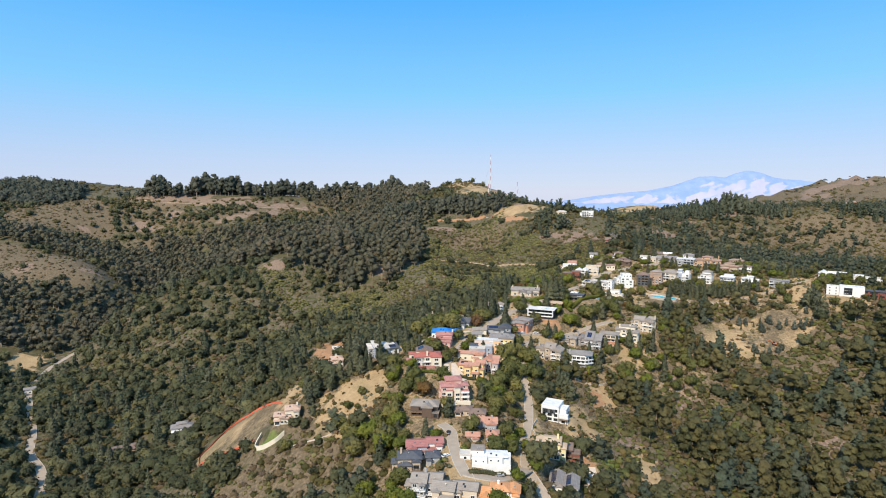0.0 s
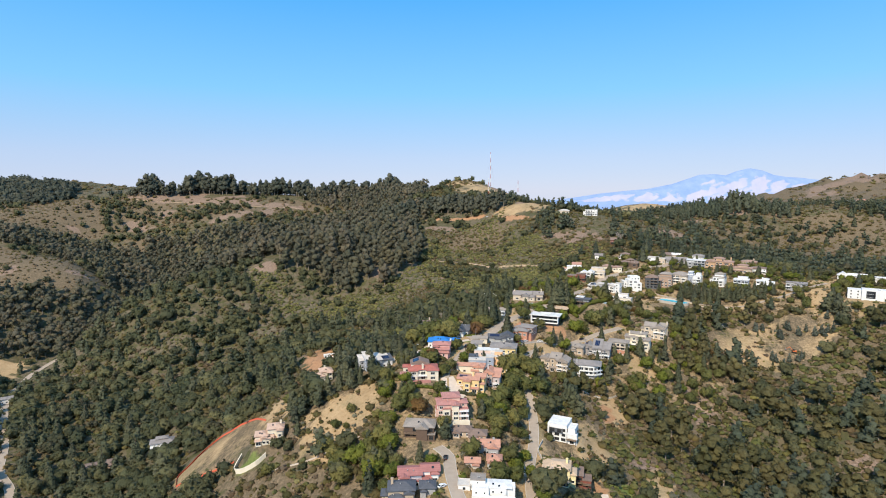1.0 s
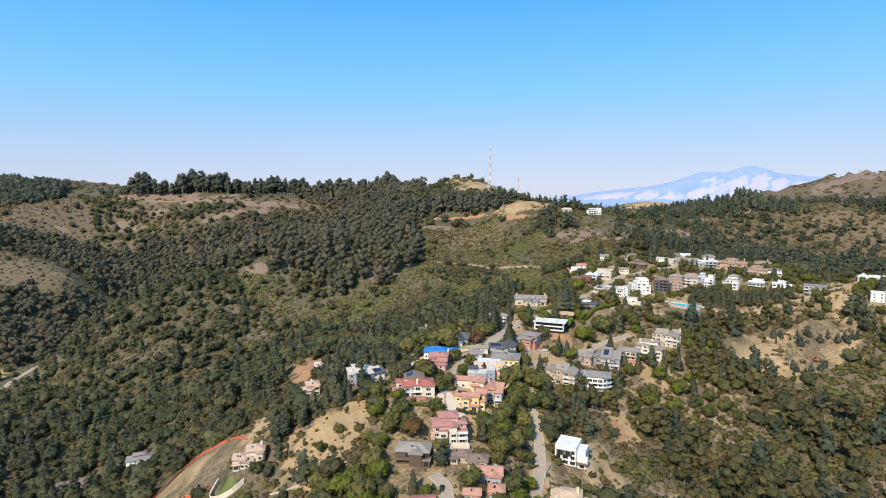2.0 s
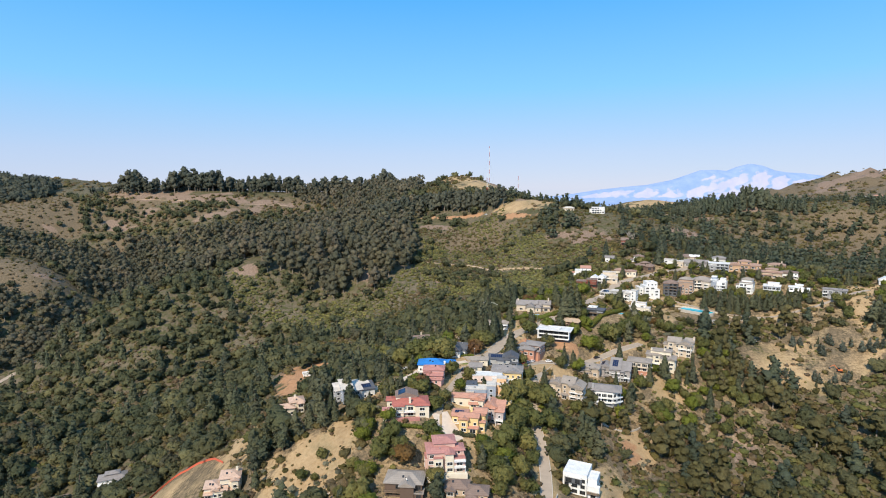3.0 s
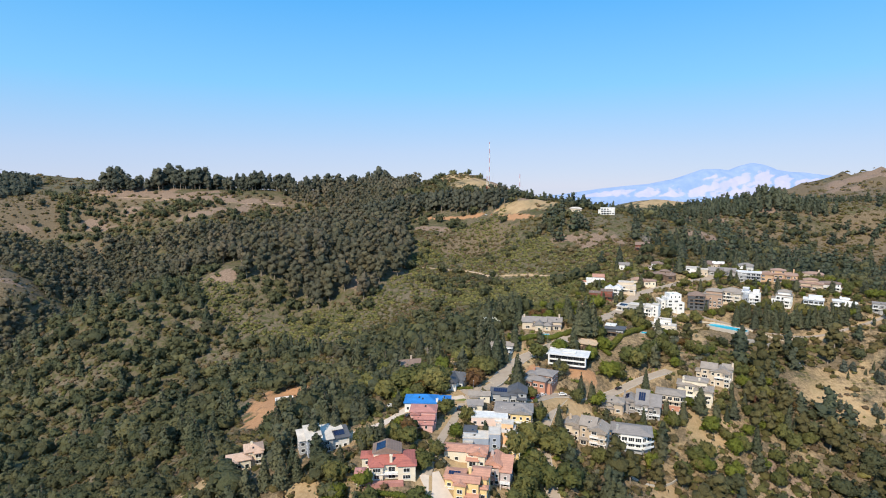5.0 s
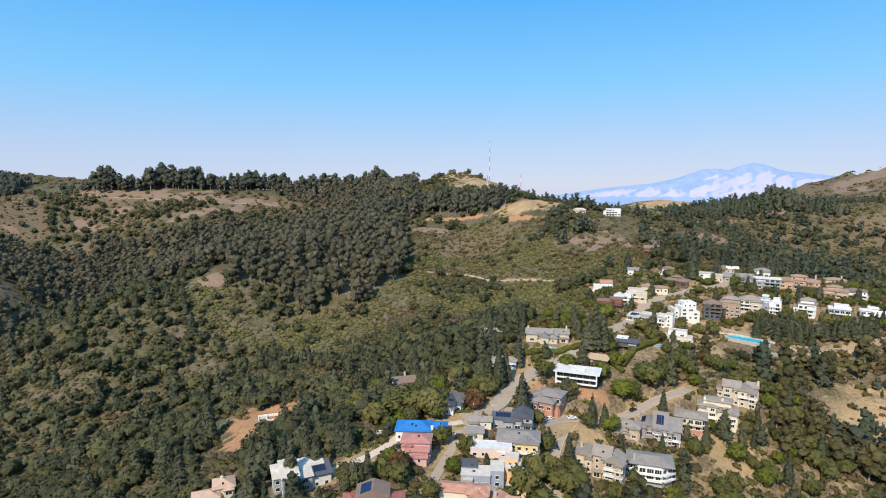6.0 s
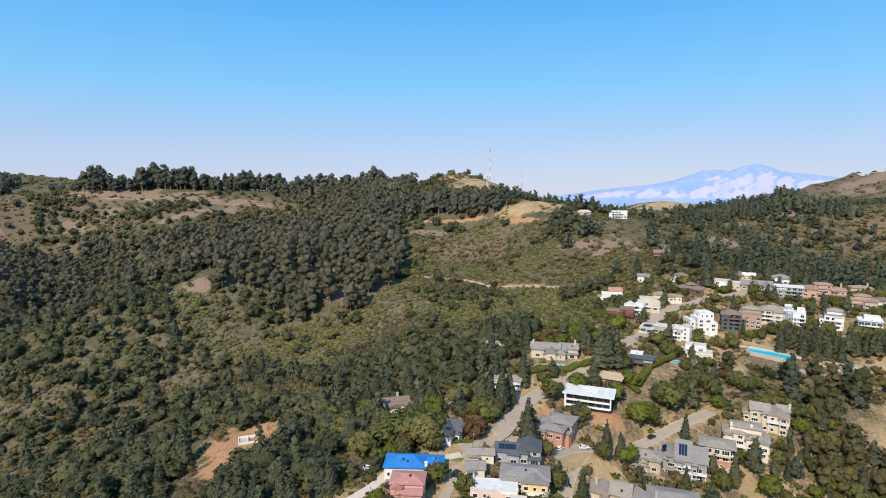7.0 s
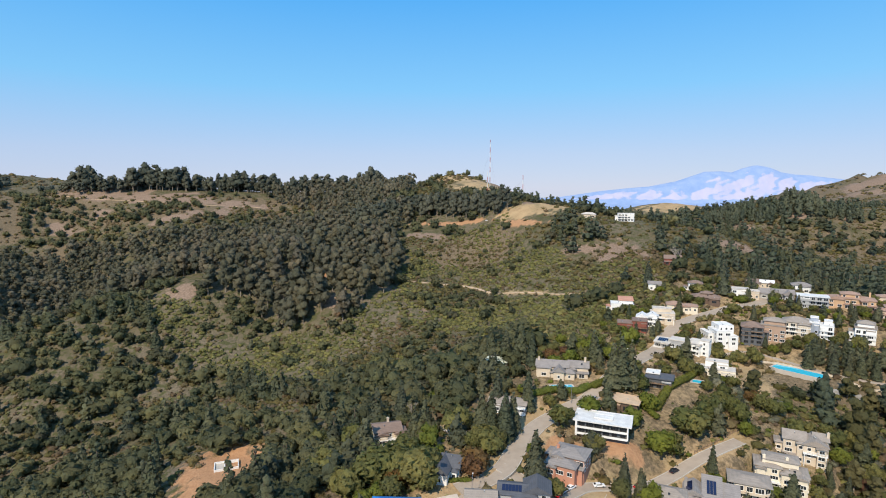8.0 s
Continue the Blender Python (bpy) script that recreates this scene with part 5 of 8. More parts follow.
def enrich(spec, dice):
    """Adds the bays, porches, side wings and set-back storeys that break up a hillside house."""
    for k, b in enumerate(spec["blocks"]):
        spec["blocks"][k] = (*b[:4], b[4] * LOW, b[5] * LOW, *b[6:])
    spec["chimneys"] = [(a, b, c * LOW) for a, b, c in spec["chimneys"]]
    if spec["plain"]:
        return
    more = []
    for k, (x0, x1, y0, y1, z0, z1, kind, opt) in enumerate(list(spec["blocks"])[:3]):
        wide, deep, tall = x1 - x0, y1 - y0, z1 - z0
        if z0 > 0.1 or kind == "none" or opt.get("cut") or wide < 5.5 or deep < 5:
            continue
        side = dice.choice((-1, 1))
        w = wide * dice.uniform(0.3, 0.44)
        a = x0 + 0.5 if side < 0 else x1 - 0.5 - w
        extra = {"wall": opt.get("wall", spec["wall"]), "win": "wide" if w > 3 else "std", "pitch": dice.uniform(0.3, 0.45)}
        if kind == "flat":
            more.append((a, a + w, y0 - 1.3, y0 + 0.3, 0, max(2.7, z1 - 1.2), "flat", {**extra, "over": 0.1}))
            if tall > 5 and deep > 6 and "over" in opt and opt["over"] < 0.5:
                more.append((x0 + wide * 0.3, x1 - wide * 0.12, y0 + deep * 0.45, y1 - 0.4, z1 + 0.3, z1 + 2.3, "flat", {**extra, "over": 0.15, "win": "std"}))
        else:
            form = dice.choice(("hip", "gabley", "gabley"))
            more.append((a, a + w, y0 - dice.uniform(1.0, 1.7), y0 + 2.5, 0, z1 - dice.uniform(0.2, 0.9), form, extra))
            if not opt.get("deck") and tall > 4.6 and wide - w > 3.5:
                b0, b1 = (a + w + 0.2, x1 - 0.2) if side < 0 else (x0 + 0.2, a - 0.2)
                more.append((b0, b1, y0 - 1.5, y0 + 0.15, 0, 2.5, "shed", {**extra, "win": "glass", "pitch": 0.22}))
        if k == 0 and tall > 4.5 and dice.random() < 0.55:
            b0, b1 = (x0 - 2.8, x0 - 0.004) if side > 0 else (x1 + 0.004, x1 + 2.8)
            more.append((b0, b1, y0 + 1.5, y1 - 1.5, 0, max(2.6, tall - 2.7), "flat" if kind == "flat" else "hip", {**extra, "win": "std"}))
    spec["blocks"] += more


def roof_trimmings(thing, block, dice):
    """Skylights, vent pipes and flues standing on a roof."""
    x0, x1, y0, y1, z0, z1, kind, opt = block
    pitch, wide, deep = opt.get("pitch", 0.42), x1 - x0, y1 - y0
    for _ in range(dice.choice((0, 1, 1, 2))):
        u, v = dice.uniform(x0 + wide * 0.3, x1 - wide * 0.3), dice.uniform(y0 + deep * 0.15, y0 + deep * 0.4)
        if kind == "flat":
            z, tip = z1 + 0.3, 0.0
        elif kind == "gabley":
            z, tip = z1 + 0.2 + pitch * (min(u - x0, x1 - u) + 0.5), 0.0
        else:
            z, tip = z1 + 0.2 + pitch * (v - y0 + 0.5), math.atan(pitch)
        bm = bmesh.new()
        if dice.random() < 0.45 and kind != "gabley":
            box(bm, -0.4, 0.4, -0.55, 0.55, 0.0, 0.12)
            ob = part("skylight", bm, GLASS, thing, "dark glazed skylight")
            ob.matrix_basis = Matrix.Translation((u, v, z + 0.02)) @ Matrix.Rotation(tip, 4, "X")
        else:
            tube(bm, (0, 0, -0.3), (0, 0, 0.7), 0.13, 0.13, 6)
            tube(bm, (0, 0, 0.702), (0, 0, 0.85), 0.24, 0.1, 6)
            ob = part("flue", bm, METAL, thing, "grey metal flue")
            ob.matrix_basis = Matrix.Translation((u, v, z))


def build_house(spec, dice):
    x, y, z = spec["x"], spec["y"], spec["z"]
    thing = tagged(new("house"), spec["label"], "house", "hillside houses")
    thing.matrix_basis = pose(x, y, z, 0, 0, spec["yaw"])
    c, s = math.cos(radians(spec["yaw"])), math.sin(radians(spec["yaw"]))
    tall = []
    for x0, x1, y0, y1, z0, z1, kind, opt in spec["blocks"]:
        corners = np.array([(x + c * u - s * v, y + s * u + c * v) for u in (x0, x1) for v in (y0, y1)])
        low = z0 if z0 > 0.1 else min(0.0, float(ground(corners[:, 0], corners[:, 1]).min()) - z - 0.4)
        poly = outline_of(x0, x1, y0, y1, opt.get("cut", 0))
        material = opt.get("wall", spec["wall"])
        bm = bmesh.new()
        prism(bm, poly, low, z1)
        storey = opt.get("storey", 3.0) * LOW
        floors = max(1, int((z1 - z0) / storey + 0.2))
        grow = 0.05
        mid = ((x0 + x1) / 2, (y0 + y1) / 2)
        for k in range(1, floors):
            ring = [(u + (grow if u > mid[0] else -grow), v + (grow if v > mid[1] else -grow)) for u, v in poly]
            prism(bm, ring, z0 + k * storey - 0.1, z0 + k * storey + 0.08)
        wide, deep = x1 - x0, y1 - y0
        pitch = opt.get("pitch", 0.42)
        if kind in ("gable", "gabley"):
            half = deep / 2 if kind == "gable" else wide / 2
            top = z1 + pitch * half
            if kind == "gable":
                tri = [[(u, y0, z1), (u, y1, z1), (u, mid[1], top)] for u in (x0, x1)]
            else:
                tri = [[(x0, v, z1), (x1, v, z1), (mid[0], v, top)] for v in (y0, y1)]
            a, b = [[bm.verts.new(p) for p in t] for t in tri]
            bm.faces.new(a)
            bm.faces.new(b[::-1])
            for k in range(3):
                bm.faces.new((a[k], b[k], b[(k + 1) % 3], a[(k + 1) % 3]))
        elif kind == "shed":
            rise = pitch * deep
            for u in (x0, x1):
                box(bm, min(u, u + (0.2 if u == x0 else -0.2)), max(u, u + (0.2 if u == x0 else -0.2)), y1 - 0.2, y1, z1, z1 + rise)
            a = [bm.verts.new(p) for p in ((x0, y0, z1), (x0, y1, z1), (x0, y1, z1 + rise))]
            b = [bm.verts.new(p) for p in ((x1, y0, z1), (x1, y1, z1), (x1, y1, z1 + rise))]
            bm.faces.new(a)
            bm.faces.new(b[::-1])
            for k in range(3):
                bm.faces.new((a[k], b[k], b[(k + 1) % 3], a[(k + 1) % 3]))
        bmesh.ops.recalc_face_normals(bm, faces=bm.faces)
        part("wall", bm, material, thing)
        if kind != "none":
            bm = bmesh.new()
            over = opt.get("over", 0.3 if kind == "flat" else 0.6)
            roof_mesh(bm, x0, x1, y0, y1, z1 + 0.004, kind, pitch, over)
            bmesh.ops.recalc_face_normals(bm, faces=bm.faces)
            part("roof", bm, opt.get("roof", spec["roof"]), thing)
        tall.append((x0, x1, y0, y1, z0, z1, kind, pitch))
    # windows and decks
    for i, (x0, x1, y0, y1, z0, z1, kind, opt) in enumerate(spec["blocks"]):
        style = opt.get("win", "std")
        storey = opt.get("storey", 3.0) * LOW
        floors = max(1, int((z1 - z0) / storey + 0.2))
        poly = outline_of(x0, x1, y0, y1, opt.get("cut", 0))
        rail = DARK_TRIM if spec["trim"] is DARK_TRIM else TRIM
        for e in range(len(poly)):
            (ax, ay), (bx, by) = poly[e], poly[(e + 1) % len(poly)]
            length = math.hypot(bx - ax, by - ay)
            nx, ny = (by - ay) / length, -(bx - ax) / length
            if ny < -0.9:
                for u, v, w, h in opt.get("great", ()):
                    window(thing, u, ay - 0.02, v, 0.0, w, h, spec["trim"])
            if ny > 0.9 or style == "none" or length < 1.8:
                continue
            w, h, gap = WINDOW_SIZES[style if ny < -0.3 else ("std" if style != "small" else "small")]
            n = max(1, int((length - 0.5) / gap))
            for f in range(floors):
                for k in range(n):
                    u = (k + 0.5) / n
                    px, py, pz = ax + (bx - ax) * u, ay + (by - ay) * u, z0 + f * storey + (0.8 if h < 1.9 else 0.25)
                    if pz + h > z1 - 0.1 or any(j != i and q[0] - 0.2 < px + nx * 0.3 < q[1] + 0.2 and q[2] - 0.2 < py + ny * 0.3 < q[3] + 0.2 and q[4] - 0.1 < pz + h / 2 < q[5] for j, q in enumerate(tall)):
                        continue
                    if dice.random() < 0.12 and style != "glass":
                        continue
                    ww = min(w * dice.choice((0.8, 1.0, 1.0, 1.15)), length / n - 0.3)
                    window(thing, px + nx * 0.02, py + ny * 0.02, pz, math.atan2(ny, nx) + math.pi / 2, round(ww, 1), h, spec["trim"])
            if ny < -0.3:
                for f in opt.get("deck", ()):
                    zf = z0 + f * storey
                    out = 1.7
                    bm = bmesh.new()
                    prism(bm, [(ax + nx * out, ay + ny * out), (bx + nx * out, by + ny * out), (bx, by), (ax, ay)], zf - 0.16, zf + 0.06)
                    bmesh.ops.recalc_face_normals(bm, faces=bm.faces)
                    deck = part("balcony", bm, opt.get("rim", opt.get("wall", spec["wall"])) if opt.get("solid") else spec["trim"] if spec["trim"] is TRIM else WOOD, thing)
                    if opt.get("solid"):
                        bm = bmesh.new()
                        q0, q1 = out - 0.2, out
                        prism(bm, [(ax + nx * q1, ay + ny * q1), (bx + nx * q1, by + ny * q1), (bx + nx * q0, by + ny * q0), (ax + nx * q0, ay + ny * q0)], zf + 0.064, zf + 0.75)
                        bmesh.ops.recalc_face_normals(bm, faces=bm.faces)
                        part("parapet", bm, opt.get("rim", opt.get("wall", spec["wall"])), deck)
                        continue
                    railing(deck, (ax + nx * (out - 0.1), ay + ny * (out - 0.1)), (bx + nx * (out - 0.1), by + ny * (out - 0.1)), zf + 0.06, rail)
                    if f == min(opt["deck"]):
                        for u in (0.06, 0.94):
                            bm = bmesh.new()
                            px, py = ax + (bx - ax) * u + nx * (out - 0.15), ay + (by - ay) * u + ny * (out - 0.15)
                            gz = float(ground(x + c * px - s * py, y + s * px + c * py)[0]) - z - 0.3
                            if zf - 0.16 - gz > 0.4:
                                box(bm, px - 0.1, px + 0.1, py - 0.1, py + 0.1, gz, zf - 0.164)
                                part("post", bm, rail, thing)
                            else:
                                bm.free()
    for px, py, top in spec["chimneys"]:
        bm = bmesh.new()
        box(bm, px - 0.5, px + 0.5, py - 0.35, py + 0.35, 2.0, top)
        box(bm, px - 0.6, px + 0.6, py - 0.45, py + 0.45, top + 0.002, top + 0.18)
        box(bm, px - 0.2, px + 0.2, py - 0.2, py + 0.2, top + 0.182, top + 0.5)
        part("chimney", bm, spec["wall"], thing)
    for i, _ in spec["solar"]:
        x0, x1, y0, y1, z0, z1, kind, opt = spec["blocks"][i]
        pitch = opt.get("pitch", 0.42)
        if kind == "gabley":
            for k in range(int((y1 - y0 - 1) / 1.15)):
                panel(thing, ((x0 + (x1 - x0) * 0.27), y0 + 0.8 + k * 1.15, z1 + 0.33 + pitch * ((x1 - x0) * 0.27 + 0.6)), (x1 - x0) * 0.36, 1.05, 0.0, math.atan(pitch))
        else:
            run = (y1 - y0) / (1 if kind == "shed" else 2)
            for k in range(int((x1 - x0 - 2.4) / 1.1)):
                panel(thing, (x0 + 1.7 + k * 1.1, y0 + run * 0.5, z1 + 0.33 + pitch * (run * 0.5 + 0.6)), 1.0, run * 0.62, math.atan(pitch), 0.0)
    for block in spec["blocks"][:3]:
        if block[6] != "none" and block[4] < 0.1 and block[1] - block[0] > 5 and not spec["solar"]:
            roof_trimmings(thing, block, dice)
    if spec["terrace"]:
        x0, x1, y0, y1, material = spec["terrace"]
        bm = bmesh.new()
        box(bm, x0, x1, y0, y1, -3.0, 0.5)
        box(bm, x0, x1, y0, y0 + 0.25, 0.5, 1.3)
        part("terrace", bm, material, thing)


def panel(parent, at, w, d, tip, roll):
    bm = bmesh.new()
    box(bm, -w / 2, w / 2, -d / 2, d / 2, 0.03, 0.09)
    ob = part("solar_panel", bm, SOLAR, parent)
    ob.matrix_basis = Matrix.Translation(at) @ Matrix.Rotation(tip, 4, "X") @ Matrix.Rotation(-roll, 4, "Y")


dice = random.Random(4)
for spec in HOUSES:
    enrich(spec, dice)
    build_house(spec, dice)

# ---- plants ----
def ball(fine):
    bm = bmesh.new()
    bmesh.ops.create_icosphere(bm, subdivisions=fine, radius=1)
    v, f = np.array([q.co[:] for q in bm.verts]), np.array([[q.index for q in g.verts] for g in bm.faces])
    bm.free()
    return v, f


BALLS = {k: ball(k) for k in (1, 2, 3, 4)}
ICO_V, ICO_F = BALLS[1]


def clump(fine, at, size, rng, rough=1.0):
    """A lumpy mass of leaves: rounded billows with creases between them."""
    v, f = BALLS[fine]
    o = Vector(rng.uniform(-50, 50, 3))
    out = np.empty_like(v)
    for k, q in enumerate(v):
        w = Vector(q)
        r = 1.15 - rough * (1.1 * abs(noise.noise(w * 1.9 + o)) + 0.5 * abs(noise.noise(w * 4.6 + o)) - 0.35 * noise.noise(w * 1.3 - o))
        out[k] = q * r
    out[:, 2] = np.where(out[:, 2] < -0.55, -0.55 + 0.3 * (out[:, 2] + 0.55), out[:, 2])
    return out * np.asarray(size) + np.asarray(at), f


def tufts(places, outs, size, rng, loose=1.1):
    """Small bent leaf sprays, one at each place, facing roughly outwards."""
    n = len(places)
    d = outs + rng.normal(0, loose * 0.5, (n, 3))
    d /= np.linalg.norm(d, axis=1)[:, None]
    a = np.cross(d, rng.normal(0, 1, (n, 3)))
    a /= np.linalg.norm(a, axis=1)[:, None]
    b = np.cross(d, a)
    s = (size * rng.uniform(0.6, 1.35, n))[:, None]
    v = np.stack([places - a * s, places - b * s * 0.7 + d * s * 0.35, places + a * s, places + b * s * 0.7 + d * s * 0.2], 1).reshape(-1, 3)
    k = np.arange(n)[:, None] * 4
    return v, np.concatenate([k + [0, 1, 2], k + [0, 2, 3]], 1).reshape(-1, 3)


def bar(a, b, r0, r1, sides=5):
    a, b = np.array(a, float), np.array(b, float)
    t = 2 * np.pi * np.arange(sides) / sides
    ring = np.stack([np.cos(t), np.sin(t), 0 * t], 1)
    v = np.concatenate([a + ring * r0, b + ring * r1])
    k = np.arange(sides)
    q = (k + 1) % sides
    return v, np.concatenate([np.stack([k, q, q + sides], 1), np.stack([k, q + sides, k + sides], 1)])


def joined(pieces):
    v, f, n = [], [], 0
    for a, b in pieces:
        v.append(a)
        f.append(b + n)
        n += len(a)
    return np.concatenate(v), np.concatenate(f)


def unit(v):
    return v / np.maximum(np.linalg.norm(v, axis=1), 1e-6)[:, None]


def joined_soft(pieces):
    """Pieces with the directions in which their leaves face the light."""
    v, f = joined([p[:2] for p in pieces])
    return v, f, np.concatenate([p[2] for p in pieces])


def leaf_mesh(name, v, f, facing):
    """A mesh of foliage, shaded as the mass that its leaves make up together."""
    me = raw_mesh(name, v, f, True)
    me.attributes.new("custom_normal", "FLOAT_VECTOR", "POINT").data.foreach_set("vector", np.asarray(facing, np.float32).ravel())
    return me


def crown(kind, rng, count, size, many):
    """A crown of lobes, each a rough dark core under leaf sprays; a spire has whorls of hanging boughs instead."""
    if kind == "spire":
        pieces = []
        tall, wide = 14.0, 3.0
        for k in range(max(3, many - 2)):
            z0, r = tall * (0.08 + 0.8 * k / many), wide * (1.02 - k / many) * 0.8
            t = 2 * np.pi * np.arange(7) / 7 + k
            rim = np.stack([np.cos(t) * r * rng.uniform(0.8, 1.2, 7), np.sin(t) * r * rng.uniform(0.8, 1.2, 7), np.full(7, z0)], 1)
            v = np.concatenate([rim, [[0, 0, z0 + tall * 0.3]]])
            q = np.arange(7)
            pieces.append((v, np.stack([q, (q + 1) % 7, np.full(7, 7)], 1), unit(v * [1, 1, 0] + [0, 0, 1.2])))
        count = int(count * 1.3)
        h = 1 - np.sqrt(rng.uniform(0.0, 1, count))
        t = rng.uniform(0, 6.28, count)
        tier = 1 - 0.28 * np.abs(np.sin(h * 19 + 0.4 * np.sin(3 * t)))
        r = wide * (1 - h) * tier * rng.uniform(0.75, 1.08, count) + 0.1
        p = np.stack([r * np.cos(t), r * np.sin(t), tall * (0.07 + 0.93 * h)], 1)
        o = np.stack([np.cos(t), np.sin(t), np.full(count, 0.55)], 1)
        pieces.append((*tufts(p, o, size, rng, 0.9), np.repeat(unit(o + rng.normal(0, 0.22, o.shape)), 4, 0)))
        return joined_soft(pieces)
    grade = {7: 0, 5: 1, 4: 2}[many]
    if kind == "oak":
        masses = [((rng.uniform(-0.3, 0.3), rng.uniform(-0.3, 0.3), 4.3), (4.0, 4.0, 3.9), (3, 2, 2)[grade])]
        for k in range((4, 3, 2)[grade]):
            t = 2.4 * k + rng.uniform(0, 1.5)
            w = rng.uniform(1.7, 2.7)
            masses.append(((2.5 * math.cos(t), 2.5 * math.sin(t), rng.uniform(3.4, 6.6)), (w, w, w * 1.05), (2, 2, 1)[grade]))
    elif kind == "gum":
        masses = []
        for k in range((7, 6, 4)[grade]):
            n = (7, 6, 4)[grade]
            t, h = 2.4 * k + rng.uniform(0, 1.2), (k + rng.uniform(0.3, 0.7)) / n
            r = 2.5 * math.sqrt(max(0.1, 1 - (2 * h - 0.8) ** 2)) * rng.uniform(0.6, 1.0)
            w = rng.uniform(3.1, 4.3) * (1.1 - 0.35 * h)
            masses.append(((r * math.cos(t), r * math.sin(t), 6.0 + 11.5 * h), (w, w, w * rng.uniform(0.75, 1.0)), (2, 2, 1)[grade]))
    elif kind == "pine":
        masses = []
        n = (6, 5, 3)[grade]
        for k in range(n):
            t, h = rng.uniform(0, 6.28), (k + 0.5) / n
            w = 3.3 * (1.12 - h) * rng.uniform(0.85, 1.1) + 0.6
            masses.append(((0.7 * math.cos(t), 0.7 * math.sin(t), 1.8 + 10 * h), (w, w, 2.2), (2, 1, 1)[grade]))
    elif kind == "column":
        masses = [((0, 0, 3.4), (1.25, 1.25, 4.4), (3, 2, 1)[grade])]
    else:
        masses = [((0, 0, 0.8), (1.9, 1.9, 1.35), (3, 2, 1)[grade])]
        if grade < 2:
            masses.append(((0.9, 0.5, 0.9), (1.1, 1.1, 1.1), 2))
    pieces, total = [], sum(m[1][0] ** 2 for m in masses)
    for at, wide, fine in masses:
        v, f = clump(fine, at, wide, rng, 1.0 if fine > 1 else 0.7)
        at = np.asarray(at)
        pieces.append(((v - at) * 0.85 + at, f, unit(unit((v - at) / wide) + [0, 0, 0.35])))
        n = max(4, int(count * wide[0] ** 2 / total))
        v = v[rng.choice(len(v), n)]
        spot = at + (v - at) * rng.uniform(0.87, 1.06, (n, 1)) + rng.normal(0, 0.05, (n, 3)) * wide
        out = unit((spot - at) / wide + [0, 0, 0.45])
        pieces.append((*tufts(spot, out, size, rng, 1.1), np.repeat(unit(out + rng.normal(0, 0.2, out.shape)), 4, 0)))
    return joined_soft(pieces)


def trunk(kind, rng, full):
    tall = {"oak": 5.0, "gum": 17.0, "pine": 10.5, "column": 7.0, "bush": 1.0, "spire": 12.5}[kind]
    if not full and kind in ("bush", "oak", "column"):
        return np.zeros((0, 3)), np.zeros((0, 3), int)
    thick = {"oak": 0.42, "gum": 0.42, "pine": 0.34, "column": 0.2, "bush": 0.12, "spire": 0.36}[kind]
    bow = rng.uniform(-0.4, 0.4, 2)
    mid = (bow[0], bow[1], tall * 0.5)
    pieces = [bar((0, 0, -1.0), mid, thick, thick * 0.7), bar(mid, (0, 0, tall), thick * 0.7, thick * 0.25)]
    for k in range({"oak": 5, "gum": 5, "pine": 3}.get(kind, 2) if full else 0):
        t, h = rng.uniform(0, 6.28), tall * rng.uniform(0.35, 0.85)
        reach = tall * rng.uniform(0.16, 0.3)
        pieces.append(bar((bow[0] * 0.6, bow[1] * 0.6, h), (reach * math.cos(t), reach * math.sin(t), h + reach * 0.9), thick * 0.4, thick * 0.14, 4))
    return joined(pieces)


LEAF = {"oak": OAK, "gum": GUM, "pine": NEEDLES, "spire": NEEDLES, "column": NEEDLES, "bush": SCRUB}
FOOT = {"oak": 4.6, "gum": 3.8, "pine": 3.4, "spire": 3.0, "column": 1.3, "bush": 2.0}
rng = np.random.RandomState(11)
SETS = {}
for kind in LEAF:
    for grade, (count, size, many, full) in {"near": (370, 0.53, 7, True), "mid": (165, 0.58, 5, False), "far": (52, 1.0, 4, False)}.items():
        k = {"bush": 0.18, "column": 0.5, "gum": 1.1}.get(kind, 1.0)
        s = {"bush": 0.6, "column": 0.6, "gum": 1.05}.get(kind, 1.0)
        SETS[kind, grade] = [(crown(kind, rng, int(count * k), size * s, many), trunk(kind, rng, full)) for _ in range(5 if grade == "near" else 6)]


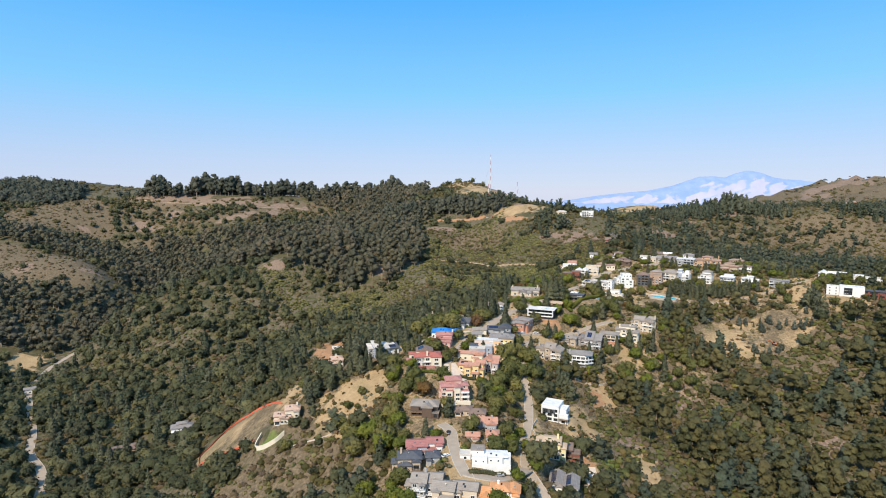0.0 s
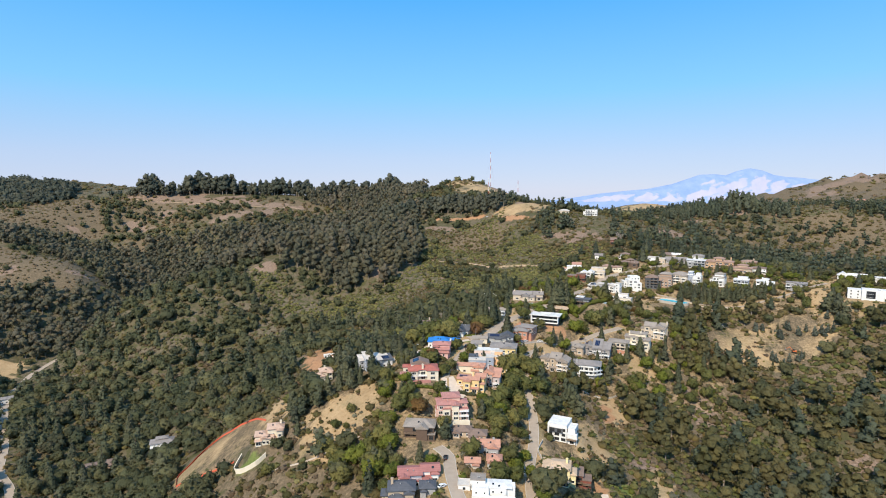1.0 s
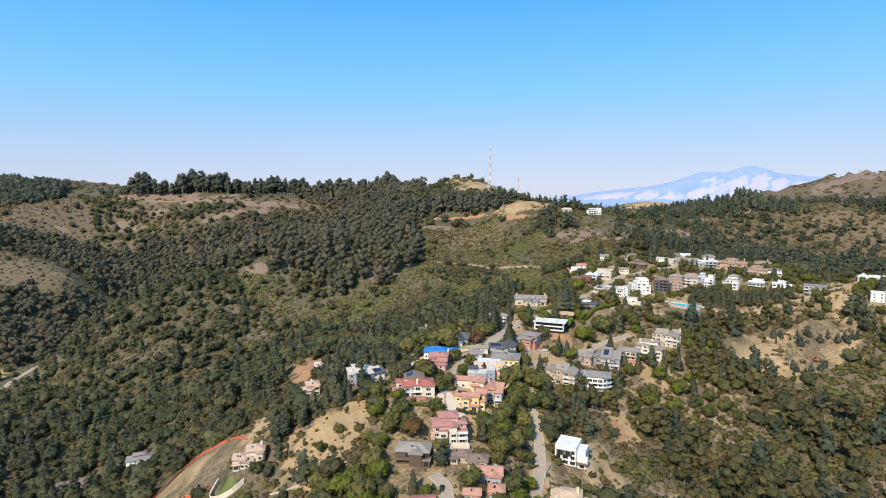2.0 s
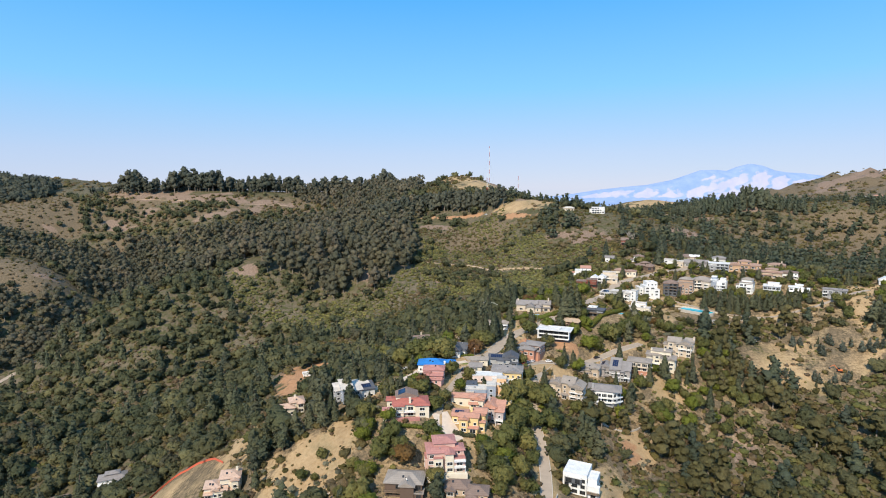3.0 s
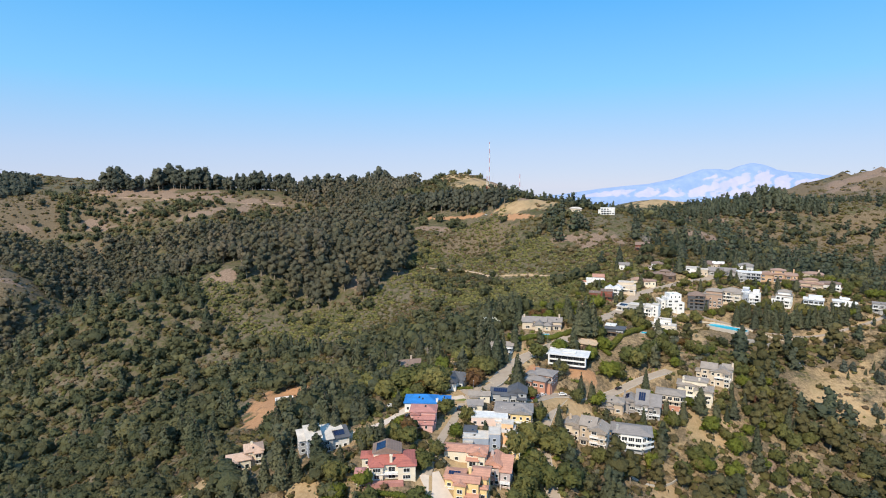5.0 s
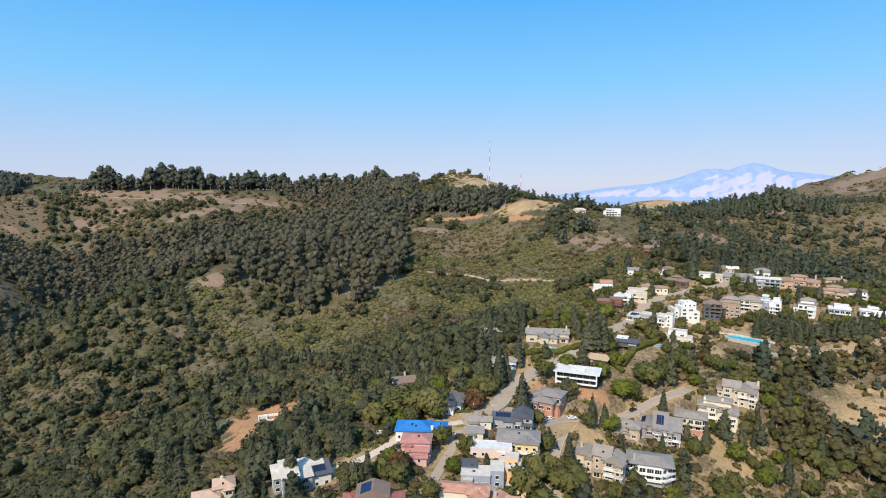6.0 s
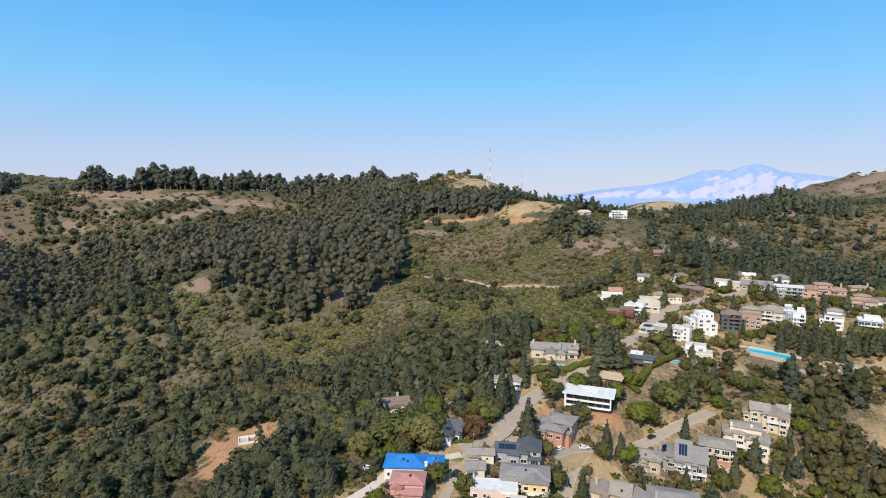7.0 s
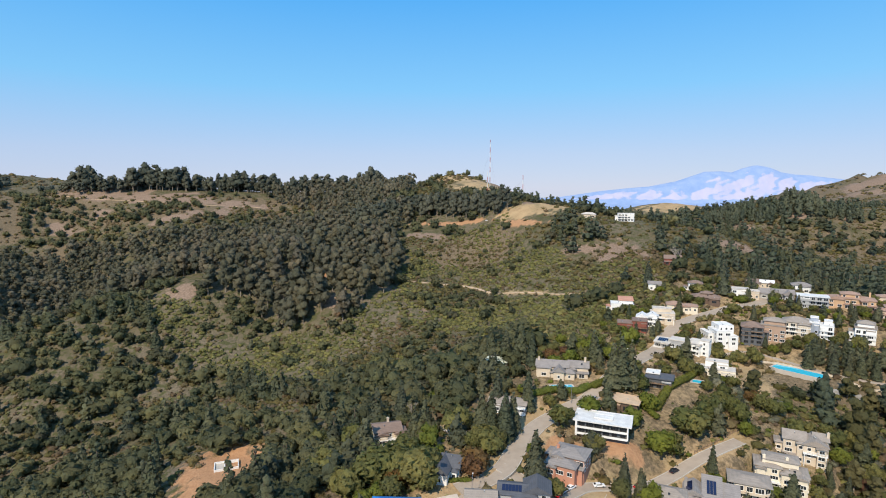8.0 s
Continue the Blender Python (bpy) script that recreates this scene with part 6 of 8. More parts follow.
def planted(name, label, kind, grade, rows, leaf=None, bark=BARK):
    """Plants past counting as one joined mesh. rows: x, y, z, size, slimness, tint."""
    rows = np.asarray(rows, float)
    if not len(rows):
        return
    co, fa, ma, ti, n = [], [], [], [], 0
    which = np.arange(len(rows)) % len(SETS[kind, grade])
    turn = rng.uniform(0, 6.28, len(rows))
    no = []
    for w, ((cv, cf, cn), (tv, tf)) in enumerate(SETS[kind, grade]):
        v = np.concatenate([cv, tv])
        facing = np.concatenate([cn, unit(tv * [1, 1, 0] + [0, 0, 0.1])])
        f = np.concatenate([cf, tf + len(cv)])
        r, t = rows[which == w], turn[which == w]
        c, s = np.cos(t)[:, None], np.sin(t)[:, None]
        wide = (r[:, 3] * r[:, 4])[:, None]
        x, y, z = (c * v[None, :, 0] - s * v[None, :, 1]) * wide + r[:, 0, None], (s * v[None, :, 0] + c * v[None, :, 1]) * wide + r[:, 1, None], v[None, :, 2] * r[:, 3, None] + r[:, 2, None]
        co.append(np.stack([x, y, z], 2).reshape(-1, 3))
        no.append(np.stack([c * facing[None, :, 0] - s * facing[None, :, 1], s * facing[None, :, 0] + c * facing[None, :, 1], np.repeat(facing[None, :, 2], len(r), 0)], 2).reshape(-1, 3))
        fa.append((f[None] + (np.arange(len(r)) * len(v))[:, None, None] + n).reshape(-1, 3))
        ma.append(np.tile(np.r_[np.zeros(len(cf)), np.ones(len(tf))], len(r)))
        ti.append(np.repeat(r[:, 5], len(v)))
        n += len(r) * len(v)
    me = leaf_mesh(name, np.concatenate(co), np.concatenate(fa), np.concatenate(no))
    me.polygons.foreach_set("material_index", np.concatenate(ma).astype(np.int32))
    me.attributes.new("tint", "FLOAT", "POINT").data.foreach_set("value", np.concatenate(ti).astype(np.float32))
    me.materials.append(leaf or LEAF[kind])
    me.materials.append(bark)
    tagged(new(name, me), label, "vegetation", kind="stuff")


def scatter(x0, x1, y0, y1, step, keep, wander=0.5):
    """Uneven places over a stretch of the plan, with no rows to be seen; keep gives the chance at each place."""
    gx, gy = np.meshgrid(np.arange(x0, x1, step), np.arange(y0, y1, step))
    gx = gx + rng.uniform(-0.5, 0.5, (gx.shape[0], 1)) * step
    gy = gy + rng.uniform(-0.5, 0.5, (1, gy.shape[1])) * step
    x = gx.ravel() + rng.uniform(-wander, wander, gx.size) * step
    y = gy.ravel() + rng.uniform(-wander, wander, gx.size) * step
    ok = rng.uniform(0, 1, len(x)) < keep(x, y)
    return x[ok], y[ok]


def patchy(x, y, scale, seed=0.0):
    """A slow unevenness between 0 and 1."""
    u, v = x / scale + seed, y / scale - seed
    return 0.5 + 0.25 * (np.sin(u + 1.7 * np.sin(v * 0.7)) + np.sin(v * 1.3 + 1.4 * np.sin(u * 0.8 + 2)))


def clear_of(x, y, room, paths=1.5):
    return (away_from_houses(x, y) > room) & (away_from_streets(x, y) > paths)


def open_cover(x, y):
    """How open the ground is: 1 on straw and earth, 0 under brush."""
    return np.maximum(within(MEADOW, x, y), np.maximum(np.maximum(covered(STRAW, x, y), covered(EARTH, x, y)), covered(LAWN, x, y) * 0.9))


def rows_for(x, y, low, high, slim=(0.85, 1.2), sink=0.3):
    n = len(x)
    return np.stack([x, y, ground(x, y) - sink, rng.uniform(low, high, n), rng.uniform(*slim, n), 0.8 * patchy(x, y, 22, 9) + rng.uniform(0, 0.5, n)], 1)


def town(x, y):
    """The built-up spur and its upper streets."""
    spine = np.array([(8, 230), (10, 300), (15, 360), (35, 410), (85, 450), (120, 430), (160, 440), (110, 500), (160, 560), (220, 590), (290, 560), (340, 520)], float)
    return np.hypot(x[:, None] - spine[None, :, 0], y[:, None] - spine[None, :, 1]).min(1) < 48


SCRUB_SLOPE = [(-252, 738), (-236, 702), (-170, 670), (-110, 632), (-60, 592), (0, 582), (50, 612), (60, 640), (150, 652), (172, 705), (130, 765), (105, 850), (98, 938), (-25, 938), (-28, 765), (-58, 708), (-120, 702), (-212, 744)]


# dry brush with few trees on the west side
BRUSHY = [(-88, 290, 52, 26, -14), (-108, 404, 30, 22, -30), (-122, 428, 18, 18, 0), (-148, 462, 18, 12, 0), (-92, 458, 26, 20, 0), (-255, 572, 34, 18, 20), (-330, 610, 40, 16, 20), (-190, 560, 26, 14, 30)]


def brushy(x, y):
    return np.maximum(covered(BRUSHY, x, y), 0.85 * (patchy(x, y, 15, 2) > 0.73) * (x < -60) * (y > 420))


def chaparral(x, y):
    """Low scrub on the middle slope between the spur and the ridge."""
    return within(SCRUB_SLOPE, x + 8 * np.sin(y / 14), y + 8 * np.sin(x / 17)).astype(float)


CLEARED = [(209, 507, 20, 9, -50), (52, 454, 8, 6, 0), (-6, 445, 11, 8, 10), (-9, 283, 10, 7, 0), (20, 243, 11, 5, 0), (60, 302, 9, 10, 0), (120, 472, 30, 10, 48), (94, 436, 13, 10, -20), (82, 274, 9, 17, -10), (-97, 503, 27, 26, 0), (-92, 462, 24, 22, 0), (-8, 326, 14, 5, 0), (-104, 312, 17, 10, 0), (-97, 316, 12, 8, 0), (211, 521, 17, 9, -50), (-100, 480, 20, 18, 0), (64, 309, 9, 6, -24), (197, 493, 12, 13, 0), (200, 545, 10, 6, 0)]


def kept_clear(x, y):
    """Ground that stays open: lawns, cleared slopes, terraces."""
    return (covered(CLEARED, x, y) > 0.4) | within(FENCED, x, y)


STAND = [(182, 460), (206, 464), (208, 440), (202, 415), (178, 412), (170, 440)]


def in_view(x, y):
    """The stretch of the plan on which the growth stands close."""
    return np.abs(x) < 0.84 * y + 30


def open_hill(x, y):
    return within(HUMP, x, y) | within(BARE_SLOPE, x, y)


def gum_land(x, y):
    return (within(FAR_GUMS, x, y) | within(FRONT_GUMS, x, y) | within(HUMP_GUMS, x, y)) & ~within(HUMP, x, y)


def uneven(rows, share=0.2, more=1.4):
    """Lets a share of the plants outgrow the rest."""
    rows[:, 3] *= np.where(rng.uniform(0, 1, len(rows)) < share, more, 1.0)
    return rows


# woodland of the west canyon: domed oaks and bays, tall conifers in clusters
def wooded_west(x, y):
    slope = chaparral(x, y)
    thin = np.clip(1.9 * patchy(x, y, 26, 2) - 0.85, 0, 1)
    return np.where(slope > 0.5, 0.1 + 0.45 * thin, (0.97 - 0.22 * (patchy(x, y, 31) > 0.78)) * (1 - 0.9 * brushy(x, y))) * ~kept_clear(x, y) * (1 - 0.97 * open_cover(x, y)) * (1 - town(x, y)) * (1 - 0.6 * covered(THIN, x, y)) * in_view(x, y) * ~gum_land(x, y) * ~open_hill(x, y) * (1 - covered(PALE, x, y))


x, y = scatter(-640, 70, 235, 800, 10.2, wooded_west, 0.48)
ok = clear_of(x, y, 4.0)
x, y = x[ok], y[ok]
kind = rng.uniform(0, 1, len(x)) + 0.55 * np.clip(patchy(x, y, 47, 3) - 0.62, 0, 1)
low = np.where(chaparral(x, y) > 0.5, 0.74, 1.0)
near = (y < 520) & (x > -330)
for grade, g in (("mid", near), ("far", ~near)):
    k = g & (kind < 0.9)
    rows = uneven(rows_for(x[k], y[k], 0.85, 1.5, (1.0, 1.28), 1.9), 0.2, 1.35)
    rows[:, 3] *= low[k]
    planted("woodland", "dense olive green oak and bay woodland on the canyon side", "oak", grade, rows)
    k = g & (kind >= 0.97) & (low > 0.9)
    planted("woodland", "tall dark conifers in the canyon woodland", "spire", grade, rows_for(x[k], y[k], 1.2, 1.8, (1.0, 1.35), 1.0))
    k = g & (kind >= 0.9) & (kind < 0.97)
    rows = rows_for(x[k], y[k], 0.95, 1.5, (1.1, 1.4), 1.2)
    rows[:, 3] *= low[k]
    planted("woodland", "dark spreading pines in the canyon woodland", "pine", grade, rows)
# dark conifers that mark their places on the west side
spots = np.array([(-282, 722), (-270, 728), (-262, 716), (-250, 722), (-292, 712), (-300, 690), (-240, 705), (-228, 690), (-147, 470), (-155, 478), (-140, 462), (-132, 470), (-160, 466), (-190, 470), (-127, 486), (-230, 455), (-175, 520), (-60, 440), (-63, 437), (-52, 452), (-270, 560), (-340, 600), (-352, 612)], float)
planted("woodland", "clusters of very dark tall conifers on the west side", "spire", "mid", rows_for(spots[:, 0], spots[:, 1], 1.2, 1.75, (1.15, 1.45), 0.8))
# low growth between the trees, everywhere near
x, y = scatter(-420, 400, 225, 745, 5.8, lambda x, y: (0.4 + 0.4 * patchy(x, y, 23, 5) + 0.2 * covered(THIN, x, y)) * (1 - 0.9 * open_cover(x, y)) * ~kept_clear(x, y) * in_view(x, y) * (1 - chaparral(x, y)) * ~gum_land(x, y))
ok = clear_of(x, y, 1.5, 0.8)
planted("scrub", "olive and brown scrub covering the hillsides", "bush", "far", rows_for(x[ok], y[ok], 0.8, 1.8, (0.95, 1.35), 0.4))
# dry brush in the openings of the west side, olive, grey-green and mauve-brown
x, y = scatter(-420, -20, 240, 640, 4.3, lambda x, y: 0.8 * brushy(x, y) * (1 - 0.8 * covered(EARTH, x, y)) * (1 - 0.8 * covered(STRAW, x, y)) * (1 - town(x, y)) * (1 - chaparral(x, y)) * in_view(x, y) * (covered(CLEARED[-6:], x, y) < 0.5))
ok = clear_of(x, y, 2.0, 1.0)
x, y = x[ok], y[ok]
shade = patchy(x, y, 8, 3) + rng.uniform(-0.3, 0.3, len(x))
for leaf, label, k in ((CHAPARRAL, "olive green brush in the openings of the canyon woods", shade < 0.42), (DRY_BRUSH, "mauve-brown leafless brush on the western slopes", (shade >= 0.42) & (shade < 0.66)), (SCRUB, "low brownish brush below the cream villa", shade >= 0.66)):
    planted("scrub", label, "bush", "far", rows_for(x[k], y[k], 0.5, 1.3, (0.9, 1.4), 0.3), leaf)
x, y = scatter(-135, -45, 262, 318, 13, lambda x, y: 0.45 * covered(BRUSHY, x, y) * ~kept_clear(x, y))
ok = clear_of(x, y, 4.0, 2.0)
planted("woodland", "single rounded dark oaks in the brush below the villa", "oak", "mid", rows_for(x[ok], y[ok], 0.5, 0.8, (1.0, 1.3), 0.8))
# chaparral on the middle slope, in drifts of two shades
x, y = scatter(-260, 185, 570, 940, 3.7, lambda x, y: chaparral(x, y) * (0.95 - 0.5 * (patchy(x, y, 19, 8) > 0.74)) * (1 - 0.7 * open_cover(x, y)) * (1 - 0.3 * covered(THIN, x, y)) * ~gum_land(x, y) * (1 - 0.85 * covered(PALE, x, y)))
ok = clear_of(x, y, 2.0, 2.5)
x, y = x[ok], y[ok]
shade = patchy(x, y, 28, 4) + rng.uniform(-0.25, 0.25, len(x)) > 0.4
planted("scrub", "low olive green chaparral on the middle slope", "bush", "far", rows_for(x[shade], y[shade], 0.6, 1.4, (1.0, 1.5), 0.4), CHAPARRAL)
planted("scrub", "low brownish scrub on the middle slope", "bush", "far", rows_for(x[~shade], y[~shade], 0.5, 1.3, (1.0, 1.6), 0.4))
x, y = scatter(-260, 185, 570, 940, 9.5, lambda x, y: chaparral(x, y) * (0.12 + 0.6 * (patchy(x, y, 23, 11) > 0.62)) * (1 - open_cover(x, y)) * ~gum_land(x, y) * (1 - 0.9 * covered(PALE, x, y)), 0.5)
ok = clear_of(x, y, 4.0, 3.0)
planted("woodland", "rounded dark oaks and tall shrubs dotting the scrub slope", "oak", "far", uneven(rows_for(x[ok], y[ok], 0.4, 0.85, (1.0, 1.35), 0.9), 0.2, 1.5), OAK)


# eucalyptus groves: great trees on the near spur, a brown-green belt behind, oaks between them
x, y = scatter(-340, -20, 695, 940, 12.5, lambda x, y: 0.94 * within(FRONT_GUMS, x, y) * (1 - 0.95 * covered(PALE, x, y)), 0.46)
planted("eucalyptus_wood", "great dark eucalyptus trees on the near western spur", "gum", "mid", uneven(rows_for(x, y, 1.15, 1.6, (0.8, 1.1), 2.0), 0.25, 1.18), GUM, PALE_BARK)
spots = np.array([(-118, 708), (-108, 714), (-205, 745), (-150, 730), (-128, 722), (-60, 708), (-70, 700)], float)
planted("eucalyptus_wood", "single tall eucalyptus trees at the edge of the scrub", "gum", "mid", rows_for(spots[:, 0], spots[:, 1], 1.2, 1.6, (0.85, 1.05), 1.0), GUM, PALE_BARK)
x, y = scatter(-1000, 0, 640, 1250, 12.5, lambda x, y: gum_land(x, y) * ~within(FRONT_GUMS, x, y) * in_view(x, y) * (1 - 0.9 * open_cover(x, y)) * (0.98 - 0.3 * (patchy(x, y, 31, 4) > 0.8)), 0.46)
ok = clear_of(x, y, 5, 2)
planted("eucalyptus_wood", "brownish grey-green eucalyptus wood in the upper canyon", "gum", "far", uneven(rows_for(x[ok], y[ok], 0.95, 1.45, (0.95, 1.3), 3.0), 0.2, 1.2), GUM, PALE_BARK)
x, y = scatter(-420, -260, 830, 1000, 12, lambda x, y: 0.95 * ~gum_land(x, y) * in_view(x, y))
planted("woodland", "fresh green oaks in the creek bottom", "oak", "far", rows_for(x, y, 0.9, 1.6, (1.0, 1.25), 1.6))
x, y = scatter(-1180, 100, 740, 1400, 12, lambda x, y: np.where(within(OAK_GULLY, x, y), 0.9, np.clip(0.9 * patchy(x, y, 40, 1) - 0.05, 0.05, 0.9) * (1 - 0.96 * open_hill(x, y))) * (1 - 0.97 * open_cover(x, y)) * (1 - 0.97 * chaparral(x, y)) * ~gum_land(x, y) * in_view(x, y) * (1 - 0.7 * (y > 1290)) * ~within(RIDGE_SCARP, x, y) * (1 - covered(PALE, x, y)))
planted("woodland", "dark oak woodland of the upper canyon", "oak", "far", rows_for(x, y, 0.8, 1.8, (0.95, 1.3), 1.6))
x, y = scatter(-1150, -480, 760, 1400, 7.5, lambda x, y: (0.45 + 0.5 * (patchy(x, y, 22, 3) > 0.45)) * open_hill(x, y) * in_view(x, y))
planted("scrub", "brown brush dotting the bare western humps", "bush", "far", rows_for(x, y, 0.4, 1.3, (1.0, 1.7), 0.3))
x, y = scatter(-820, -520, 775, 990, 24, lambda x, y: 0.22 * within(HUMP, x, y))
planted("woodland", "single dark oaks on the bare western hump", "oak", "far", rows_for(x, y, 0.7, 1.3, (1.0, 1.4), 1.2))
x, y = scatter(-1150, 40, 1120, 1340, 9, lambda x, y: np.clip(0.15 + 0.95 * patchy(x, y, 33, 6), 0, 0.95) * (1 - 0.93 * open_cover(x, y)) * (1 - 0.85 * open_hill(x, y)) * ~gum_land(x, y) * (1 - 0.65 * within(RIDGE_SCARP, x, y)) * (1 - 0.9 * covered(PALE, x, y)))
planted("scrub", "dark brush in the gullies below the ridge", "bush", "far", rows_for(x, y, 1.2, 2.8, (1.0, 1.5), 0.8))
# the crest: tall eucalyptus with bare trunks, in groves with gaps
CREST_X, CREST_Y = [-800, -680, -560, -450, -330, -200, -60], [1370, 1335, 1378, 1390, 1396, 1408, 1362]
GROVES = [(-735, 9, 0.9), (-690, 32, 1.95), (-640, 12, 1.55), (-580, 46, 2.25), (-520, 26, 2.0), (-482, 14, 1.55), (-440, 18, 1.7), (-395, 28, 1.9), (-340, 30, 1.75), (-285, 30, 1.6), (-235, 32, 1.65), (-185, 22, 1.5), (-150, 14, 1.8), (-122, 20, 2.05)]
rows = []
for gx, half, tall in GROVES:
    x, y = scatter(gx - half, gx + half, 1300, 1440, 10.5, lambda x, y: 0.9 * (np.abs(y - np.interp(x, CREST_X, CREST_Y)) < 19))
    r = rows_for(x, y, 0.8, 1.15, (0.8, 1.05), 1.0)
    r[:, 3] *= 1.12 * tall * np.sqrt(np.clip(1.15 - ((x - gx) / half) ** 2, 0.25, 1))
    rows.append(r)
x, y = scatter(-800, -60, 1330, 1420, 11, lambda x, y: 0.8 * (np.abs(y - np.interp(x, CREST_X, CREST_Y) - 8) < 13) * (np.interp(x, [-700, -520], [0.6, 1.0])))
planted("woodland", "low dark trees under the eucalyptus of the crest", "oak", "far", rows_for(x, y, 1.2, 2.2, (0.9, 1.2), 0.8), CREST)
x, y = scatter(-690, -70, 1290, 1420, 12, lambda x, y: np.clip(1.6 * patchy(x, y, 27, 8) - 0.35, 0, 0.95) * (np.abs(y - np.interp(x, CREST_X, CREST_Y) + 14) < 17) * ((x > -560) | (x < -600)))
rows.append(rows_for(x, y, 1.2, 1.75, (0.75, 1.0), 1.0))
planted("eucalyptus_wood", "tall dark eucalyptus groves with bare trunks along the ridge crest", "gum", "mid", np.concatenate(rows), CREST, PALE_BARK)
x, y = scatter(-330, -40, 1180, 1395, 13, lambda x, y: 0.95 * (y > np.interp(x, [-330, -250, -150, -40], [1345, 1300, 1220, 1180])))
planted("eucalyptus_wood", "dark eucalyptus wood falling from the ridge", "gum", "far", rows_for(x, y, 1.2, 1.7, (0.75, 1.05), 2.0), GUM, PALE_BARK)
x, y = scatter(-720, -300, 1295, 1330, 16, lambda x, y: 0.3)
planted("scrub", "dark shrubs along the ridge road", "bush", "far", rows_for(x, y, 1.4, 3.0, (1.0, 1.4), 0.6))
x, y = scatter(-1500, -840, 1250, 1640, 18, lambda x, y: 0.97)
ok = within(KNOLL, x, y)
planted("woodland", "dark wooded knoll on the western skyline", "oak", "far", rows_for(x[ok], y[ok], 1.8, 3.6, (0.75, 1.05), 3), CREST)
# the wooded shoulder in front of the hill with the mast
x, y = scatter(-110, 110, 940, 1110, 10, lambda x, y: 0.97 * (np.abs(y - np.interp(x, [-110, -31, 16, 84], [1070, 1044, 1022, 968])) < 19))
planted("eucalyptus_wood", "dark wood on the shoulder below the bare hill", "gum", "mid", rows_for(x, y, 1.25, 1.75, (0.7, 0.95), 1.0), CREST, PALE_BARK)
# dark brush over the top of the bare hill
x, y = scatter(0, 105, 1150, 1300, 7, lambda x, y: 0.85 * (y > np.interp(x, [0, 40, 105], [1190, 1215, 1262])))
planted("scrub", "dark brush over the top of the bare hill", "bush", "far", rows_for(x, y, 0.9, 1.8, (1.1, 1.7), 0.5))
# brush between the upper street and the open slope
x, y = scatter(30, 190, 530, 720, 4.6, lambda x, y: 0.85 * (1 - chaparral(x, y)) * (1 - 0.8 * open_cover(x, y)))
ok = clear_of(x, y, 3.0, 1.5)
planted("scrub", "green brush on the slope beside the upper street", "bush", "far", rows_for(x[ok], y[ok], 0.7, 1.9, (1.0, 1.4), 0.4), CHAPARRAL)
# a close stand of eucalyptus below the pool terrace
x, y = scatter(140, 250, 340, 480, 9.5, lambda x, y: 0.95 * (within(STAND, x, y)))
ok = clear_of(x, y, 5)
planted("eucalyptus_wood", "close stand of tall eucalyptus below the pool terrace", "gum", "mid", rows_for(x[ok], y[ok], 0.7, 1.0, (0.85, 1.1), 1.0), WARM_GUM, PALE_BARK)
# the east canyon and slopes: close brush under eucalyptus, pines and oaks
x, y = scatter(60, 420, 225, 500, 4.4, lambda x, y: (0.62 + 0.3 * (patchy(x, y, 17, 3) > 0.5)) * (1 - town(x, y)) * (1 - 0.9 * open_cover(x, y)) * (1 - 0.8 * covered(PALE, x, y)) * in_view(x, y))
ok = clear_of(x, y, 2.5, 1.2)
x, y = x[ok], y[ok]
shade = patchy(x, y, 24, 6) + rng.uniform(-0.25, 0.25, len(x)) > 0.5
planted("scrub", "olive green brush on the eastern canyon side", "bush", "far", rows_for(x[shade], y[shade], 0.6, 1.6, (1.0, 1.5), 0.3), GARDEN)
planted("scrub", "dry brown and olive scrub on the eastern canyon side", "bush", "far", rows_for(x[~shade], y[~shade], 0.5, 1.5, (1.0, 1.5), 0.3))
x, y = scatter(60, 430, 225, 500, 9.6, lambda x, y: np.where(x > 165, 0.8, 0.12 + 0.75 * (patchy(x, y, 21, 6) > 0.52)) * (1 - 0.97 * open_cover(x, y)) * (1 - 0.5 * covered(THIN, x, y)) * (1 - 0.9 * covered(PALE, x, y)) * (1 - town(x, y)) * in_view(x, y), 0.48)
ok = clear_of(x, y, 4.5)
x, y = x[ok], y[ok]
kind = rng.uniform(0, 1, len(x)) + 0.7 * (patchy(x, y, 34, 9) - 0.5) + 0.14 * (x > 165)
oak, gum = kind < 0.5, kind >= 0.74
planted("woodland", "oak woodland filling the eastern canyon", "oak", "mid", rows_for(x[oak], y[oak], 0.75, 1.4, (1.0, 1.3), 1.3))
planted("woodland", "dark layered pines on the eastern canyon side", "pine", "mid", uneven(rows_for(x[~oak & ~gum], y[~oak & ~gum], 0.95, 1.5, (1.05, 1.35), 1.0), 0.25, 1.3), PINE)
planted("eucalyptus_wood", "tall olive-brown eucalyptus trees in the eastern canyon", "gum", "mid", rows_for(x[gum], y[gum], 0.75, 1.25, (0.95, 1.25), 1.2), WARM_GUM, PALE_BARK)
# woods behind the houses of the meadow
x, y = scatter(345, 700, 505, 660, 11.5, lambda x, y: (0.35 + 0.6 * (patchy(x, y, 26, 5) > 0.42)) * (1 - 0.95 * covered(STRAW, x, y)) * in_view(x, y), 0.48)
ok = clear_of(x, y, 5.0, 3.0)
x, y = x[ok], y[ok]
kind = rng.uniform(0, 1, len(x))
planted("woodland", "dark oaks behind the white houses of the meadow", "oak", "far", rows_for(x[kind < 0.6], y[kind < 0.6], 0.7, 1.2, (1.0, 1.3), 1.2))
planted("woodland", "dark pines behind the white houses of the meadow", "pine", "far", rows_for(x[kind >= 0.6], y[kind >= 0.6], 0.9, 1.4, (1.0, 1.3), 0.8), PINE)
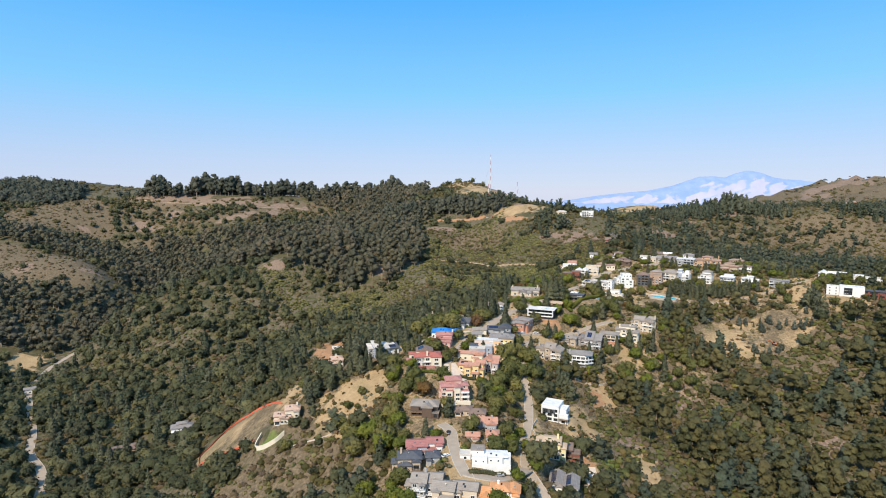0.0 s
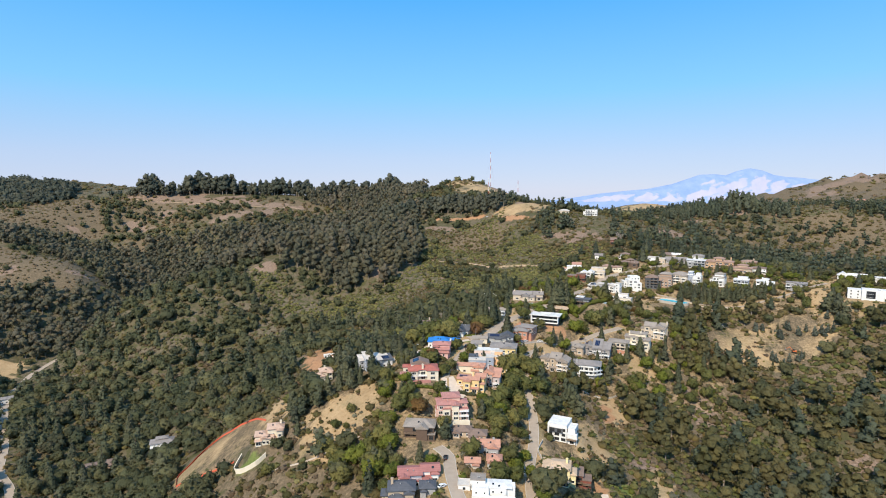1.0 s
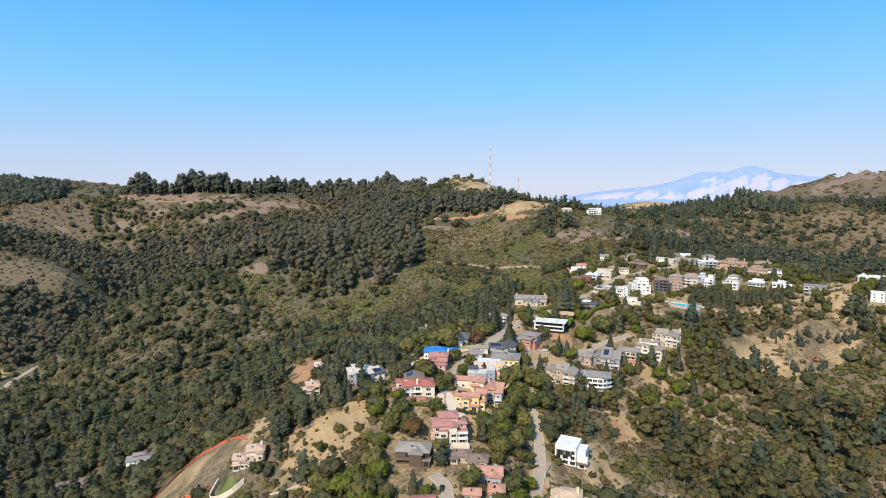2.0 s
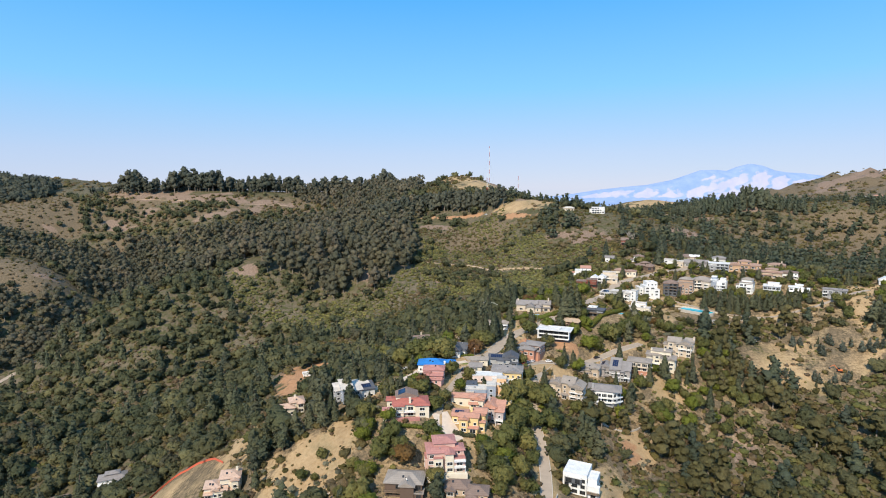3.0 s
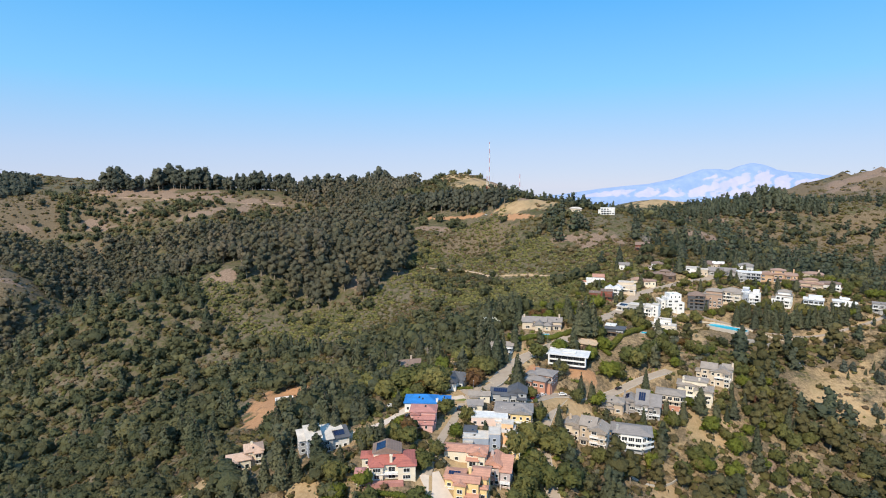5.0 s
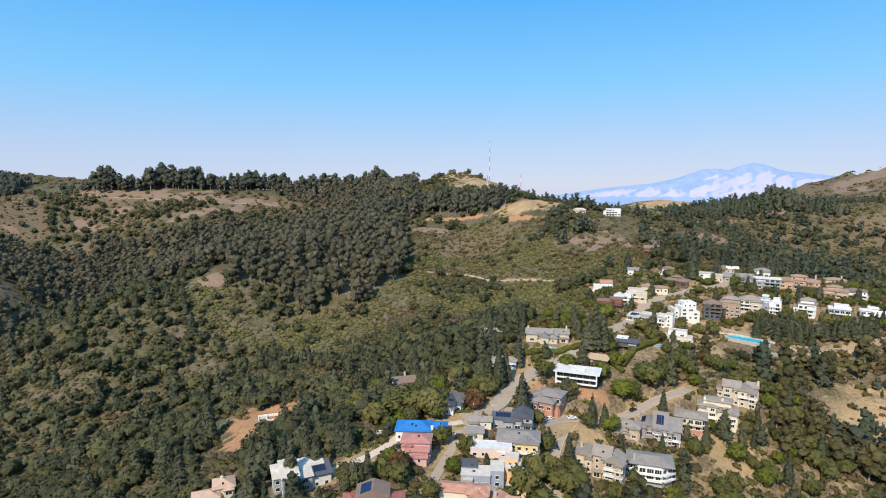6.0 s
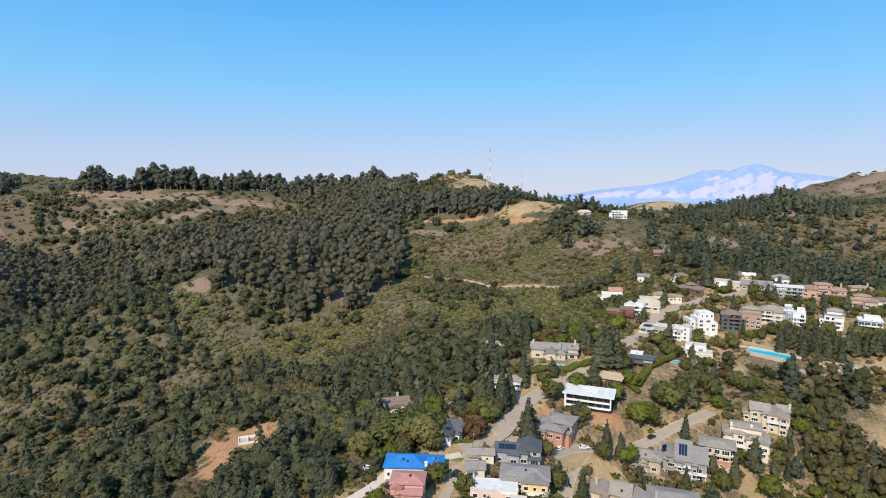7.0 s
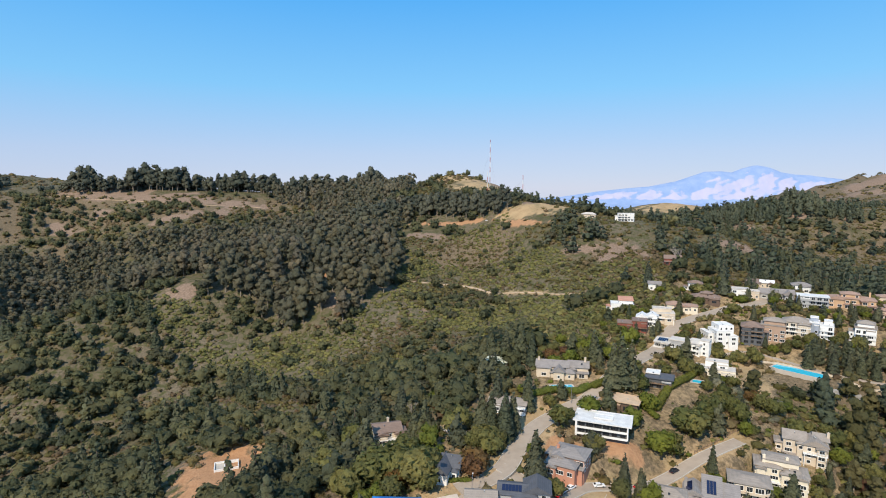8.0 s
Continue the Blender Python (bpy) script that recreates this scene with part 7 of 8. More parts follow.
x, y = scatter(345, 700, 420, 660, 6.0, lambda x, y: 0.7 * (1 - 0.9 * covered(STRAW, x, y)) * in_view(x, y))
ok = clear_of(x, y, 3.0, 2.0)
planted("scrub", "olive brush round the houses of the meadow", "bush", "far", rows_for(x[ok], y[ok], 0.6, 1.5, (1.0, 1.5), 0.4), GARDEN)
# hills behind the upper street: dark pines in clumps, open brush between
x, y = scatter(120, 1000, 640, 1190, 12.5, lambda x, y: np.where(patchy(x, y, 38, 7) < 0.46, 0.86, 0.2) * (1 - 0.9 * open_cover(x, y)) * (1 - 0.95 * covered(PALE, x, y)) * (1 - chaparral(x, y)) * (1 - 0.6 * ((x > 560) & (y < 960))) * ~((np.abs(x - 205) < 30) & (y > 770) & (y < 845)) * ~((x < 214) & (y > 672) & (y < 752)), 0.48)
ok = clear_of(x, y, 6)
x, y = x[ok], y[ok]
kind = rng.uniform(0, 1, len(x)) + 0.5 * (patchy(x, y, 60, 2) - 0.5)
planted("woodland", "scattered oaks and brush on the eastern hills", "oak", "far", rows_for(x[kind < 0.45], y[kind < 0.45], 0.95, 1.8, (1.0, 1.35), 1.2))
planted("woodland", "dark conifers on the eastern hills", "spire", "far", rows_for(x[kind >= 0.8], y[kind >= 0.8], 0.95, 1.55, (1.1, 1.5)))
planted("woodland", "dark pines on the eastern hills", "pine", "far", rows_for(x[(kind >= 0.45) & (kind < 0.8)], y[(kind >= 0.45) & (kind < 0.8)], 0.95, 1.65, (1.1, 1.4)), PINE)
x, y = scatter(120, 950, 640, 1150, 7.4, lambda x, y: (0.5 + 0.42 * (patchy(x, y, 27, 1) > 0.45)) * (1 - 0.9 * open_cover(x, y)) * (1 - 0.9 * covered(PALE, x, y)) * (1 - chaparral(x, y)))
ok = clear_of(x, y, 3)
planted("scrub", "olive brush on the eastern hills", "bush", "far", rows_for(x[ok], y[ok], 0.8, 1.9, (1.0, 1.6), 0.6))
# the tree line of the eastern ridge: a tall dark clump and lower ones beside it
rows = []
for gx, gy, half, tall in ((428, 1032, 20, 1.3), (462, 1046, 18, 1.6), (492, 1044, 14, 1.75), (522, 1040, 12, 1.5), (556, 1048, 24, 2.25), (592, 1046, 10, 1.4), (625, 1040, 14, 1.7), (700, 1095, 16, 1.1)):
    x, y = scatter(gx - half, gx + half, gy - 18, gy + 20, 8.5, lambda x, y: 0.93 + 0 * x)
    r = rows_for(x, y, 0.8, 1.1, (0.8, 1.05), 0.8)
    r[:, 3] *= tall
    rows.append(r)
planted("woodland", "tall dark pines along the eastern ridge", "pine", "mid", np.concatenate(rows), PINE)
# single dark trees on the saddle beside the bare hill
spots = np.array([(140, 975), (148, 980), (172, 1012), (180, 1010), (186, 1016), (205, 1000), (218, 985), (232, 960), (226, 972), (250, 940), (192, 905), (204, 890), (240, 880), (258, 860), (196, 862)], float)
planted("woodland", "dark pines along the saddle below the bare hill", "pine", "mid", rows_for(spots[:, 0], spots[:, 1], 1.2, 1.8, (0.85, 1.15), 0.5), PINE)
x, y = scatter(-1600, -850, 1340, 1800, 17, lambda x, y: (0.3 + 0.6 * (patchy(x, y, 44, 5) > 0.5)) * ~within(KNOLL, x, y))
planted("scrub", "olive brush on the western skyline", "bush", "far", rows_for(x, y, 1.4, 3.2, (1.1, 1.8), 0.8))
# tall conifers behind the upper street
x, y = scatter(175, 345, 612, 790, 14, lambda x, y: 0.34 * (1 - covered(PALE, x, y)) * ~((x < 216) & (y > 650)))
ok = clear_of(x, y, 5)
planted("woodland", "tall dark conifers behind the upper street", "spire", "mid", uneven(rows_for(x[ok], y[ok], 0.9, 1.4, (1.0, 1.35), 0.6), 0.3, 1.25), PINE)
x, y = scatter(640, 1700, 1100, 2000, 19, lambda x, y: (0.1 + 0.55 * (patchy(x, y, 60, 3) > 0.55)) * in_view(x, y))
planted("scrub", "sparse dark brush on the far eastern hills", "bush", "far", rows_for(x, y, 1.2, 3.2, (1.0, 1.8), 0.8))


# trees that stand singly among the houses
TREE = {
    "oak": ("oak_tree", "broad green evergreen oak beside the houses", GARDEN),
    "bright": ("garden_tree", "bright yellow-green garden tree beside the houses", BRIGHT),
    "silver": ("young_tree", "blue-grey young tree on the dry meadow", SILVER),
    "pine": ("pine_tree", "dark green pine between the houses", NEEDLES),
    "spire": ("conifer_tree", "tall dark conical conifer beside the street", NEEDLES),
    "column": ("cypress_tree", "slim dark columnar cypress in a garden", NEEDLES),
    "gum": ("eucalyptus_tree", "tall grey-green eucalyptus with pale limbs", GUM),
    "bush": ("shrub", "rounded olive garden shrub on dry ground", SCRUB),
    "sage": ("shrub", "silvery grey-green shrub on dry ground", SAGE),
    "rust": ("garden_tree", "russet brown tree with dry leaves", RUST),
}
FORM = {"bright": "oak", "rust": "oak", "sage": "bush", "silver": "pine"}
PROTOTYPES = {}


def tree(kind, x, y, size, slim, which):
    if kept_clear(np.array([x]), np.array([y]))[0]:
        return None
    form = FORM.get(kind, kind)
    z = float(ground(x, y)[0]) - 0.15
    m = Matrix.Translation((x, y, z)) @ Matrix.Rotation(rng.uniform(0, 6.28), 4, "Z") @ Matrix.Diagonal((size * slim, size * slim, size, 1))
    which %= 5
    if (kind, which) not in PROTOTYPES:
        name, label, leaf = TREE[kind]
        thing = tagged(new(name), label, "shrub" if form == "bush" else "tree", "shrubs in the gardens" if form == "bush" else "trees among the houses")
        (cv, cf, cn), (tv, tf) = SETS[form, "near"][which]
        part_of("trunk", raw_mesh("trunk", tv, tf, True), PALE_BARK if kind == "gum" else BARK, thing)
        part_of("crown", leaf_mesh("crown", cv, cf, cn), leaf, thing)
        thing.matrix_basis = m
        PROTOTYPES[kind, which] = thing
        return thing
    first = PROTOTYPES[kind, which]
    other = copy_thing(first, Matrix())
    other.matrix_basis = m
    return other


# trees that mark their places
SPIRES = [(-44, 361, 1.3), (-50, 374, 1.4), (-43, 380, 1.2), (-44, 396, 1.1), (-62, 417, 1.3), (64, 391, 0.9), (83, 425, 1.0), (87, 419, 0.9), (31, 445, 1.5), (35, 445, 1.5), (40, 441, 1.5), (44, 447, 1.3), (48, 416, 1.5), (-4, 480, 1.5), (53, 465, 1.2), (40, 469, 1.3), (3, 455, 1.2), (95, 478, 1.7), (99, 479, 1.8), (104, 480, 1.7), (94, 507, 1.3), (51, 528, 1.5), (58, 520, 1.7), (45, 550, 1.4), (63, 513, 1.4), (214, 527, 1.0), (219, 525, 1.1), (223, 521, 1.0), (229, 519, 1.1), (235, 516, 1.0)]
SPIRES_MORE = [(241, 515, 1.1), (247, 512, 1.0), (-43, 355, 0.7), (-37, 371, 1.2), (-50, 350, 1.0), (-58, 358, 1.2), (-82, 346, 0.9)]
PINES = [(-41, 353, 1.0), (28, 372, 0.6), (64, 366, 1.0), (8, 459, 1.2), (-17, 450, 1.4), (323, 479, 1.4), (325, 471, 1.5), (327, 466, 1.2), (330, 484, 1.3), (81, 352, 1.2), (78, 357, 1.3), (83, 347, 1.1)]
PINES += [(-82, 329, 0.9), (-77, 317, 0.7), (-79, 333, 1.0), (-86, 340, 1.1), (-70, 335, 1.1), (-66, 342, 1.1), (-52, 342, 1.0), (-74, 341, 1.0)]
SPIRES_MORE += [(-47, 345, 0.9), (-60, 346, 1.0), (-90, 350, 0.9)]
COLUMNS = [(-20, 354, 1.5), (-23, 353, 1.4), (-18, 355, 1.3)]
OAKS = [(-30, 336, 1.1), (2, 342, 1.0), (7, 350, 0.8), (-4, 367, 0.9), (11, 387, 1.0), (21, 383, 0.8), (-19, 411, 1.5), (-11, 418, 1.6), (-2, 419, 1.6), (6, 418, 1.5), (-32, 437, 1.4), (-45, 484, 1.5), (54, 411, 0.8), (56, 395, 1.0), (47, 375, 1.3), (41, 361, 1.3), (47, 360, 1.4), (56, 373, 1.2), (51, 352, 1.4), (40, 340, 1.2), (61, 355, 1.2), (79, 416, 1.0), (80, 379, 1.0), (89, 376, 1.0), (53, 379, 1.3), (61, 373, 1.2), (44, 348, 1.2)]
OAKS_MORE = [(-7, 421, 1.8), (6, 412, 1.8), (11, 419, 1.2), (20, 452, 1.3), (-25, 469, 1.5), (123, 454, 1.6), (120, 456, 1.5), (100, 452, 1.5), (134, 465, 1.2), (-49, 322, 0.7), (-21, 316, 1.0), (-27, 304, 0.9), (0, 323, 0.9), (-13, 313, 1.0), (-18, 324, 0.9), (25, 316, 1.1), (31, 302, 1.3), (39, 312, 1.2), (33, 326, 1.3), (45, 333, 1.2), (28, 308, 1.1), (61, 315, 1.1), (53, 287, 1.0), (-29, 292, 1.3), (-50, 286, 1.2), (-59, 300, 1.0), (-92, 355, 1.0), (35, 267, 1.0)]
OAKS_MORE += [(-56, 314, 0.6), (-50, 311, 0.5), (-53, 293, 1.0), (-48, 287, 1.2), (-35, 289, 1.0), (-31, 277, 1.3), (-46, 275, 1.2), (-89, 299, 0.8)]
BRIGHTS = [(-20, 330, 0.8), (-9, 372, 0.8), (16, 486, 1.4), (105, 444, 1.4), (43, 273, 0.8), (-41, 284, 1.3), (-30, 272, 1.4), (42, 289, 0.7)]
RUSTS = [(26, 415, 1.0), (26, 420, 1.2), (164, 484, 0.8)]
SAGES = [(123, 479, 2.0), (151, 491, 2.2), (159, 489, 2.0)]
BUSHS = [(-12, 330, 0.9), (-6, 328, 0.8), (-1, 326, 0.9), (-16, 327, 1.0), (4, 325, 0.9), (31, 249, 1.5), (22, 241, 1.3), (16, 242, 1.2)]
for kind, spots in (("spire", SPIRES + SPIRES_MORE), ("pine", PINES), ("column", COLUMNS), ("oak", OAKS + OAKS_MORE), ("bright", BRIGHTS), ("rust", RUSTS), ("sage", SAGES), ("bush", BUSHS)):
    for k, (a, b, size) in enumerate(spots):
        tree(kind, a, b, size, rng.uniform(0.95, 1.2), k)

x, y = scatter(-70, 400, 215, 680, 7.4, lambda x, y: town(x, y) * (0.92 - 0.2 * patchy(x, y, 21, 2)) * (1 - 0.85 * open_cover(x, y)))
ok = clear_of(x, y, 2.6, 1.8) & ~kept_clear(x, y)
x, y = x[ok], y[ok]
room = np.minimum(away_from_houses(x, y), away_from_streets(x, y) + 1.5)
for k, (a, b, r) in enumerate(zip(x, y, room)):
    p = rng.uniform()
    kind = "bush" if r < 3.4 and p < 0.6 else "oak" if p < 0.5 else "spire" if p < 0.56 else "pine" if p < 0.66 else "bright" if p < 0.87 else "column" if p < 0.89 else "sage" if p < 0.97 else "rust"
    form = FORM.get(kind, kind)
    size = min(rng.uniform(0.7, 1.3), (r + 1.6) / FOOT[form]) if form in ("oak", "pine", "spire") else rng.uniform(0.7, 1.2)
    size *= 0.68 if b > 540 else 0.9
    tree(kind, a, b, max(size, 0.35), rng.uniform(0.9, 1.15), k)


# shrubs that fill the gardens and the banks between the houses
x, y = scatter(-70, 400, 215, 680, 4.0, lambda x, y: 0.62 * np.maximum(town(x, y), 0.9 * (x > 60) * (x < 172) * (y > 280) * (y < 430)) * (1 - 0.6 * covered(STRAW, x, y)) * (1 - 0.9 * covered(EARTH, x, y)) * ~kept_clear(x, y))
ok = clear_of(x, y, 1.4, 1.0)
x, y = x[ok], y[ok]
shade = patchy(x, y, 7, 3) + rng.uniform(-0.35, 0.35, len(x))
for leaf, label, low, high in ((GARDEN, "mixed green garden shrubs between the houses", -1.0, 0.42), (CHAPARRAL, "olive shrubs on the banks between the houses", 0.42, 0.62), (BRIGHT, "yellow-green garden shrubs between the houses", 0.62, 0.72), (SAGE, "grey sage bushes in the gardens", 0.72, 0.84), (DRY_BRUSH, "brown dry shrubs on the garden banks", 0.84, 2.0)):
    k = (shade >= low) & (shade < high)
    planted("garden_shrubs", label, "bush", "far", rows_for(x[k], y[k], 0.4, 1.05, (0.9, 1.4), 0.15), leaf)


# hedging and small trees below the houses of the upper streets
for spec in HOUSES:
    if spec["y"] > 410 and spec["y"] < 700 and spec["x"] > 90:
        c, s = math.cos(radians(spec["yaw"])), math.sin(radians(spec["yaw"]))
        half = max(b[1] for b in spec["blocks"])
        n = int(half / 2.2)
        for k in range(n + 2):
            u, v = rng.uniform(-half - 3, half + 3), rng.uniform(-9, -2.6)
            a, b = spec["x"] + c * u - s * v, spec["y"] + s * u + c * v
            if clear_of(np.array([a]), np.array([b]), 1.6, 1.2)[0] and open_cover(np.array([a]), np.array([b]))[0] < 0.75:
                kind = ("oak", "bright", "bush", "oak", "spire", "bush", "oak", "column")[int(rng.uniform(0, 8))]
                tree(kind, a, b, rng.uniform(0.45, 0.85) if FORM.get(kind, kind) in ("oak", "spire") else rng.uniform(0.8, 1.5), rng.uniform(1.0, 1.3), k)
# blue-grey young trees in rows and pale brush on the east meadow
for k, (cx, cy, half, n) in enumerate(((265, 471, 6, 6), (281, 467, 9, 10), (300, 462, 6, 5), (309, 457, 6, 5), (252, 440, 5, 4), (276, 440, 5, 4), (239, 444, 3, 3), (264, 436, 6, 4), (318, 468, 6, 4))):
    for j in range(n):
        a, b = cx + rng.uniform(-half, half), cy + rng.uniform(-0.7, 0.7) * half
        tree("silver" if j % 3 else "spire", a, b, rng.uniform(0.45, 0.68) if j % 3 else rng.uniform(0.3, 0.42), rng.uniform(0.85, 1.1), j)
x, y = scatter(214, 345, 405, 520, 5.2, lambda x, y: np.clip(1.4 * patchy(x, y, 11, 2) - 0.45, 0, 0.8) * within(MEADOW, x, y))
ok = clear_of(x, y, 4, 2)
x, y = x[ok], y[ok]
shade = rng.uniform(0, 1, len(x))
for leaf, label, k in ((CHAPARRAL, "olive brush on the dry meadow", shade < 0.4), (DRY_BRUSH, "brown dry weeds on the meadow", (shade >= 0.4) & (shade < 0.75)), (SAGE, "grey-green sage on the dry meadow", shade >= 0.75)):
    planted("scrub", label, "bush", "far", rows_for(x[k], y[k], 0.35, 0.9, (1.0, 1.6), 0.2), leaf)
# dark low brush creeping over the straw slopes
x, y = scatter(-180, 380, 240, 560, 4.6, lambda x, y: np.clip(1.6 * patchy(x, y, 9, 4) - 0.5, 0, 0.75) * (covered(STRAW, x, y) > 0.25) * ~kept_clear(x, y))
ok = clear_of(x, y, 2.0, 1.0)
planted("scrub", "olive and grey brush creeping over the straw slopes", "bush", "far", rows_for(x[ok], y[ok], 0.4, 1.0, (0.9, 1.5), 0.15))
x, y = scatter(-180, 380, 240, 560, 6.4, lambda x, y: np.clip(1.3 * patchy(x, y, 13, 7) - 0.45, 0, 0.6) * (covered(STRAW, x, y) > 0.25) * ~kept_clear(x, y), 0.6)
ok = clear_of(x, y, 2.0, 1.0)
planted("scrub", "silvery sage bushes dotting the straw slopes", "bush", "far", rows_for(x[ok], y[ok], 0.4, 1.2, (0.9, 1.5), 0.2), SAGE)
# dry tussocks dotting the straw slopes
x, y = scatter(-190, 360, 270, 560, 4.2, lambda x, y: 0.3 * (covered(STRAW, x, y) > 0.3))
ok = clear_of(x, y, 1.5, 0.6)
planted("tussocks", "small dry tussocks dotting the straw slopes", "bush", "far", rows_for(x[ok], y[ok], 0.15, 0.5, (1.0, 1.6), 0.05))
# a dark belt of pines and cypresses below the upper houses
belt = curve_points([(222, 531), (232, 527), (243, 520), (252, 516), (262, 513), (274, 512), (288, 512)], 3.2)
for k, (a, b) in enumerate(belt):
    for row in (0, 1):
        u, v = a + 3.5 * row + rng.uniform(-1, 1), b + 5 * row + rng.uniform(-1, 1)
        if clear_of(np.array([u]), np.array([v]), 2.0, 1.0)[0]:
            tree("pine" if (k + row) % 3 else "spire", u, v, rng.uniform(0.65, 0.95), rng.uniform(1.0, 1.25), k)


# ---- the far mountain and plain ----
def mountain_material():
    """Tawny grass on the lower flanks and spurs, blue-green woods in the gullies and on the tops; distance haze is
    mixed into both colours and glows.
    """
    m, n, l, b = shader("haze_tinted_mountain", 1.0, 0.0, 0.0)
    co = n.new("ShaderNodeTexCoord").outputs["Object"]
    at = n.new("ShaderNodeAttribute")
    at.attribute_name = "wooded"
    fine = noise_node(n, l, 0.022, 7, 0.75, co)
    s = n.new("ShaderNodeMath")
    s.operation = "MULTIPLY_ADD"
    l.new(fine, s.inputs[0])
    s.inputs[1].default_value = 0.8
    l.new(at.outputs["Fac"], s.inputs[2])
    # both ramps are shifted to blue: distance haze painted into the colour
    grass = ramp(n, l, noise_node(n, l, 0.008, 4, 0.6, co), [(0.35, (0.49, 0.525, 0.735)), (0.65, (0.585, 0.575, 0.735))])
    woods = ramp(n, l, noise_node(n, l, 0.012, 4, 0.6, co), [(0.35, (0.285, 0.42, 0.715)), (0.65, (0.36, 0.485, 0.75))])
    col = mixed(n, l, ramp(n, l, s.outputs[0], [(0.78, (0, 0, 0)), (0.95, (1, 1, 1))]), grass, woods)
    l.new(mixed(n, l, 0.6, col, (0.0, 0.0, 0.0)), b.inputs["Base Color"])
    # the glow stands in for airlight; the mountain is no light source
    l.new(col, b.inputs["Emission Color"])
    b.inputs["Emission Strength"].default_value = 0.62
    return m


def mountain():
    """A broad two-topped mountain with fluted flanks, coloured as if seen through miles of haze."""
    xs, ys = np.arange(400, 5000, 10.0), np.concatenate([np.arange(3050, 4560, 30.0), np.arange(4560, 4900, 8.0)])
    gx, gy = [g.ravel() for g in np.meshgrid(xs, ys)]
    crest = np.interp(gx, [400, 1050, 1400, 1620, 1800, 2010, 2120, 2258, 2380, 2480, 2570, 2676, 2780, 2880, 3000, 3130, 3250, 3600, 5000], [20, 60, 112, 134, 150, 190, 226, 273, 276, 264, 300, 327, 308, 270, 250, 244, 228, 190, 120])
    up = ease((gy - 4560) / 300)
    flute = np.zeros(len(gx))
    for k in range(1, 6):
        flute += np.abs(np.sin(gx * 0.011 * k ** 1.15 + 1.9 * np.sin(gy * 0.006 * k) + k)) * 20 / k
    z = np.where(gy < 4560, -60 + 68 * (gy - 3050) / 1510, 8) + (crest - 8) * up ** 0.8 + (flute - 22) * up * (1.02 - up) * 2.2
    share = z / np.maximum(crest, 30)
    gully = np.sin(gx * 0.024 + 2.2 * np.sin(gx * 0.006 + z * 0.014) - z * 0.05) + 0.8 * np.sin(gx * 0.063 + 1.8 * np.sin(z * 0.06 + gx * 0.01) - z * 0.09)
    # the mask also paints blue shade on the left flank, haze on the plain
    wooded = 0.43 + 0.16 * gully + 0.55 * ease((share - 0.68) / 0.24) + 0.34 * ease((gx - 1750) / 150) * ease((2350 - gx) / 200) * ease((share - 0.35) / 0.3) + 0.7 * ease((52 - z) / 22) - 0.1
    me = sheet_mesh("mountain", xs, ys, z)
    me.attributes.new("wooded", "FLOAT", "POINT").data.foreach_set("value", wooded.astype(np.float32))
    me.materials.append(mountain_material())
    tagged(new("backdrop", me), "two-topped mountain tinted haze blue, with tawny lower slopes", "mountain", kind="structure")


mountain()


def ground_at(x, y):
    return float(ground(x, y)[0])


def loose(name, bm, material, label, category, x, y, z, turn=0.0, kind="", smooth=False):
    me = bpy.data.meshes.new(name)
    bmesh.ops.recalc_face_normals(bm, faces=bm.faces)
    bm.to_mesh(me)
    bm.free()
    me.materials.append(material)
    if smooth:
        me.shade_smooth()
    ob = tagged(new(name, me), label, category, kind=kind)
    ob.matrix_basis = pose(x, y, z, 0, 0, turn)
    return ob


# ---- pools ----
def pool(label, x, y, turn, outline, lift=0.0):
    """A pool basin with a raised coping and its sheet of water."""
    z = max(ground_at(x + a * math.cos(radians(turn)) - b * math.sin(radians(turn)), y + a * math.sin(radians(turn)) + b * math.cos(radians(turn))) for a, b in outline) + 0.1 + lift
    thing = tagged(new("swimming_pool"), label, "pool")
    thing.matrix_basis = pose(x, y, z, 0, 0, turn)
    cx, cy = np.mean(outline, axis=0)
    wide = [(a + 0.9 * math.copysign(1, a - cx), b + 0.9 * math.copysign(1, b - cy)) for a, b in outline]
    bm = bmesh.new()
    n = len(outline)
    rings = [[bm.verts.new((a, b, h)) for a, b in line] for line, h in ((wide, -3.0), (wide, 0.12), (outline, 0.12), (outline, -1.5))]
    for r, q in zip(rings[:-1], rings[1:]):
        for k in range(n):
            bm.faces.new((r[k], r[(k + 1) % n], q[(k + 1) % n], q[k]))
    bm.faces.new(rings[3])
    bmesh.ops.recalc_face_normals(bm, faces=bm.faces)
    part("basin", bm, CONCRETE, thing, "pale concrete coping")
    bm = bmesh.new()
    prism(bm, outline, -0.4, 0.03)
    part("water", bm, WATER, thing, "bright turquoise water")


pool("long turquoise pool on the hillside terrace", 211, 521, -50, [(-12.5, -2.5), (-9, -4.4), (12, -4.6), (13.5, -1), (12, 3.2), (4, 3.6), (-4, 4.6), (-12, 3.6)])
pool("small turquoise garden pool beside the stone house", 72, 481.5, 4, [(-5, -2), (5, -2), (5, 2), (-5, 2)])
pool("small pale blue pool beside the cream house", 144, 494.5, -30, [(-3.4, -2), (3.4, -2), (3.4, 2), (-3.4, 2)])


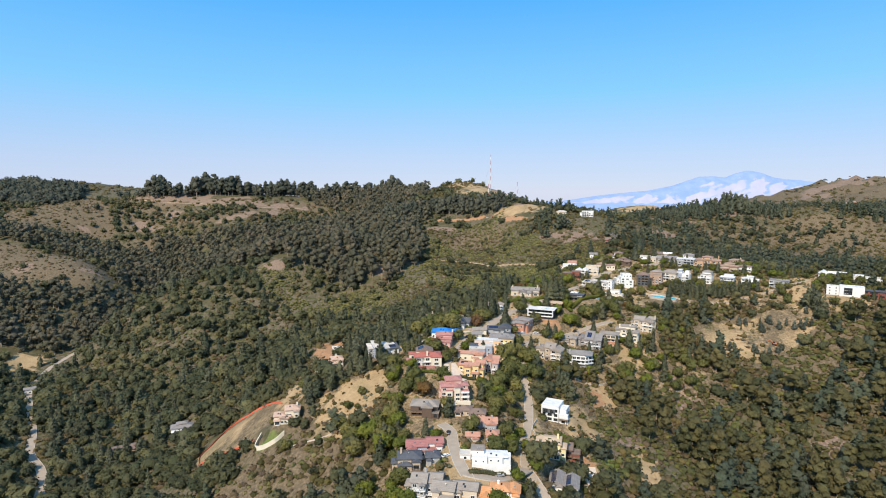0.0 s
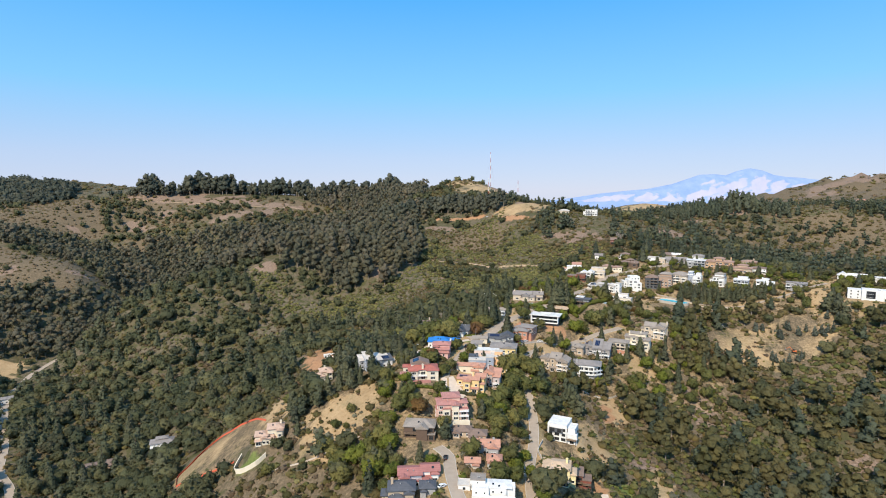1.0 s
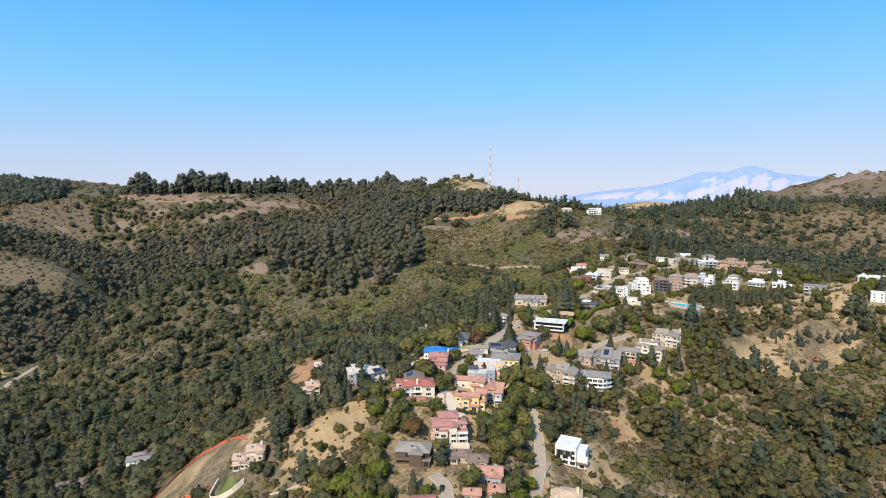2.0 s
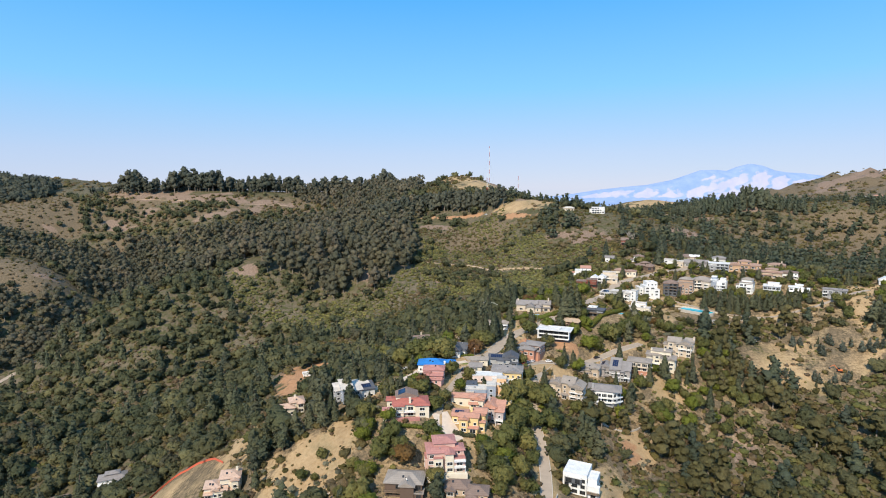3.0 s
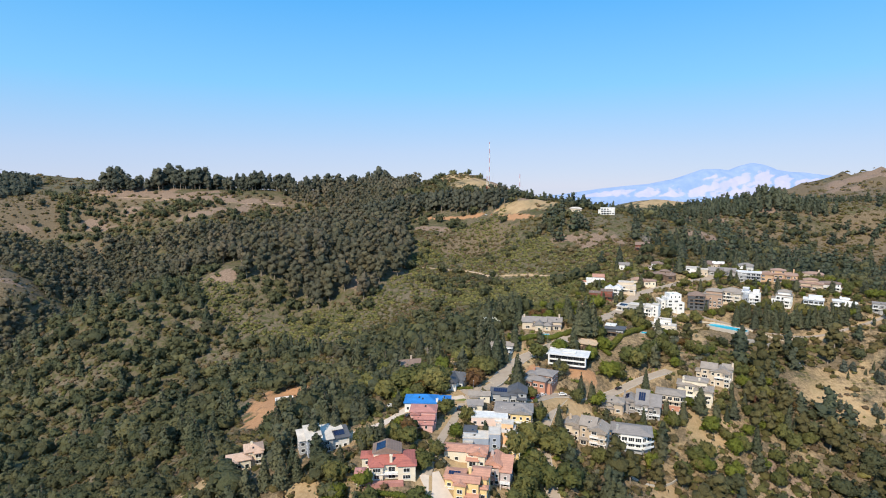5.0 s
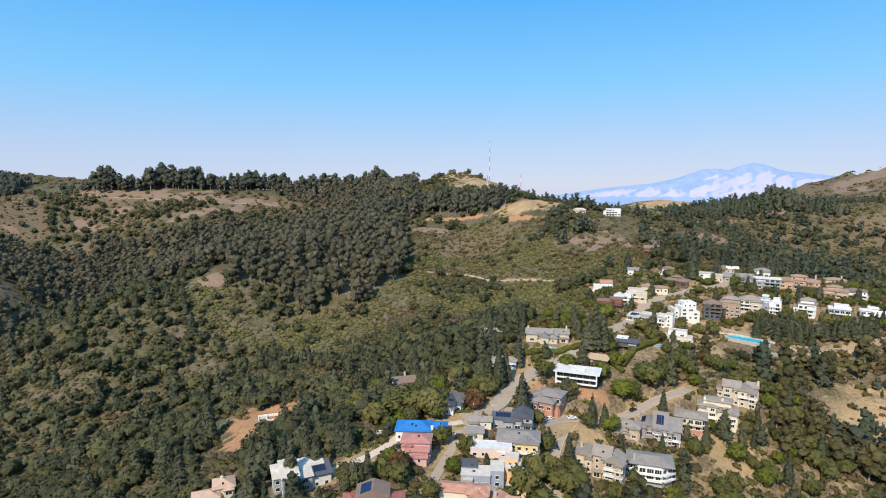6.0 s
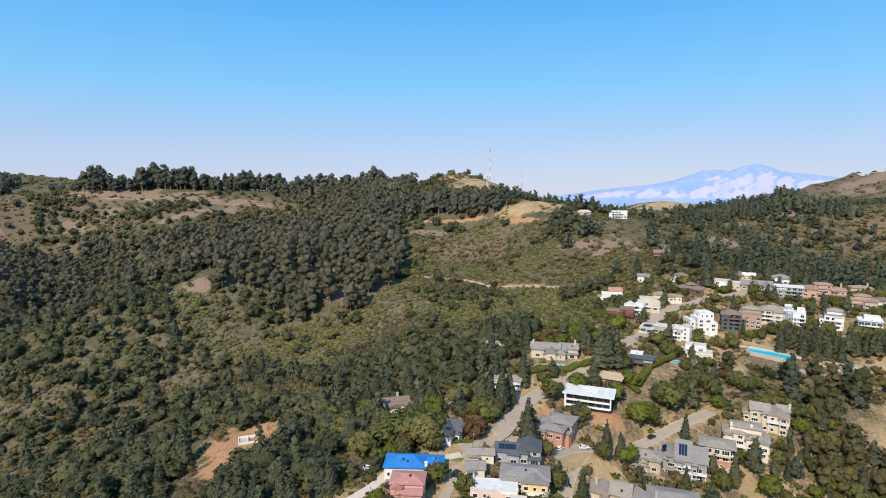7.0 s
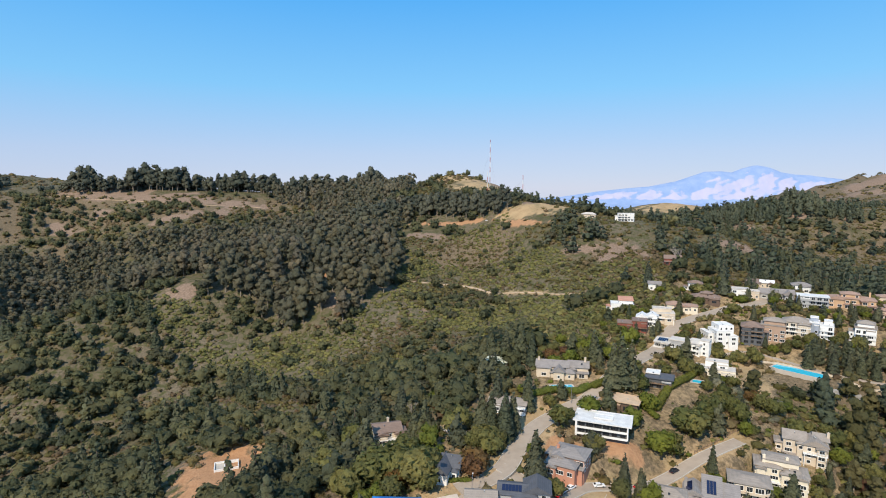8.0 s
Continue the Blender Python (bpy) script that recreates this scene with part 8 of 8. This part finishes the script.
# ---- cars ----
CAR_PAINT = {"white": plain("white_car_paint", (0.75, 0.75, 0.74), 0.25, 0, 0.5, 0.04), "red": plain("red_car_paint", (0.42, 0.015, 0.015), 0.25, 0, 0.5, 0.05),
             "dark": plain("dark_car_paint", (0.02, 0.022, 0.028), 0.2, 0, 0.5, 0.05), "silver": plain("silver_car_paint", (0.42, 0.44, 0.47), 0.3, 0.4, 0.5, 0.05)}
RUBBER = plain("tyre_rubber", (0.02, 0.02, 0.02), 0.9)
HEAD = plain("headlight_glass", (0.7, 0.7, 0.68), 0.15)
TAIL = plain("rear_light_red", (0.35, 0.02, 0.02), 0.25)


def car(colour, x, y, turn):
    """A parked hatchback: shaped body, glazed cabin, four wheels, lights."""
    z = ground_at(x, y)
    for kind, wide, pts, pz in PATHS:
        d = np.hypot(pts[:, 0] - x, pts[:, 1] - y)
        if d.min() < wide / 2 + 0.6:
            z = max(z, float(pz[d.argmin()]))
    thing = tagged(new("car"), {"white": "white parked car on the hillside street", "red": "red parked car at the street's edge", "dark": "dark parked car beside the houses", "silver": "silver parked car at the street's edge"}[colour], "car", "parked cars")
    thing.matrix_basis = pose(x, y, z, 0, 0, turn)
    bm = bmesh.new()
    side = [(-2.15, 0.35), (2.15, 0.35), (2.2, 0.62), (2.05, 0.82), (1.1, 0.95), (0.5, 1.42), (-1.2, 1.46), (-1.95, 1.0), (-2.2, 0.9)]
    rows = [[bm.verts.new((a, w * (1 if h < 1 else 0.82), h)) for a, h in side] for w in (-0.87, 0.87)]
    bm.faces.new(rows[0])
    bm.faces.new(rows[1][::-1])
    for k in range(len(side)):
        bm.faces.new((rows[0][k], rows[0][(k + 1) % len(side)], rows[1][(k + 1) % len(side)], rows[1][k]))
    bmesh.ops.recalc_face_normals(bm, faces=bm.faces)
    bmesh.ops.bevel(bm, geom=list(bm.edges), offset=0.05, segments=1, affect="EDGES")
    part("body", bm, CAR_PAINT[colour], thing)
    for name, pts in (("windscreen", ((1.06, 1.0), (0.55, 1.38))), ("rear_window", ((-1.27, 1.41), (-1.88, 1.03)))):
        bm = bmesh.new()
        (a, h), (b, k) = pts
        for w in (0,):
            v = [bm.verts.new(p) for p in ((a, -0.68, h + 0.03), (a, 0.68, h + 0.03), (b, 0.64, k + 0.04), (b, -0.64, k + 0.04))]
            u = [bm.verts.new(q.co + Vector((0, 0, -0.03))) for q in v]
            bm.faces.new(v)
            bm.faces.new(u[::-1])
            for j in range(4):
                bm.faces.new((v[j], v[(j + 1) % 4], u[(j + 1) % 4], u[j]))
        bmesh.ops.recalc_face_normals(bm, faces=bm.faces)
        part(name, bm, GLASS, thing, "dark tinted glass")
    for w in (-1, 1):
        bm = bmesh.new()
        prism(bm, [(-1.3, w * 0.8), (0.7, w * 0.8), (0.7, w * 0.86), (-1.3, w * 0.86)], 1.02, 1.34)
        bmesh.ops.recalc_face_normals(bm, faces=bm.faces)
        part("side_window", bm, GLASS, thing, "dark tinted glass")
        for a in (-1.35, 1.35):
            bm = bmesh.new()
            tube(bm, (a, w * 0.7, 0.32), (a, w * 0.9, 0.32), 0.32, 0.32, 12)
            wheel = part("wheel", bm, RUBBER, thing, "black tyre")
            bm = bmesh.new()
            tube(bm, (a, w * 0.9, 0.32), (a, w * 0.915, 0.32), 0.2, 0.18, 10)
            part("rim", bm, METAL, wheel, "grey metal rim")
        for name, a, material in (("headlight", 2.17, HEAD), ("rear_light", -2.2, TAIL)):
            bm = bmesh.new()
            box(bm, a - 0.03, a + 0.05, w * 0.62 - 0.16, w * 0.62 + 0.16, 0.64, 0.76)
            part(name, bm, material, thing)


for row in (("white", -15.1, 399.0, 28), ("white", -10.2, 401.0, 28), ("red", 55.4, 411.4, 55), ("silver", 58.2, 414.8, 45), ("white", 61.4, 418.2, 38), ("dark", -6.2, 384.4, 60), ("dark", 2.8, 274.5, 80),
            ("white", 47.2, 261.5, 70), ("white", 1.2, 252.6, 40), ("silver", 26.1, 241.6, 10), ("dark", 17.6, 391.5, 70), ("red", 89.0, 426.0, 30), ("white", 72.5, 421.2, 5), ("silver", 84, 470, 35), ("dark", 107, 436.5, 30),
            ("white", 65.7, 974, 10), ("white", 76.4, 948.7, 0), ("red", 85.2, 938, 10)):
    car(*row)


# ---- street lamps, masts, tank ----
def street_lamp(x, y, turn, tall=8.0):
    z = ground_at(x, y)
    thing = tagged(new("street_lamp"), "tall grey metal street lamp with a curved arm", "street lamp", "street lamps")
    thing.matrix_basis = pose(x, y, z, 0, 0, turn)
    bm = bmesh.new()
    tube(bm, (0, 0, -0.3), (0, 0, tall), 0.13, 0.08)
    part("pole", bm, METAL, thing)
    bm = bmesh.new()
    tube(bm, (0, 0, tall - 0.1), (1.1, 0, tall + 0.5), 0.07, 0.06)
    tube(bm, (1.1, 0, tall + 0.5), (2.2, 0, tall + 0.55), 0.06, 0.05)
    part("arm", bm, METAL, thing)
    bm = bmesh.new()
    box(bm, 1.9, 2.7, -0.16, 0.16, tall + 0.42, tall + 0.62)
    bmesh.ops.bevel(bm, geom=list(bm.edges), offset=0.05, segments=1, affect="EDGES")
    part("lamp_head", bm, TRIM, thing)


street_lamp(73.5, 469.5, 200)
street_lamp(47.8, 255.4, 170)
street_lamp(24.5, 403.6, 80, 7)
street_lamp(110, 508, 300)


def mast(x, y, tall, label):
    """A guyed lattice mast banded in red and white."""
    z = ground_at(x, y)
    thing = tagged(new("radio_mast"), label, "mast", "masts on the hill")
    thing.matrix_basis = pose(x, y, z, 0, 0, 20)
    red = plain("mast_red", (0.5, 0.12, 0.1), 0.6)
    n = int(tall / 4)
    for k in range(n):
        bm = bmesh.new()
        z0, z1 = tall * k / n, tall * (k + 1) / n
        r = 0.8 - 0.45 * k / n
        legs = [(r * math.cos(t), r * math.sin(t)) for t in (0, 2.094, 4.189)]
        for j in range(3):
            (a, b), (c, d) = legs[j], legs[(j + 1) % 3]
            tube(bm, (a, b, z0), (a, b, z1), 0.13, 0.13, 5)
            tube(bm, (a, b, z0), (c, d, z1), 0.07, 0.07, 4)
        part("section", bm, red if k % 4 < 2 else TRIM, thing)
    for j in range(3):
        bm = bmesh.new()
        t = 2.094 * j + 0.5
        tube(bm, (0, 0, tall * 0.8), (20 * math.cos(t), 20 * math.sin(t), ground_at(x + 20 * math.cos(t + 0.35), y + 20 * math.sin(t + 0.35)) - z), 0.04, 0.04, 4)
        part("guy_wire", bm, METAL, thing)


mast(97, 1130, 84, "tall slender red and white lattice mast on the bare hill")
mast(92, 1120, 34, "short lattice mast on the bare hill")
mast(160, 1190, 40, "slender lattice mast on the ridge")


def tank(x, y):
    z = ground_at(x, y)
    thing = tagged(new("water_tank"), "round cream and tan water tank among conifers", "tank")
    thing.matrix_basis = pose(x, y, z)
    bm = bmesh.new()
    tube(bm, (0, 0, -3), (0, 0, 5.2), 7.6, 7.6, 40)
    part("shell", bm, stucco("tan_steel", (0.5, 0.43, 0.3), 0.6), thing, smooth=False)
    bm = bmesh.new()
    tube(bm, (0, 0, 5.204), (0, 0, 5.9), 7.8, 0.6, 40)
    part("lid", bm, stucco("pale_cream_steel", (0.66, 0.66, 0.5), 0.6), thing, "pale cream roof")
    for k in range(20):
        t = 2 * math.pi * k / 20
        bm = bmesh.new()
        tube(bm, (7.6 * math.cos(t), 7.6 * math.sin(t), 5.2), (7.6 * math.cos(t), 7.6 * math.sin(t), 6.2), 0.05, 0.05, 4)
        part("rail_post", bm, METAL, thing)


tank(43.5, 520)


# ---- digger on the meadow ----
def digger(x, y, turn, label="small orange excavator on the dry meadow"):
    z = ground_at(x, y)
    paint = plain("digger_orange", (0.6, 0.16, 0.05), 0.5)
    thing = tagged(new("excavator"), label, "excavator")
    thing.matrix_basis = pose(x, y, z, 0, 0, turn)
    for w in (-0.9, 0.9):
        bm = bmesh.new()
        prism(bm, [(-1.7, w - 0.25), (1.7, w - 0.25), (1.7, w + 0.25), (-1.7, w + 0.25)], 0.0, 0.8)
        bmesh.ops.bevel(bm, geom=list(bm.edges), offset=0.15, segments=2, affect="EDGES")
        part("track", bm, RUBBER, thing)
    bm = bmesh.new()
    box(bm, -1.8, 0.9, -1.1, 1.1, 0.9, 1.9)
    bmesh.ops.bevel(bm, geom=list(bm.edges), offset=0.12, segments=1, affect="EDGES")
    part("body", bm, paint, thing)
    bm = bmesh.new()
    box(bm, -0.3, 1.1, 0.1, 1.1, 1.9, 2.9)
    part("cab", bm, GLASS, thing, "dark glazed cab")
    bm = bmesh.new()
    tube(bm, (0.9, -0.3, 1.5), (3.0, -0.3, 4.3), 0.28, 0.24, 6)
    part("boom", bm, paint, thing)
    bm = bmesh.new()
    tube(bm, (3.0, -0.3, 4.3), (5.4, -0.3, 2.6), 0.22, 0.16, 6)
    part("stick", bm, paint, thing)
    bm = bmesh.new()
    prism(bm, [(5.0, -0.8), (5.9, -0.8), (5.9, 0.2), (5.0, 0.2)], 1.7, 2.6)
    part("bucket", bm, METAL, thing)


digger(275.5, 447, 150)


# ---- hedges, walls and fences ----
def hedge(line, tall, wide, leaf, label):
    """A clipped hedge of dense leaf sprays over a dark core."""
    pts = curve_points(line, 1.2)
    pieces = []
    for k, (a, b) in enumerate(pts):
        z = ground_at(a, b)
        pieces.append((ICO_V * rng.uniform(0.85, 1.1, (len(ICO_V), 1)) * [wide * 0.6, wide * 0.6, tall * 0.55] + [a, b, z + tall * 0.45], ICO_F))
        d = rng.normal(0, 1, (34, 3))
        d /= np.linalg.norm(d, axis=1)[:, None]
        pieces.append(tufts(d * [wide * 0.62, wide * 0.62, tall * 0.57] + [a, b, z + tall * 0.47], d, 0.28, rng))
    v, f = joined(pieces)
    me = raw_mesh("hedge", v, f, True)
    me.materials.append(leaf)
    tagged(new("hedge", me), label, "hedge", "garden hedges")


BRIGHT_HEDGE = "bright yellow-green clipped hedge along a garden edge"
hedge([(111, 466), (122, 480), (135, 493), (147, 506)], 3.2, 3.6, HEDGE, BRIGHT_HEDGE)
hedge([(101, 472), (105, 467), (109, 461)], 2.6, 3.0, HEDGE, BRIGHT_HEDGE)
hedge([(87, 480.5), (93, 483), (98, 486)], 3.6, 3.4, HEDGE, BRIGHT_HEDGE)
hedge([(58, 476), (66, 476.5), (78, 477.5), (84, 481)], 3.0, 4.0, BRIGHT, "thick green hedge round the stone house's garden")
hedge([(17, 414), (24, 413.6)], 1.2, 2.4, BRIGHT, "low green hedge beside the lane")
hedge([(13, 240), (19, 241), (26, 242.5), (33, 248)], 2.0, 2.6, OAK, "dark green hedge below the white villa")
hedge([(-14, 327.5), (-8, 326.5), (0, 326), (4, 327)], 1.6, 2.4, BRIGHT, "green hedge below the red-roofed villa")
hedge([(11, 326.8), (15, 326.2), (19, 326)], 2.2, 2.2, OAK, "dark green hedge below the yellow townhouse")
hedge([(100, 386.5), (107, 388), (114, 393)], 0.7, 3.0, leafy("yellow_ground_cover", [(0.3, 0.24, 0.04), (0.36, 0.28, 0.05)]), "yellow flowering ground cover on the slope")
hedge([(166, 470), (174, 477), (182, 490)], 1.6, 4.5, SAGE, "grey sage bank above the bare slope")


def wall(line, tall, thick, material, name, label, category):
    pts = curve_points(line, 1.5)
    d = np.gradient(pts, axis=0)
    d /= np.hypot(d[:, 0], d[:, 1])[:, None]
    side = np.stack([d[:, 1], -d[:, 0]], 1) * thick / 2
    z = ground(pts[:, 0], pts[:, 1])
    bm = bmesh.new()
    rows = [[bm.verts.new((p[0] + s[0] * k, p[1] + s[1] * k, h + w)) for k, w in ((-1, -1.5), (-1, tall), (1, tall), (1, -1.5))] for p, s, h in zip(pts, side, z)]
    for a, b in zip(rows[:-1], rows[1:]):
        for k in range(4):
            bm.faces.new((a[k], b[k], b[(k + 1) % 4], a[(k + 1) % 4]))
    bm.faces.new(rows[0])
    bm.faces.new(rows[-1][::-1])
    return loose(name, bm, material, label, category, 0, 0, 0)


RED_NET = plain("red_netting", (0.62, 0.13, 0.07), 0.8)
wall([(-163, 351), (-168, 365), (-163, 376), (-160, 388), (-149, 394), (-129, 378), (-119, 369), (-107, 354)], 1.2, 0.08, RED_NET, "silt_fence", "orange-red netting fence round the cleared slope", "fence")
wall([(-162, 349.5), (-144, 340), (-129, 331), (-117, 327)], 1.2, 0.08, RED_NET, "silt_fence", "orange-red netting fence below the cream villa", "fence")
wall([(-112, 326), (-113, 317), (-107, 311.5), (-99, 310.5), (-94, 313)], 2.7, 0.5, CREAM, "terrace_wall", "curved cream retaining wall below the villa's lawn", "wall")
wall([(-88, 300), (-70, 297), (-52, 299), (-40, 302)], 0.7, 0.3, PAVING, "garden_wall", "low pinkish garden wall along a dry slope", "wall")
wall([(88, 385), (92, 378.5), (102, 376.5), (112, 380), (120, 386)], 0.9, 0.4, CONCRETE, "garden_wall", "curved pale garden wall below the white house", "wall")
wall([(26, 326), (30, 330), (33, 335)], 1.0, 0.4, CONCRETE, "garden_wall", "pale concrete wall beside the townhouse", "wall")
wall([(196, 536), (206, 533), (224, 516), (238, 503), (256, 503)], 0.8, 0.5, SAND, "garden_wall", "sandy retaining wall along the pool terrace", "wall")
wall([(52, 287), (50, 296), (54, 306)], 1.4, 0.3, CONCRETE, "garden_wall", "pale wall beside the lower street", "wall")


def post_fence(line, label):
    """Timber posts with a rail along a street's edge."""
    pts = curve_points(line, 1.4)
    thing = tagged(new("timber_fence"), label, "fence")
    for k, (a, b) in enumerate(pts):
        z = ground_at(a, b)
        bm = bmesh.new()
        box(bm, a - 0.16, a + 0.16, b - 0.16, b + 0.16, z - 0.5, z + 1.35)
        part("post", bm, WOOD, thing)
        if k:
            c, d = pts[k - 1]
            bm = bmesh.new()
            tube(bm, (c, d, ground_at(c, d) + 0.9), (a, b, z + 0.9), 0.09, 0.09, 5)
            part("rail", bm, WOOD, thing)


post_fence([(58, 418.5), (62, 422.6), (68, 425.2), (78, 427.2)], "weathered timber post fence along the street curve")
post_fence([(120, 447), (130, 452), (142, 459), (150, 460)], "weathered timber post fence above the cul-de-sac")

# concrete footing on the cleared pad
foundation = tagged(new("foundation"), "pale concrete house footing on a cleared earth pad", "foundation")
foundation.matrix_basis = pose(-97.5, 504, ground_at(-97.5, 504) + 0.4, 0, 0, 20)
for a, b, c, d, h in ((-6, 6, -4, -3.6, 0.8), (-6, 6, 3.6, 4, 1.2), (-6, -5.6, -3.596, 3.596, 1.0), (5.6, 6, -3.596, 3.596, 1.0), (-1, -0.6, -3.596, 3.596, 0.9)):
    bm = bmesh.new()
    box(bm, a, b, c, d, -2, h)
    part("footing_wall", bm, WHITE, foundation)
bm = bmesh.new()
box(bm, -5.596, -1.004, -3.596, 3.596, -2, 0.25)
part("slab", bm, CONCRETE, foundation)


# grey rock faces below the pool terrace
def outcrop(x, y, wide, tall, turn):
    bm = bmesh.new()
    bmesh.ops.create_icosphere(bm, subdivisions=3, radius=1)
    for v in bm.verts:
        k = 1 + 0.35 * noise.noise(v.co * 1.9 + Vector((x, y, 0))) + 0.16 * noise.noise(v.co * 5 + Vector((y, x, 0)))
        v.co = Vector((v.co.x * wide * k, v.co.y * wide * 0.5 * k, v.co.z * tall * k))
    loose("rock_outcrop", bm, stucco("grey_rock", (0.3, 0.29, 0.28), 0.95), "fissured grey rock face below the pool terrace", "rock", x, y, ground_at(x, y) - 0.2 * tall, turn)


for row in ((216.9, 502, 3.2, 2.6, -40), (227.5, 497.5, 4.0, 3.4, -60), (236.5, 489, 4.5, 4.0, -50), (235, 482, 3.5, 3.2, -70)):
    outcrop(*row)


# ---- palms and a bare tree ----
def palm(x, y, tall):
    z = ground_at(x, y)
    thing = tagged(new("palm_tree"), "slim fan palm beside the pale yellow house", "palm", "palms by the yellow house")
    thing.matrix_basis = pose(x, y, z)
    bm = bmesh.new()
    tube(bm, (0, 0, -0.5), (0.1, 0, tall), 0.22, 0.16, 8)
    part("trunk", bm, BARK, thing)
    for k in range(16):
        t, up = 2 * math.pi * k / 16 + 0.2 * (k % 3), 0.5 + 0.6 * ((k * 7) % 5) / 5
        bm = bmesh.new()
        last = None
        for j in range(5):
            r, h, w = 0.45 * j, tall + up * 0.55 * j - 0.13 * j * j, 0.3 * math.sin(math.pi * (j + 0.6) / 5.4)
            c, s = math.cos(t), math.sin(t)
            row = [bm.verts.new((0.1 + r * c - s * u * w, r * s + c * u * w, h - abs(u) * 0.08)) for u in (-1, 0, 1)]
            if last:
                for i in range(2):
                    bm.faces.new((last[i], last[i + 1], row[i + 1], row[i]))
            last = row
        part("frond", bm, BRIGHT, thing)


for row in ((61, 284, 7.5), (66.5, 285, 8.5), (54, 281, 6.5), (66.8, 293, 8), (58.5, 287, 7)):
    palm(*row)


def bare_tree(x, y, tall):
    z = ground_at(x, y)
    bm = bmesh.new()
    r = random.Random(int(x * 7 + y))

    def limb(a, way, length, thick, depth):
        b = a + way * length
        tube(bm, a, b, thick, thick * 0.55, 5)
        if depth:
            for _ in range(4):
                w = (way + Vector((r.uniform(-0.8, 0.8), r.uniform(-0.8, 0.8), r.uniform(-0.1, 0.5)))).normalized()
                limb(a + way * length * r.uniform(0.5, 1), w, length * r.uniform(0.45, 0.7), thick * 0.5, depth - 1)

    limb(Vector((0, 0, -0.5)), Vector((0, 0, 1)), tall * 0.5, 0.3, 3)
    thing = tagged(new("bare_tree"), "pale leafless dead tree on the slope", "tree")
    thing.matrix_basis = pose(x, y, z)
    bmesh.ops.recalc_face_normals(bm, faces=bm.faces)
    part("trunk", bm, plain("dead_wood", (0.42, 0.36, 0.31), 0.95), thing)


for row in ((1, 478, 13), (-2, 482, 11), (214, 691, 16), (219, 693, 14)):
    bare_tree(*row)
